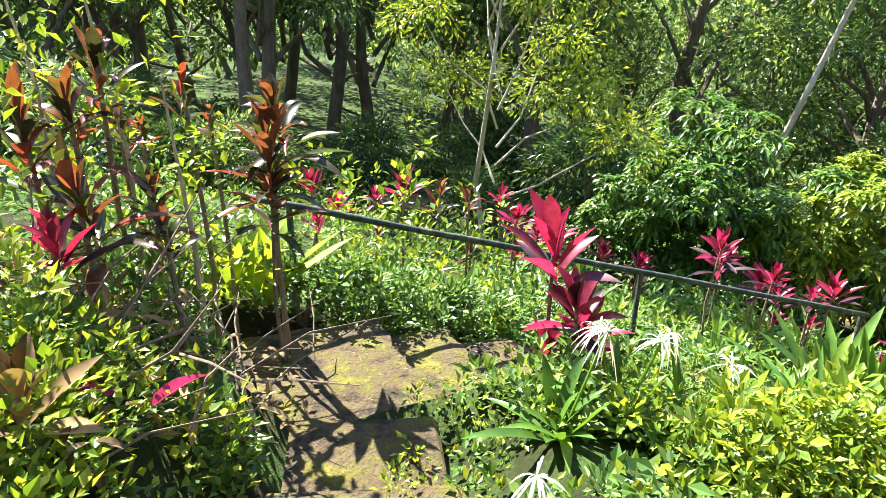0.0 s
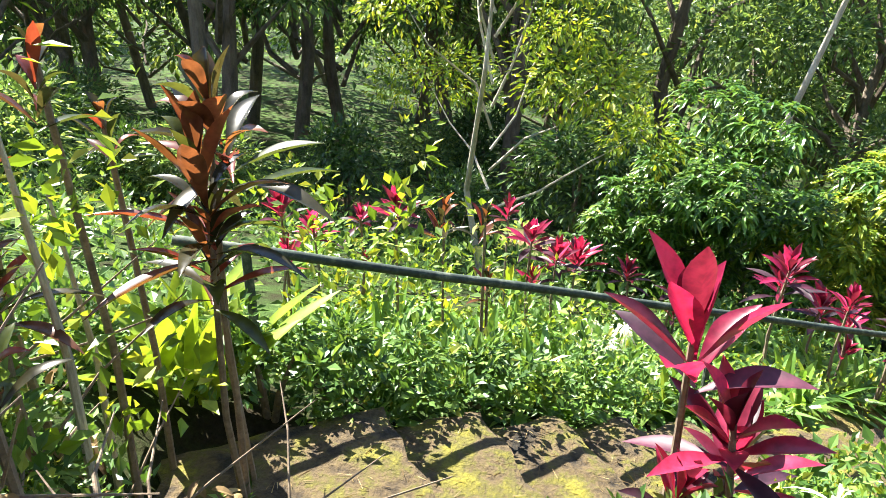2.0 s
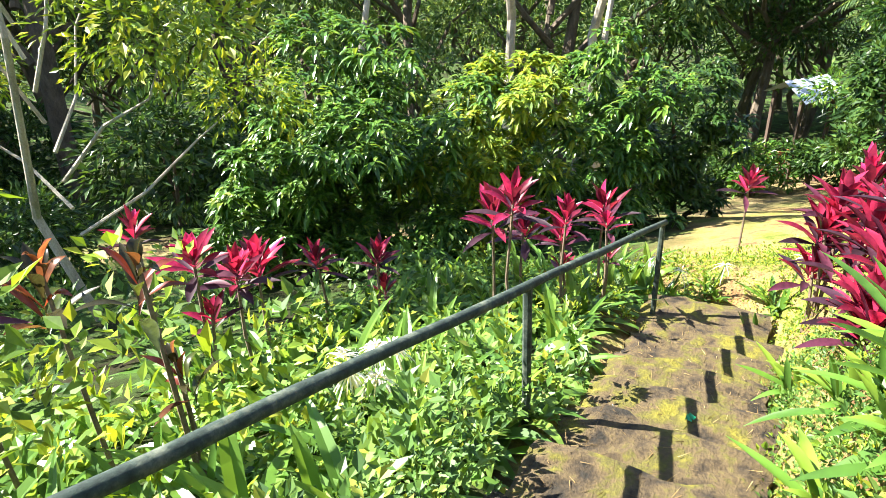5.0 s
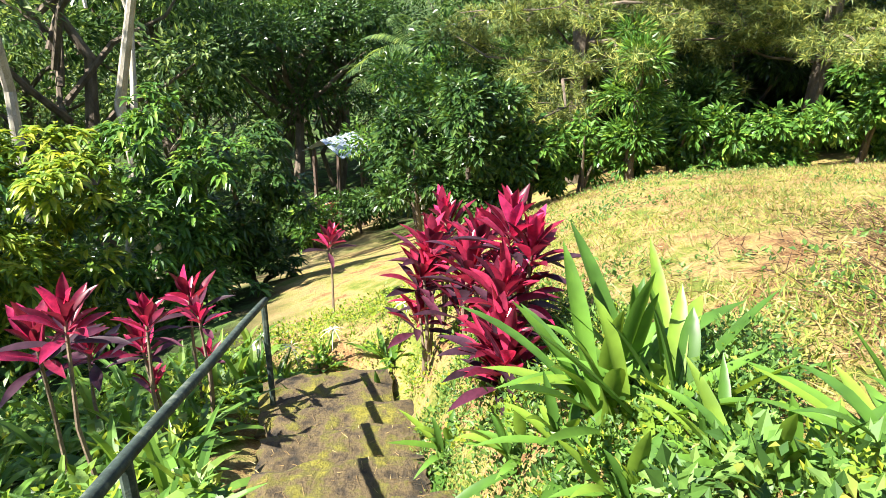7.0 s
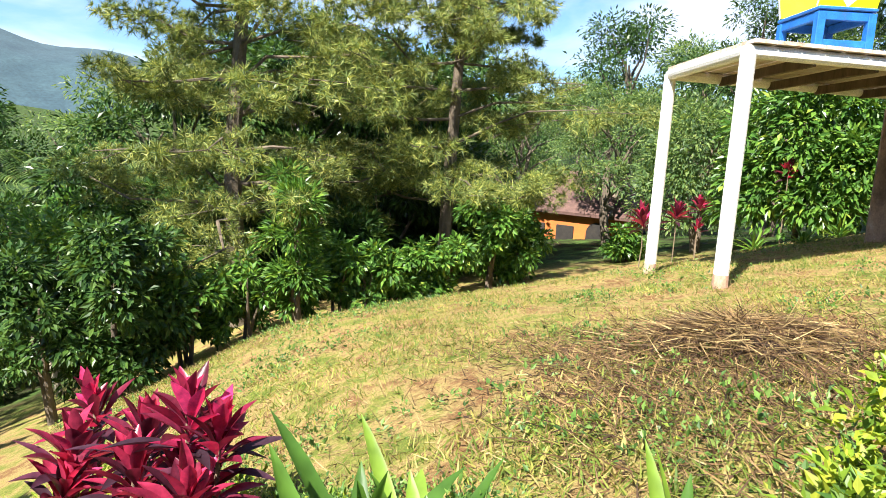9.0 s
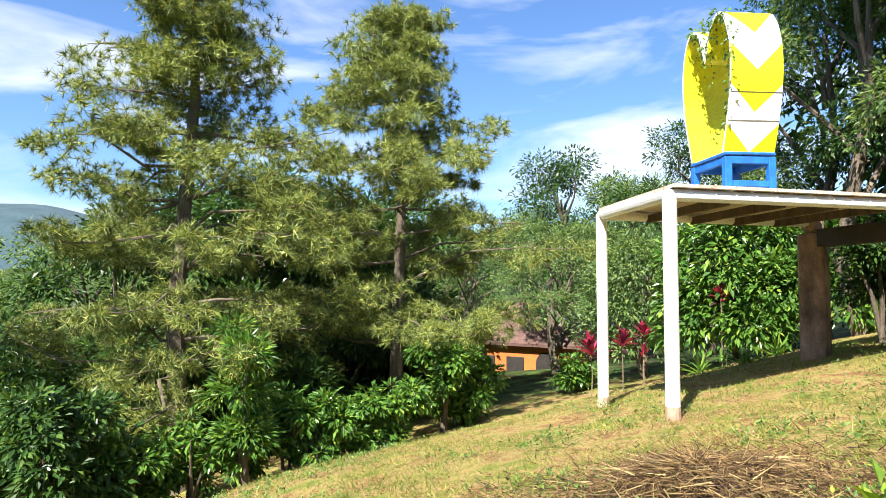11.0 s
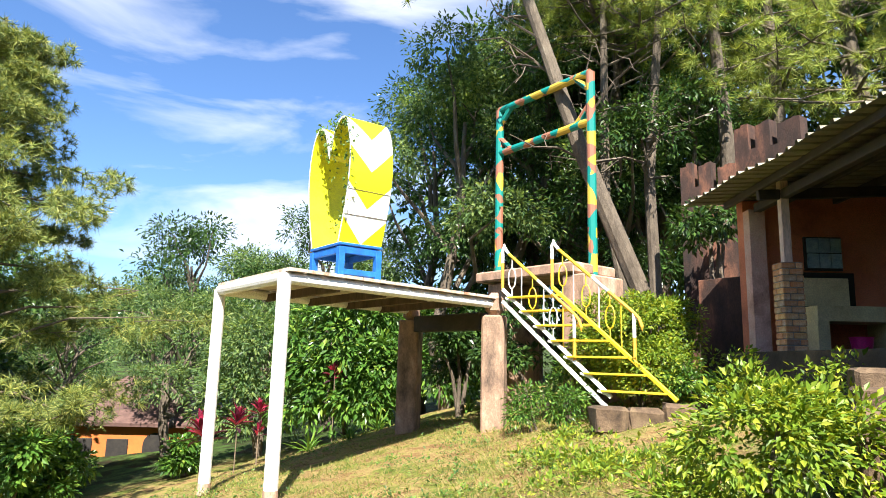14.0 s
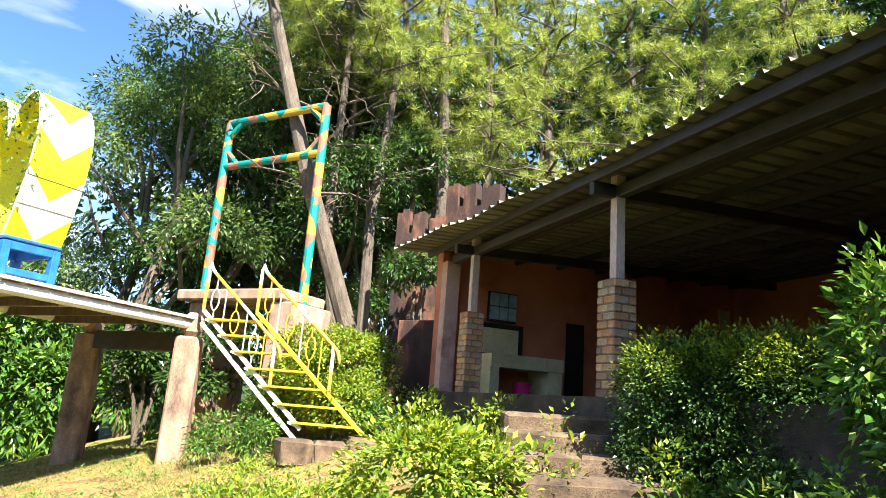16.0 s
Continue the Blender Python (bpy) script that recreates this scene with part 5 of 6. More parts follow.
def limb(rs, a, b, r0, r1, n=7, wob=0.05):
    a, b = np.array(a, dtype=float), np.array(b, dtype=float)
    L = np.linalg.norm(b - a)
    pts = [a, a + (b - a) * 0.35 + rs.normal(size=3) * L * wob, a + (b - a) * 0.7 + rs.normal(size=3) * L * wob, b]
    return tube(pts, [r0, r0 * 0.75 + r1 * 0.25, r0 * 0.4 + r1 * 0.6, r1], n)


def broad_tree(x, y, z, h, spread, r, mat, label, seed, leaf=0.26, per=3.2, count=16, bare=0.35, trunk_mat=None, blobs_n=8, name="tree", group="woodland trees", flat=0.6, hang=0.4):
    """A tapered trunk, limbs, and a crown of leaf sprays with gaps."""
    rs = np.random.RandomState(seed)
    ob = thing(name, x, y, z, label, "tree", group)
    top = np.array([rs.uniform(-0.06, 0.06) * h, rs.uniform(-0.06, 0.06) * h, h * 0.8])
    items = [limb(rs, (0, 0, -0.4), top, r, r * 0.25, 9)]
    blobs = []
    for q in range(blobs_n):
        a = q * 2.4 + rs.uniform(-0.4, 0.4)
        t = bare + (1 - bare) * (q + 0.5) / blobs_n
        reach = spread * rs.uniform(0.45, 0.95) * (1.15 - 0.6 * (t - bare) / (1 - bare))
        e = np.array([math.cos(a) * reach, math.sin(a) * reach, h * min(t + 0.12, 0.95)])
        items.append(limb(rs, top * (t * 0.9), e, r * 0.4, r * 0.08, 6))
        b = spread * rs.uniform(0.32, 0.5)
        blobs.append((e[0], e[1], e[2], b, b, b * flat))
    blobs.append((top[0], top[1], h * 0.9, spread * 0.4, spread * 0.4, spread * 0.4 * flat))
    part("trunk", joined(items), trunk_mat or bark, ob)
    c, o = shell_points(rs, blobs, per, 0.3)
    part("crown", clump_leaves(rs, c, o, count, leaf * 1.7, leaf, leaf * 0.42, hang), mat, ob)
    return ob


def pine(x, y, z, h, reach, r, label, seed, low=0.2, tiers=16, group="pines", needles=13, tuft=0.34, lean=(0, 0), per_limb=6, trunk_mat=None, bunch=10, clump=0.5, slim=0.018, mat=None, bare=0):
    """A pine: tapered trunk, level limbs with side twigs, and clumps of needle bursts with gaps between them."""
    rs = np.random.RandomState(seed)
    ob = thing("pine_tree", x, y, z, label, "tree", group)
    tip = np.array([lean[0], lean[1], h])
    items = [limb(rs, (0, 0, -0.4), tip, r, r * 0.15, 9, 0.012 if lean == (0, 0) else 0.026)]
    tufts, outs = [], []
    for q in range(tiers):
        t = low + (1 - low) * q / tiers
        for s in range(4):
            a = q * 1.3 + s * 1.57 + rs.uniform(-0.5, 0.5)
            L = reach * (1 - 0.75 * ((t - low) / (1 - low)) ** 1.3) * rs.uniform(0.5, 1.12)
            root = tip * t
            e = root + np.array([math.cos(a) * L, math.sin(a) * L, L * rs.uniform(-0.12, 0.28)])
            items.append(limb(rs, root, e, r * 0.2, r * 0.04, 5))
            for w in range(per_limb):
                f = 0.34 + 0.68 * (w + rs.uniform(0, 0.8)) / per_limb
                on = root + (e - root) * f
                c = on + rs.normal(size=3) * np.array([0.3, 0.3, 0.1]) * (0.5 + 0.35 * L)
                items.append(tube([on, (on + c) * 0.5 + rs.normal(size=3) * 0.04, c], [r * 0.05, r * 0.04, r * 0.02], 4, False))
                rad = clump * rs.uniform(0.6, 1.3)
                d = rand_dirs(rs, bunch)
                tufts.append(c + d * rad * np.array([1, 1, 0.5]) * rs.uniform(0.25, 1.0, (bunch, 1)))
                outs.append(d * np.array([1, 1, 0.6]) + np.array([0, 0, 0.45]))
    for q in range(bare):
        t, a = rs.uniform(0.3, 0.72), rs.uniform(0, 6.28)
        e = tip * t + np.array([math.cos(a), math.sin(a), rs.uniform(-0.2, 0.6)]) * rs.uniform(0.7, 1.9)
        items.append(limb(rs, tip * t, e, 0.035, 0.006, 4, 0.1))
        for _ in range(3):
            f = tip * t + (e - tip * t) * rs.uniform(0.4, 0.9)
            items.append(limb(rs, f, f + rand_dirs(rs, 1)[0] * rs.uniform(0.3, 0.7), 0.013, 0.004, 4, 0.1))
    tufts, outs = np.concatenate(tufts), np.concatenate(outs)
    part("trunk", joined(items), trunk_mat or bark, ob)
    m = len(tufts)
    base = np.repeat(tufts, needles, axis=0)
    way = unit(rand_dirs(rs, m * needles) + np.repeat(outs, needles, axis=0) * 0.55)
    side = unit(np.cross(way, rand_dirs(rs, m * needles)))
    ln = tuft * rs.uniform(0.6, 1.15, (m * needles, 1))
    wd = slim * tuft + 0.001
    v = np.stack([base - side * wd, base + side * wd, base + way * ln - np.array([0, 0, 0.12]) * ln], axis=1).reshape(-1, 3)
    part("needles", (v, np.arange(len(v)).reshape(-1, 3)), mat or leaf_pine, ob)
    return ob


# the two pines beyond the lawn
pA, pB = (16.7, 3.17, -1.9), (16.68, -1.97, -1.42)
pine(pA[0], pA[1], rise(pA), 13.0, 4.3, 0.24, "large spreading pine beyond the lawn", 401, 0.2, 13, needles=24, tuft=0.24, per_limb=6, bunch=26, clump=0.62, slim=0.034)
pine(pB[0], pB[1], rise(pB), 11.5, 4.0, 0.2, "large spreading pine beyond the lawn", 402, 0.2, 13, needles=24, tuft=0.24, per_limb=6, bunch=26, clump=0.58, slim=0.034)

# pines above the shelter
for k, (p, h, r, lean) in enumerate((
    ((3.41, -8.48, 2.11), 12.5, 0.2, (4.4, 1.7)), ((4.75, -10.3, 2.68), 13, 0.14, (1.3, 0.5)), ((4.3, -9.95, 2.67), 13, 0.15, (0.3, 0.3)),
    ((3.35, -12.04, 3.85), 14, 0.2, (0.3, 0.8)), ((2.12, -13.24, 5.38), 14, 0.2, (0, 0.6)), ((0.51, -14.33, 6.74), 14, 0.24, (0, 0.5)),
    ((-1.46, -15.25, 8.16), 14, 0.2, (-0.2, 0.5)), ((-3.45, -13.94, 7.69), 14, 0.2, (0.2, 0.5)), ((-5.35, -12.36, 7.12), 14, 0.2, (0, 0.5)),
)):
    zb = rise(p)
    pine(p[0], p[1], zb, h, 3.0, r, "tall leaning pine with rough bark above the shelter" if k == 0 else "tall slender pine above the shelter", 410 + k, 0.74 if k == 0 else 0.6 if k < 3 else 0.42, 9, "pines above the shelter", 64, 0.3, lean, 5, bunch=3, clump=0.5, slim=0.016, mat=leaf_pine_bright, bare=12 if k < 3 else 4)
# broad trees behind the frame and the platform
for k, (p, h, sp, seed, mat) in enumerate((
    ((9.81, -10.43, 4.67), 9.5, 2.9, 501, leaf_forest), ((8.16, -11.97, 4.85), 11.5, 3.2, 502, leaf_forest), ((7.16, -12.98, 5.15), 11, 3.0, 503, leaf_dark),
    ((17.11, -13.54, 4.03), 7.5, 3.4, 504, leaf_dark), ((21.71, -14.48, 4.35), 7.0, 3.6, 505, leaf_forest), ((22.03, -10.77, 2.22), 5.5, 2.6, 506, leaf_forest), ((12.13, -12.5, 3.69), 10, 3.2, 507, leaf_dark), ((5.6, -13.4, 4.66), 9, 2.4, 508, leaf_dark), ((8.6, -13.0, 3.86), 10, 3.2, 509, leaf_dark), ((7.2, -13.2, 3.6), 9, 3.0, 510, leaf_dark), ((5.95, -12.24, 3.7), 11, 3.2, 511, leaf_dark), ((7.0, -12.4, 3.77), 6, 2.6, 512, leaf_dark), ((5.6, -12.6, 3.58), 5, 2.4, 513, leaf_dark), ((3.89, -12.44, 4.2), 6, 2.6, 514, leaf_dark),
)):
    broad_tree(p[0], p[1], rise(p), h, sp, 0.2, mat, "leafy broad-crowned tree behind the platform", seed, 0.14, 6.0, 18, 0.2, group="trees behind the platform")

# woodland in the valley: four kinds, then repeats
kinds = [broad_tree(-6, 22, gz1(-6, 22), 11, 4.2, 0.3, leaf_forest, "tall woodland tree with hazy green crown", 601, 0.29, 1.7, 11, 0.3, blobs_n=11),
         broad_tree(3, 24, gz1(3, 24), 15, 4.6, 0.3, leaf_forest, "tall woodland tree with dense crown", 602, 0.34, 1.35, 11, 0.28, blobs_n=11),
         broad_tree(-14, 27, gz1(-14, 27), 11, 3.8, 0.22, leaf_forest, "woodland tree with light green crown", 603, 0.27, 1.8, 11, 0.3, blobs_n=10),
         broad_tree(3, 33, gz1(3, 33), 14, 4.8, 0.32, leaf_dark, "dark woodland tree with dense crown", 604, 0.34, 1.4, 11, 0.25, blobs_n=11)]
rf = np.random.RandomState(8)
for k in range(40):
    yaw = radians(52 - k * (185 / 40) + rf.uniform(-2, 2))
    d = (19, 26, 34)[k % 3] + rf.uniform(-2, 3)
    x, y = -math.sin(yaw) * d, 2 + math.cos(yaw) * d
    if (yaw < radians(-92) and d < 32) or (radians(-88) < yaw < radians(-60) and d < 30):
        d = 40
        x, y = -math.sin(yaw) * d, 2 + math.cos(yaw) * d
    s = rf.uniform(0.75, 1.15) * (0.8 if yaw < radians(-60) else 1.0)
    if (yaw > radians(5) and d < 25) or (radians(-35) < yaw <= radians(5) and d < 25 and (k % 2 or yaw > radians(-16))):
        d += 10
        x, y = -math.sin(yaw) * d, 2 + math.cos(yaw) * d
    if near_line(np.array([x]), np.array([y]), [(20.5, 9.0), (11.0, 21.0)])[0] < 4.5:
        d = 37
        x, y = -math.sin(yaw) * d, 2 + math.cos(yaw) * d
    copy_thing(kinds[int(rf.randint(4))], pose(x, y, gz1(x, y) - 0.1, 0, 0, rf.uniform(0, 360)) @ Matrix.Diagonal((s, s, s, 1)))
far_kind = broad_tree(-30, 36, gz1(-30, 36), 13, 5.5, 0.3, leaf_forest, "far woodland tree on the valley side", 605, 0.6, 0.5, 10, 0.1, blobs_n=12, group="far trees")
far_dark = broad_tree(-24, 42, gz1(-24, 42), 14, 5.5, 0.3, leaf_dark, "dark far woodland tree on the valley side", 606, 0.6, 0.5, 10, 0.1, blobs_n=12, group="far trees")
for k in range(64):
    yaw = radians(55 - k * (178 / 64) + rf.uniform(-1.5, 1.5))
    d = (40, 52, 66, 85)[k % 4] + rf.uniform(-3, 4)
    x, y = -math.sin(yaw) * d, 2 + math.cos(yaw) * d
    s = rf.uniform(0.7, 1.15) * (0.62 if yaw < radians(-70) else 1.0)
    copy_thing((far_kind, far_dark)[k % 2], pose(x, y, gz1(x, y) - 0.2, 0, 0, rf.uniform(0, 360)) @ Matrix.Diagonal((s, s, s, 1)))
for k, (yaw, d, sc) in enumerate(((-63, 35, 0.85), (-68, 33, 0.8))):
    x, y = -math.sin(radians(yaw)) * d, 2 + math.cos(radians(yaw)) * d
    copy_thing(kinds[3 if k % 2 else 1], pose(x, y, gz1(x, y) - 0.1, 0, 0, 70 * k) @ Matrix.Diagonal((sc, sc, sc, 1)))
# shrubs under the woodland
und = [bush(-5, 15, gz1(-5, 15), [(0, 0, 0.9, 1.1, 1.1, 0.9), (0.9, 0.3, 0.6, 0.8, 0.8, 0.7)], leaf_forest, "green shrub in the woodland undergrowth", 620, 6, 18, 0.18, 0.3, 0.4, 0.4, "undergrowth"),
       bush(-2, 17, gz1(-2, 17), [(0, 0, 1.1, 1.2, 1.2, 1.1), (-0.9, 0.3, 0.6, 0.9, 0.9, 0.7)], leaf_dark, "dark shrub in the woodland undergrowth", 621, 6, 18, 0.2, 0.3, 0.4, 0.4, "undergrowth")]
for k in range(60):
    yaw = radians(50 - k * (150 / 60) + rf.uniform(-2, 2))
    d = (13.5, 17, 22)[k % 3] + rf.uniform(-1.5, 2)
    x, y = -math.sin(yaw) * d, 2 + math.cos(yaw) * d
    if min(near_line(np.array([x]), np.array([y]), DIRT)[0], near_line(np.array([x]), np.array([y]), SPUR)[0]) < 2.2 or (x > 3 and y < 7) or radians(6) < yaw < radians(17) or radians(-88) < yaw < radians(-55):
        continue
    s = rf.uniform(0.7, 1.5)
    copy_thing(und[k % 2], pose(x, y, gz1(x, y) - 0.1, 0, 0, rf.uniform(0, 360)) @ Matrix.Diagonal((s, s, s, 1)))

# wood behind the two pines; dark leaves paint the black shade below them
for k, (yaw, d, h) in enumerate(((-88, 24, 8), (-93, 27, 9), (-97, 23.5, 7.5), (-101, 26, 8.5), (-105, 23, 7), (-109, 26.5, 7))):
    x, y = 0.5 - math.sin(radians(yaw)) * d, 3.8 + math.cos(radians(yaw)) * d
    broad_tree(x, y, gz1(x, y), h, 3.0, 0.18, leaf_dark, "dense tree behind the pines, black shade put into its dark leaves", 690 + k, 0.26, 3.4, 16, 0.05, blobs_n=11, group="dark wood", flat=0.8)
# single trees with pale trunks
for k, (p, h, r, sp, mat, tm, leaf) in enumerate((
    ((0.88, 11.04, -2.15), 6.4, 0.06, 2.2, leaf_lime, bark_pale, 0.12), ((-5.83, 19.13, -2.4), 14.0, 0.25, 2.0, leaf_forest, bark, 0.2),
    ((10.6, 13.82, -1.71), 15, 0.13, 2.0, leaf_forest, bark_pale, 0.22), ((12.1, 11.99, -1.79), 15, 0.13, 2.0, leaf_forest, bark_pale, 0.22), ((15.51, 15.78, -1.94), 15, 0.12, 2.2, leaf_forest, bark_pale, 0.22), ((9.07, 17.67, -1.0), 14, 0.12, 2.2, leaf_forest, bark_pale, 0.22),
)):
    broad_tree(p[0], p[1], rise(p), h, sp, r, mat, "slender pale-trunked tree with light foliage", 640 + k, leaf, 7 if k == 0 else 3, 14, 0.22 if k < 1 else 0.7, tm, 11 if k == 0 else 7, group="pale-trunked trees")
# umbrella-crowned tree by the hut
pu = (27.01, 14.99, -5.64)
broad_tree(pu[0], pu[1], rise(pu), 9.0, 6.0, 0.3, leaf_dark, "spreading umbrella-crowned tree beside the hut", 660, 0.2, 4.0, 18, 0.6, bark, 11, group="", flat=0.25, hang=0.1)
pw = (16.96, 7.03, -3.88)
broad_tree(pw[0], pw[1], rise(pw), 4.2, 2.0, 0.08, leaf_bush, "small crooked tree with light green leaves", 661, 0.16, 6, 16, 0.3, bark_pale, 7, group="")
# palms
for k, p in enumerate(((25.49, 10.09, -2.39), (27.87, 8.48, -2.83), (24.16, 9.03, -1.3), (23.54, 6.72, -1.18))):
    rs = np.random.RandomState(680 + k)
    zb = rise(p)
    palm = thing("palm_tree", p[0], p[1], zb, "grey-green feather palm in the valley", "tree", "palms")
    hh = max(p[2] - zb, 2.0)
    part("trunk", tube([(0, 0, -0.3), (0.1, 0, hh * 0.5), (0, 0, hh)], [0.22, 0.18, 0.16], 9), bark, palm)
    for q in range(16):
        a, el = q * 2.4, rs.uniform(0.0, 1.2)
        L = rs.uniform(2.2, 3.0)
        s = np.linspace(0.08, 1, 26)
        d = np.array([math.cos(a) * math.cos(el), math.sin(a) * math.cos(el), math.sin(el)])
        rib = np.array([0, 0, hh]) + d * (L * s)[:, None] + np.array([0, 0, -1.0]) * (0.55 * L * s * s)[:, None]
        sd = np.array([-math.sin(a), math.cos(a), 0.0])
        b2 = np.concatenate([rib, rib])
        w2 = np.concatenate([np.tile(sd, (26, 1)), np.tile(-sd, (26, 1))]) + d * 0.6 + np.array([0, 0, -0.35])
        part("frond", blades(b2, w2, np.concatenate([0.6 * np.sin(np.pi * np.clip(s * 0.9 + 0.1, 0, 1)) + 0.12] * 2), 0.05, 0.4, 2, 0.4, 0.0), leaf_forest, palm)
# far mountain ridge; distance haze is put into its blue-green colour
mv, mf = [], []
for i in range(121):
    a = radians(-20 - i * 1.1)
    hgt = 40 + 140 * math.exp(-((i - 44) / 22) ** 2) + 9 * math.sin(i * 0.33) + 3 * math.sin(i * 0.9 + 1)
    for rr, zz in ((900, -40), (1150, hgt * 0.6), (1400, hgt), (1700, -40)):
        mv.append((-math.sin(a) * rr, math.cos(a) * rr, zz + 3 * math.sin(i * 0.7 + rr)))
mf = [[i * 4 + j, (i + 1) * 4 + j, (i + 1) * 4 + j + 1, i * 4 + j + 1] for i in range(120) for j in range(3)]
for k in range(16):
    yaw = radians(-150 - k * 4.6)
    d = 23 + 4 * (k % 2)
    x, y = -math.sin(yaw) * d, 3.7 + math.cos(yaw) * d
    copy_thing(far_dark, pose(x, y, gz1(x, y) - 0.2, 0, 0, k * 77) @ Matrix.Diagonal((0.75, 0.75, 0.9, 1)))
tagged(part("backdrop", (mv, mf), mountain_mat, smooth=True), "far wooded mountain ridge, blue-green haze put into its colour", "mountain", kind="structure")


# ---- things on and round the platform ----
def heart_seat():
    ob = thing("heart_chair", 6.99, -3.26, DECK + 0.06, "yellow and white heart-shaped photo seat on a blue stand", "seat", turn=71)
    dx, dy = 0.3, 0.42
    for sx in (-dx, dx):
        for sy in (-dy, dy):
            part("leg", beam((sx, sy, 0), (sx, sy, 0.47), 0.095, 0.095), blue_paint, ob)
    for sy in (-dy, dy):
        part("rail", beam((-dx, sy, 0.43), (dx, sy, 0.43), 0.06, 0.1), blue_paint, ob)
        part("rail", beam((-dx, sy, 0.12), (dx, sy, 0.12), 0.06, 0.08), blue_paint, ob)
    for sx in (-dx, dx):
        part("rail", beam((sx, -dy, 0.43), (sx, dy, 0.43), 0.06, 0.1), blue_paint, ob)
    part("rail", beam((-dx, -dy, 0.12), (-dx, dy, 0.12), 0.06, 0.08), blue_paint, ob)
    part("seat_board", moved(block(2 * dx + 0.1, 2 * dy + 0.1, 0.04, 0.01), pose(0, 0, 0.49)), blue_paint, ob)
    # the shell: a heart outline in the local yz plane, widened along x, with lobes that curl into the dip
    knots = [(0.43, 0.53), (0.53, 0.85), (0.62, 1.2), (0.67, 1.55), (0.66, 1.9), (0.58, 2.2), (0.46, 2.38), (0.33, 2.42), (0.18, 2.33), (0.07, 2.12), (0.0, 1.86)]
    t = np.linspace(0, 10, 41)
    ya, za = np.interp(t, range(11), [q[0] for q in knots]), np.interp(t, range(11), [q[1] for q in knots])
    for _ in range(3):
        ya[1:-1], za[1:-1] = (ya[:-2] + 2 * ya[1:-1] + ya[2:]) / 4, (za[:-2] + 2 * za[1:-1] + za[2:]) / 4
    line = np.concatenate([np.stack([ya, za], 1), np.stack([-ya, za], 1)[-2::-1]])
    d = np.gradient(line, axis=0)
    nrm = np.stack([d[:, 1], -d[:, 0]], 1)
    nrm /= np.linalg.norm(nrm, axis=1, keepdims=True)
    half, n = 0.35, len(line)
    inn = line - nrm * 0.035
    v = [(x, q[0], q[1]) for x in (-half, half) for src in (line, inn) for q in src]
    quad = lambda a, b: [[a + i, a + i + 1, b + i + 1, b + i] for i in range(n - 1)]
    part("heart_shell", (v, quad(0, 2 * n)), heart_mat, ob, "yellow outer face painted with white chevrons", True)
    part("heart_lining", (v, quad(n, 3 * n)), lemon_paint, ob, "plain yellow inner face", True)
    for a, b in ((0, n), (2 * n, 3 * n)):
        part("shell_rim", (v, quad(a, b)), white_paint, ob, "chipped white rim")
    for z in (0.92, 1.27):
        for sg in (-1, 1):
            y = sg * float(np.interp(z, za[:24], ya[:24])) + sg * 0.003
            part("sheet_seam", beam((-half, y, z), (half, y, z), 0.006, 0.006, 0), dark_timber, ob)
    rs = np.random.RandomState(71)
    edge = [q for q in inn if q[1] > 0.75]
    pts = np.array([(half + rs.normal() * 0.035 - 0.02, q[0] + rs.normal() * 0.03, q[1] + rs.normal() * 0.03) for q in edge if q[0] > -0.35 for _ in range(2)]
                   + [(rs.uniform(-0.1, half), q[0] * 0.93, q[1] - 0.06 + rs.normal() * 0.08) for q in edge if q[1] > 1.8 and q[0] < 0.2 for _ in range(1)])
    part("vine", clump_leaves(rs, pts, rand_dirs(rs, len(pts)), 4, 0.06, 0.06, 0.04), leaf_weed, ob, "leafy plastic vine along the shell's rim")


heart_mat, hn, hl, hb = nodes_of("heart_paint")
htc, hsep = hn.new("ShaderNodeTexCoord"), hn.new("ShaderNodeSeparateXYZ")
hl.new(htc.outputs["Object"], hsep.inputs["Vector"])
habs, hadd, hmod, hgt_ = (hn.new("ShaderNodeMath") for _ in range(4))
habs.operation, hadd.operation, hmod.operation, hgt_.operation = "ABSOLUTE", "SUBTRACT", "FRACT", "GREATER_THAN"
hl.new(hsep.outputs["X"], habs.inputs[0])
hl.new(habs.outputs[0], hadd.inputs[1])
hl.new(hsep.outputs["Z"], hadd.inputs[0])
hmul = hn.new("ShaderNodeMath")
hmul.operation = "MULTIPLY"
hmul.inputs[1].default_value = 0.98
hl.new(hadd.outputs[0], hmul.inputs[0])
hl.new(hmul.outputs[0], hmod.inputs[0])
hgt_.inputs[1].default_value = 0.52
hl.new(hmod.outputs[0], hgt_.inputs[0])
hcol = mixed(hn, hl, (0.80, 0.78, 0.01), (0.82, 0.82, 0.74), hgt_.outputs[0])
hns = ramp_of(hn, ((0.3, (0.8, 0.8, 0.8)), (0.6, (1, 1, 1))))
hl.new(noise_of(hn, hl, 5, 5), hns.inputs["Fac"])
hl.new(mixed(hn, hl, hcol, hns.outputs["Color"], 1.0, "MULTIPLY"), hb.inputs["Base Color"])
hb.inputs["Roughness"].default_value = 0.5
heart_seat()

# camouflage-painted pipe gate on its concrete block
camo, cn, cl, cb = nodes_of("camouflage_paint")
cv = cn.new("ShaderNodeTexVoronoi")
cv.inputs["Scale"].default_value = 4.5
ctc = cn.new("ShaderNodeTexCoord")
cl.new(ctc.outputs["Object"], cv.inputs["Vector"])
csep = cn.new("ShaderNodeSeparateColor")
cl.new(cv.outputs["Color"], csep.inputs[0])
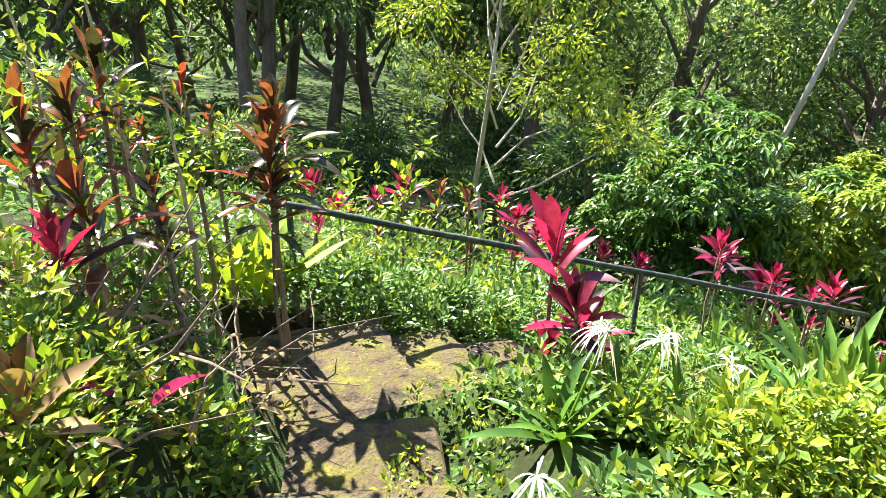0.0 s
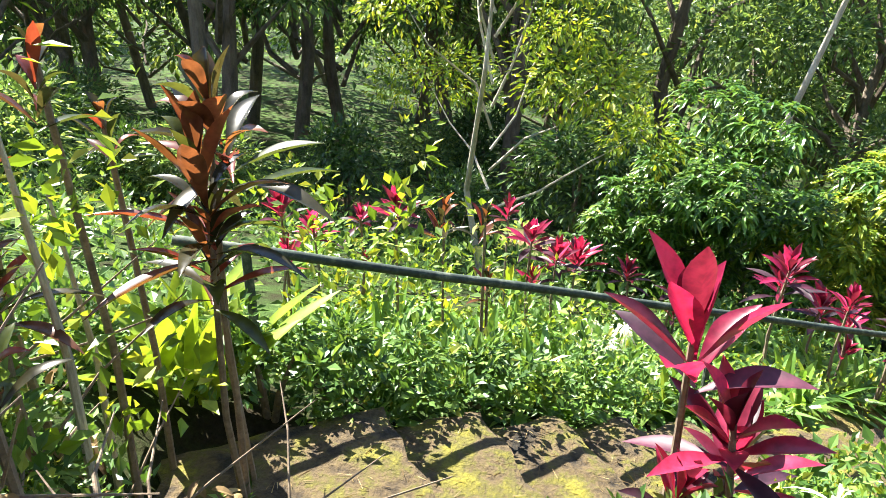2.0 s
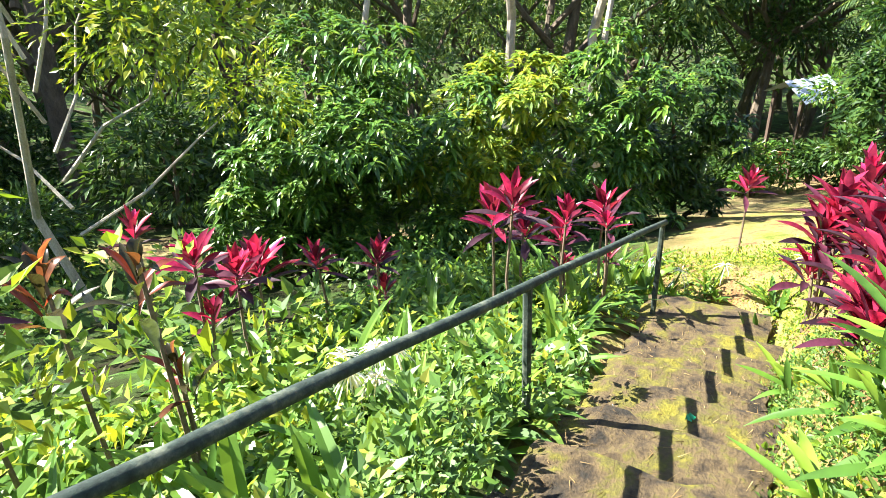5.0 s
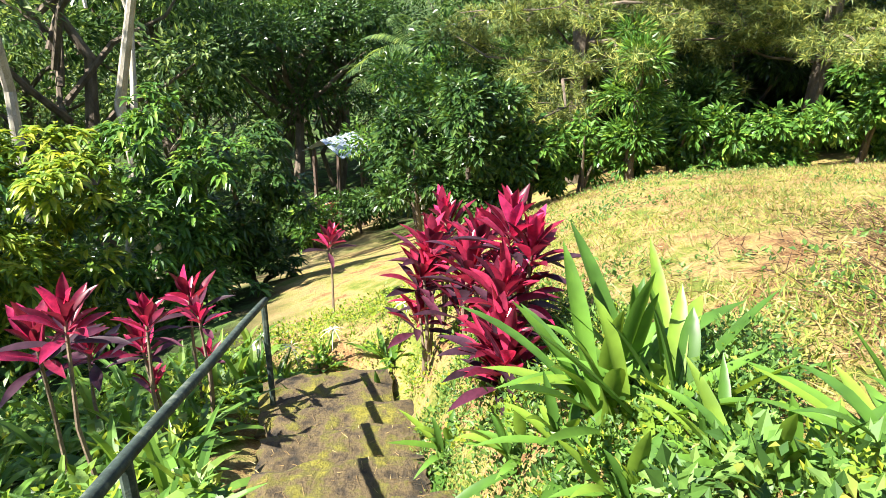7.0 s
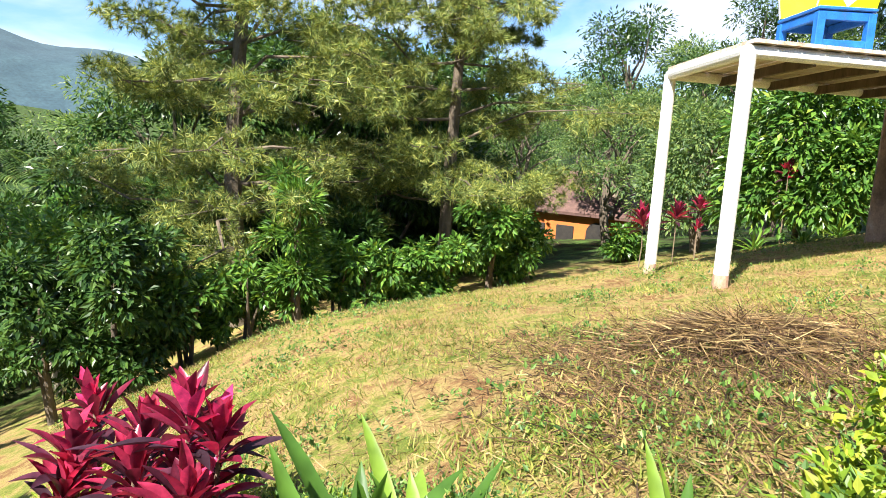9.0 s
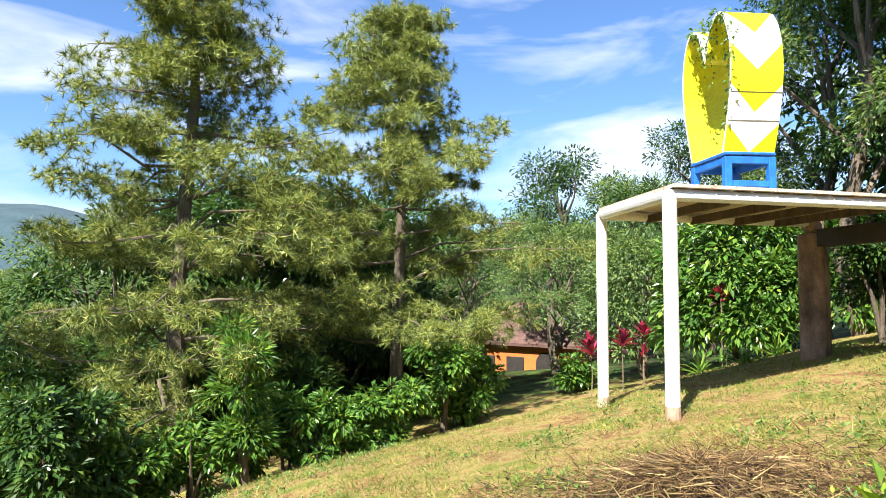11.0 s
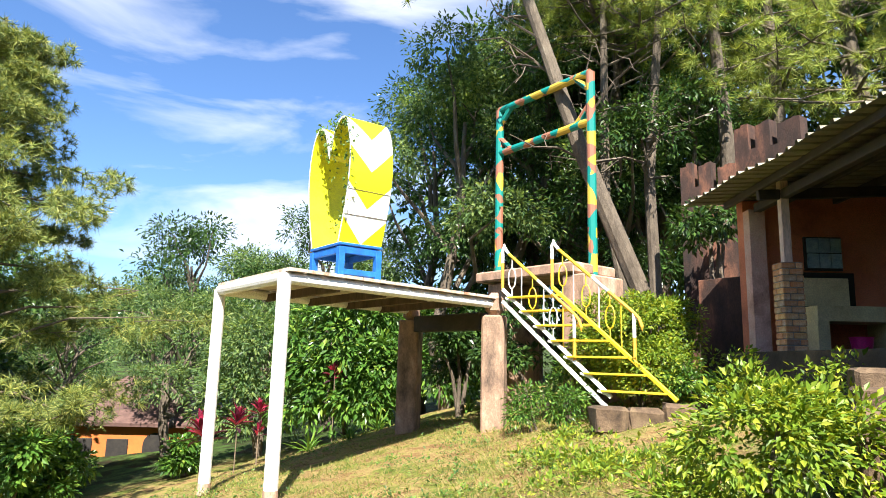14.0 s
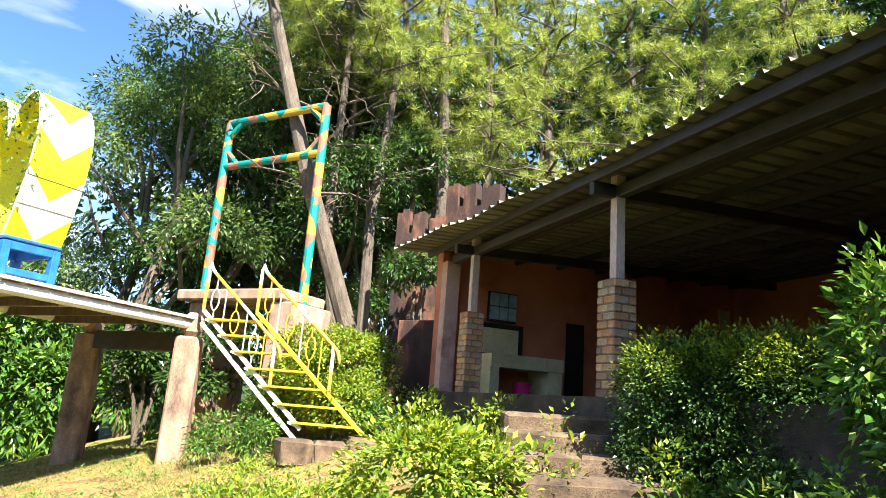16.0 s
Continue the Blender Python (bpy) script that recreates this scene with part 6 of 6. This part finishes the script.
cr = ramp_of(cn, ((0.0, (0.0, 0.2, 0.17)), (0.48, (0.5, 0.34, 0.04)), (0.66, (0.3, 0.12, 0.07))))
cr.color_ramp.interpolation = "CONSTANT"
cl.new(csep.outputs[0], cr.inputs["Fac"])
cl.new(cr.outputs["Color"], cb.inputs["Base Color"])
cb.inputs["Roughness"].default_value = 0.5
A1, A2 = Vector((6.92, -7.78, 3.28)), Vector((4.63, -7.09, 2.6))
T1, T2 = Vector((6.95, -7.76, 6.18)), Vector((4.63, -7.1, 6.24))
T1.xy, T2.xy = A1.xy, A2.xy
blk_z = 2.55
gate = tagged(new("pipe_gate"), "pipe gate frame painted in green, yellow and brown camouflage", "gate")
for a, t in ((A1, T1), (A2, T2)):
    part("post", tube([(a.x, a.y, blk_z - 0.3), (t.x, t.y, t.z)], 0.085, 12), camo, gate)
part("crossbar", tube([T1[:], T2[:]], 0.075, 12), camo, gate)
m1, m2 = T1 - Vector((0, 0, 0.95)), T2 - Vector((0, 0, 0.95))
part("crossbar", tube([m1[:], m2[:]], 0.075, 12), camo, gate)
ax = (T2 - T1).normalized()
for a, s in ((T1, 1), (T2, -1)):
    part("brace", tube([(a - Vector((0, 0, 0.35)))[:], (a + ax * s * 0.35)[:]], 0.06, 8), camo, gate)
    part("brace", tube([(a - Vector((0, 0, 0.6)))[:], (a - Vector((0, 0, 0.95)) + ax * s * 0.35)[:]], 0.06, 8), camo, gate)
bd = (A2 - A1)
bd.z = 0
mid = (A1 + A2) * 0.5
blk = thing("concrete_block", mid.x, mid.y, 0, "stained concrete landing block under the pipe gate", "block", turn=math.degrees(math.atan2(bd.y, bd.x)))
part("slab", moved(block(bd.length + 0.1, 1.2, 0.2, 0.03), pose(0, 0, 2.42)), concrete_stain, blk)
part("pier", moved(block(0.5, 1.1, 2.6, 0.03), pose(bd.length * 0.5, 0, -0.2)), concrete_stain, blk)
part("pier", moved(block(0.4, 1.1, 2.6, 0.03), pose(-bd.length * 0.5 + 0.35, 0.1, -0.2)), concrete_stain, blk)

# metal stair to the platform
S_top, S_bot = Vector((5.59, -5.54, 2.06)), Vector((3.64, -5.12, 0.44))
wide = Vector((2.77, -5.08, 0.45)) - S_bot
wide.z = 0
wide = wide.normalized() * 0.9
stair = tagged(new("metal_stair"), "yellow and white metal stair with ornamental railings", "stair")
for o, nm in ((Vector((0, 0, 0)), white_paint), (wide, yellow_paint)):
    for dz in (0.0, -0.2) if nm is white_paint else (0.0,):
        a, b = S_top + o + Vector((0, 0, dz)), S_bot + o + Vector((0, 0, dz))
        part("stringer", beam(a[:], b[:], 0.045, 0.055), nm, stair)
N_ST = 7
run = S_bot - S_top
flat = Vector((run.x, run.y, 0)).normalized()
for i in range(N_ST):
    p = S_top.lerp(S_bot, (i + 0.55) / N_ST)
    part("tread", beam((p + Vector((0, 0, -0.02)))[:], (p + wide + Vector((0, 0, -0.02)))[:], 0.17, 0.03), yellow_paint, stair)
    part("rung", beam((p - Vector((0, 0, 0.02)) - flat * 0.09)[:], (p - Vector((0, 0, 0.08)) + flat * 0.12)[:], 0.035, 0.035), white_paint, stair)
UP = Vector((0, 0, 0.68))
END = 0.7
for o in (Vector((0, 0, 0)), wide):
    a, b = S_top + o, S_bot + o
    at = lambda t, h: a.lerp(b, t) + UP * h
    for q0, q1, mt in ((0.06, 0.36, yellow_paint), (0.36, 0.5, white_paint), (0.5, END, orange_paint)):
        part("hand_rail", tube([at(q0, 1.0)[:], at(q1, 1.0)[:]], 0.026, 8), mt, stair)
    # bent ends of the rail
    part("hand_rail", tube([at(0.0, 0.62)[:], at(0.0, 0.96)[:], (at(0.0, 1.0) + Vector((0, 0, 0.05)) + flat * 0.03)[:], (at(0.03, 1.0) + Vector((0, 0, 0.02)))[:], at(0.065, 1.0)[:]], 0.026, 8), white_paint, stair)
    part("hand_rail", tube([at(END, 1.0)[:], (at(END + 0.04, 1.0) + Vector((0, 0, -0.02)))[:], (at(END + 0.06, 0.9) + Vector((0, 0, -0.03)))[:], (at(END + 0.06, 0.76))[:]], 0.026, 8), orange_paint, stair)
    part("rail_post", tube([at(0, 0)[:], at(0, 0.64)[:]], 0.026, 8), orange_paint, stair)
    part("rail_post", tube([at(END, 0)[:], at(END, 0.5)[:]], 0.026, 8), orange_paint, stair)
    part("rail_post", tube([at(END, 0.5)[:], at(END, 1.0)[:]], 0.026, 8), white_paint, stair)
    for t in (0.2, 0.42, 0.6):
        part("baluster", tube([at(t, 0.02)[:], at(t, 1.0)[:]], 0.01, 5), white_paint if t < 0.5 else yellow_paint, stair)
    for k, t in enumerate((0.1, 0.31, 0.51)):
        mid_p = at(t, 0.48)
        mt = white_paint if o.length == 0 and k != 1 else yellow_paint
        part("oval", tube([(mid_p + flat * math.cos(q) * 0.075 + Vector((0, 0, 1)) * math.sin(q) * 0.165)[:] for q in np.linspace(0, 2 * math.pi, 21)], 0.011, 5), mt, stair)
        part("baluster", tube([at(t, 0.02)[:], (mid_p - Vector((0, 0, 0.165)))[:]], 0.01, 5), mt, stair)
        part("baluster", tube([(mid_p + Vector((0, 0, 0.165)))[:], at(t, 1.0)[:]], 0.01, 5), mt, stair)
pl_ = Vector((3.09, -4.67, 0.25))
foot = thing("stone_footing", pl_.x, pl_.y, gz1(pl_.x, pl_.y) - 0.1, "rough stone footing at the stair's end", "footing", turn=25)
for q, (sx, sw, shh) in enumerate(((-0.45, 0.4, 0.34), (-0.02, 0.44, 0.28), (0.42, 0.42, 0.31))):
    g = block(sw, 0.42, shh + pl_.z - gz1(pl_.x, pl_.y) - 0.08, 0.04)
    part("stone", moved((g[0] + np.random.RandomState(95 + q).uniform(-0.025, 0.025, g[0].shape), g[1]), pose(sx, 0.03 * q, 0, 0, 0, 6 * q - 5)), step_earth, foot)

# ---- shelter details ----
def brick_mesh(length):
    g = block(length, 0.085, 0.068, 0.008)
    me = mesh_of("brick", g[0], g[1])
    me.materials.append(brick_mat)
    return me


brick_long, brick_short = brick_mesh(0.165), brick_mesh(0.082)
turn_sa = math.atan2(SA.y, SA.x)
rk = np.random.RandomState(15)
for pil in [o for o in shelter.children if o.name.startswith("brick_pillar")]:
    c = sum((Vector(v.co) for v in pil.data.vertices), Vector()) / len(pil.data.vertices)
    for row in range(14):
        z = FL + 0.004 + row * 0.08
        for sd in range(4):
            ang = turn_sa + sd * math.pi / 2
            flip = 1 if (row + sd) % 2 else -1
            for me, off in ((brick_long, -0.046 * flip), (brick_short, 0.088 * flip)):
                p = c.xy + Vector((math.cos(ang), math.sin(ang))) * (0.092 + rk.uniform(-0.004, 0.005)) + Vector((-math.sin(ang), math.cos(ang))) * off
                b = new("brick", me)
                b.parent = pil
                b.matrix_basis = Matrix.Translation((p.x, p.y, z)) @ Matrix.Rotation(ang + math.pi / 2 + rk.uniform(-0.02, 0.02), 4, "Z")
part("corner_column", wall_box(4.0, 4.197, -0.12, 0.1, FL, FL + 2.0), wall_pink, shelter)
part("counter", wall_box(3.55, 4.19, 0.5, 1.75, FL + 0.42, FL + 0.62), cream, shelter, "cream plastered counter")
part("counter_leg", wall_box(3.57, 4.19, 1.5, 1.74, FL, FL + 0.42), cream, shelter)
part("counter_leg", wall_box(3.57, 4.19, 0.5, 0.65, FL, FL + 0.42), cream, shelter)
part("splash_panel", wall_box(4.13, 4.195, 0.6, 1.26, FL + 0.66, FL + 1.06), cream, shelter)
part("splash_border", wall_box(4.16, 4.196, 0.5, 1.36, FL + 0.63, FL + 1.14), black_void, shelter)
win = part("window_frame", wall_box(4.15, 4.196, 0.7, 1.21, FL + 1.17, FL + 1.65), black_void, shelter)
for i in range(3):
    for j in range(2):
        part("glass_block", wall_box(4.11, 4.17, 0.725 + i * 0.16, 0.87 + i * 0.16, FL + 1.2 + j * 0.22, FL + 1.405 + j * 0.22), glass_block, win)
# Thin near-black sheet on the end wall.
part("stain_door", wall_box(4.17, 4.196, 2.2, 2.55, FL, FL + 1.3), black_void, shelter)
# Pale solid block painted in place of daylight through a small slot.
part("lattice_vent", wall_box(4.16, 4.196, 5.6, 5.85, FL + 1.55, FL + 1.95), cream, shelter)
bp = sh(3.75, 1.15, FL)
bucket = thing("bucket", *bp, "bright pink plastic bucket under the counter", "bucket")
part("pail", tube([(0, 0, 0), (0, 0, 0.22)], [0.11, 0.14], 16, True), pink_plastic, bucket)
part("rim", tube([(0.14 * math.cos(a), 0.14 * math.sin(a), 0.22) for a in np.linspace(0, 6.2832, 17)], 0.008, 5), pink_plastic, bucket)
# steps up to the shelter
sh_steps = tagged(new("shelter_steps"), "worn concrete steps up to the shelter", "steps", kind="structure")
t_top, t_bot = Vector((0.23, -2.43, 0.92)), Vector((0.04, -1.08, 0.52))
t_dir = Vector((t_top.x - t_bot.x, t_top.y - t_bot.y, 0))
t_ang = math.degrees(math.atan2(t_dir.y, t_dir.x)) - 90
for k in range(4):
    p = t_bot.lerp(t_top, k / 3)
    rs = np.random.RandomState(80 + k)
    g = block(1.25 - 0.1 * k, t_dir.length / 3 + 0.1, 0.45, 0.03)
    part("step", moved((g[0] + rs.uniform(-0.012, 0.012, g[0].shape), g[1]), pose(p.x, p.y, p.z - 0.45, 0, 0, t_ang)), step_earth, sh_steps)
# growth along the slab's edge
edge_xy = np.array([sh(a, b, 0)[:2] for a, b in zip(rw.uniform(0.75, 4.6, 420), rw.uniform(-0.95, -0.35, 420))])
weeds("slab_edge_weeds", rw, edge_xy, 0.05, 0.42, 9, 0.06, leaf_lime, "green weeds growing along the shelter's floor edge", 0.1)
tread_xy = np.concatenate([np.array([[t_bot.x + (t_top.x - t_bot.x) * q + sx, t_bot.y + (t_top.y - t_bot.y) * q]]) + rw.normal(size=(26, 2)) * 0.09 for q in (-0.15, 0.2, 0.55, 0.9) for sx in (-0.5, 0.5, 0.2)])
weeds("shelter_step_weeds", rw, tread_xy, 0.05, 0.4, 8, 0.05, leaf_lime, "small weeds sprouting on the shelter steps", 0.08)
# ruined wall above the shelter
ruin = tagged(new("ruined_wall"), "blackened pink ruined wall behind the shelter", "wall", kind="structure")
r0, r1, r2 = Vector((3.48, -8.94, 4.2)), Vector((2.43, -8.75, 5.63)), Vector((1.32, -8.29, 5.12))
for (a, b, z1) in ((r0, r1, r0.z + 0.75), (r1, r2, r1.z - 0.15)):
    d = Vector((b.x - a.x, b.y - a.y, 0))
    nrm = Vector((-d.y, d.x, 0)).normalized() * 0.12
    nseg = 18
    rs = np.random.RandomState(90)
    v = []
    hts = [z1 - 0.25 + q + 0.06 * noise.noise(Vector((i * 0.6, z1, 3.1))) for i, q in enumerate((0.0, 0.02, -0.42, -0.05, 0.0, -0.5, -0.12, -0.1, -0.14))]
    for i in range(nseg):
        q = a + d * ((i + 1) // 2 / 9 + (0.004 if i % 2 == 0 and i else 0))
        zt = hts[min(i // 2, 8)] + rs.uniform(-0.03, 0.03)
        v += [(q.x - nrm.x, q.y - nrm.y, 0), (q.x + nrm.x, q.y + nrm.y, 0), (q.x + nrm.x, q.y + nrm.y, zt), (q.x - nrm.x, q.y - nrm.y, zt)]
    f = [[i * 4 + j, i * 4 + (j + 1) % 4, i * 4 + 4 + (j + 1) % 4, i * 4 + 4 + j] for i in range(nseg - 1) for j in range(4)] + [[0, 1, 2, 3], [(nseg - 1) * 4 + 3 - j for j in range(4)]]
    part("wall_panel", (v, f), wall_ruin, ruin)
lw0, lw1 = Vector((2.91, -7.53, 1.59)), Vector((2.06, -7.19, 1.62))
d = lw1 - lw0
low_wall = tagged(new("low_wall"), "low stained pink wall beside the shelter", "wall", kind="structure")
part("wall_panel", beam((lw0.x, lw0.y, 1.0), (lw1.x, lw1.y, 1.0), 0.2, 2.6), wall_ruin, low_wall)

# ---- hut and house ----
ph = (20.1, 10.68, -4.9)
zb = rise(ph)
for k, p in enumerate(((17.48, 10.56, -4.73), (18.41, 9.41, -5.19), (17.59, 11.57, -4.83))):
    bush(p[0], p[1], rise(p), lumpy(np.random.RandomState(390 + k), [(0, 0, 0.6, 0.8, 0.8, 0.8)], 12, 0.4), leaf_dark if k else leaf_bush, "round shrub in front of the hut", 395 + k, 10, 16, 0.18, 0.2, 0.45, 0.5, "shrubs by the hut")
hut = thing("garden_hut", ph[0], ph[1], zb, "small open hut with weathered blue-grey zinc roof", "hut", turn=-20)
hz = max((20.11, 10.65, -4.19)[2] - zb, 1.8)
for sx in (-0.6, 0.6):
    for sy in (-0.5, 0.5):
        part("post", beam((sx, sy, -0.2), (sx, sy, hz), 0.1, 0.1), dark_timber, hut)
for s in (-1, 1):
    v = []
    for i in range(13):
        x = -0.85 + 1.7 * i / 12
        h = 0.03 * (i % 2)
        v += [(x, 0, hz + 0.4 + h), (x, s * 0.85, hz - 0.08 + h)]
    part("roof_sheet", (v, [[2 * i, 2 * i + 1, 2 * i + 3, 2 * i + 2] for i in range(12)]), zinc_blue, hut)
part("bench", moved(block(1.1, 0.4, 0.08, 0.01), pose(0, 0, 0.5)), dark_timber, hut)
part("half_wall", moved(block(1.2, 0.06, 0.9, 0.01), pose(0, 0.5, 0)), wall_orange, hut)

po = (25.86, -12.26, -3.08)
zo = (26.02, -12.02, -4.06)[2]
house = thing("orange_house", po[0], po[1], zo, "orange plastered house with brown shingle hip roof", "house", turn=35)
hw, hd, he = 2.6, 2.2, (26.07, -11.94, -1.75)[2] - zo
ht = (26.1, -11.89, -0.1)[2] - zo
for x in (hw + 0.5, hw + 1.7):
    part("porch_post", moved(block(0.3, 0.3, he, 0.02), pose(x, hd - 0.2, 0)), house_orange, house)
part("porch_parapet", moved(block(1.6, 0.15, 0.7, 0.02), pose(hw + 1.0, hd - 0.15, he - 1.7)), cream, house)
part("porch_roof", moved(block(2.6, 2.4, 0.12, 0.03), pose(hw + 1.2, hd - 1.0, he, 0, 8, 0)), roof_tile, house)
arch = [(-0.45, 0.0), (0.45, 0.0)] + [(0.45 * math.cos(q), 0.55 + 0.45 * math.sin(q)) for q in np.linspace(0, math.pi, 9)]
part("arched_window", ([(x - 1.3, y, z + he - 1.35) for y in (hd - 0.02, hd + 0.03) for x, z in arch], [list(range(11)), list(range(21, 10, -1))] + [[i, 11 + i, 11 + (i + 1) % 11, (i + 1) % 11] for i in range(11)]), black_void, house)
part("wall", moved(block(hw * 2, hd * 2, he + 0.2, 0.02), pose(0, 0, 0)), house_orange, house)
part("roof", ([(-hw - 0.3, -hd - 0.3, he), (hw + 0.3, -hd - 0.3, he), (hw + 0.3, hd + 0.3, he), (-hw - 0.3, hd + 0.3, he), (-1.0, 0, ht), (1.0, 0, ht), (-hw - 0.3, -hd - 0.3, he - 0.12), (hw + 0.3, -hd - 0.3, he - 0.12), (hw + 0.3, hd + 0.3, he - 0.12), (-hw - 0.3, hd + 0.3, he - 0.12)],
              [[0, 1, 5, 4], [1, 2, 5], [2, 3, 4, 5], [3, 0, 4], [6, 7, 1, 0], [7, 8, 2, 1], [8, 9, 3, 2], [9, 6, 0, 3], [9, 8, 7, 6]]), roof_tile, house)
for (x, y, w, d) in ((0.1, hd + 0.02, 0.8, 0.08), (1.5, hd + 0.02, 0.9, 0.08), (-1.2, -hd - 0.02, 0.8, 0.08), (1.0, -hd - 0.02, 0.8, 0.08), (-hw - 0.02, 0.3, 0.08, 0.8), (-hw - 0.02, -1.2, 0.08, 0.7)):
    wdw = part("window", moved(block(w, d, 0.9, 0.02), pose(x, y, max(he - 1.5, 0.3))), black_void, house)
    part("window_sill", moved(block(w + 0.15 if w > d else d + 0.06, d + 0.06 if w > d else d + 0.15, 0.07, 0.01), pose(x, y, max(he - 1.58, 0.22))), dark_timber, wdw)
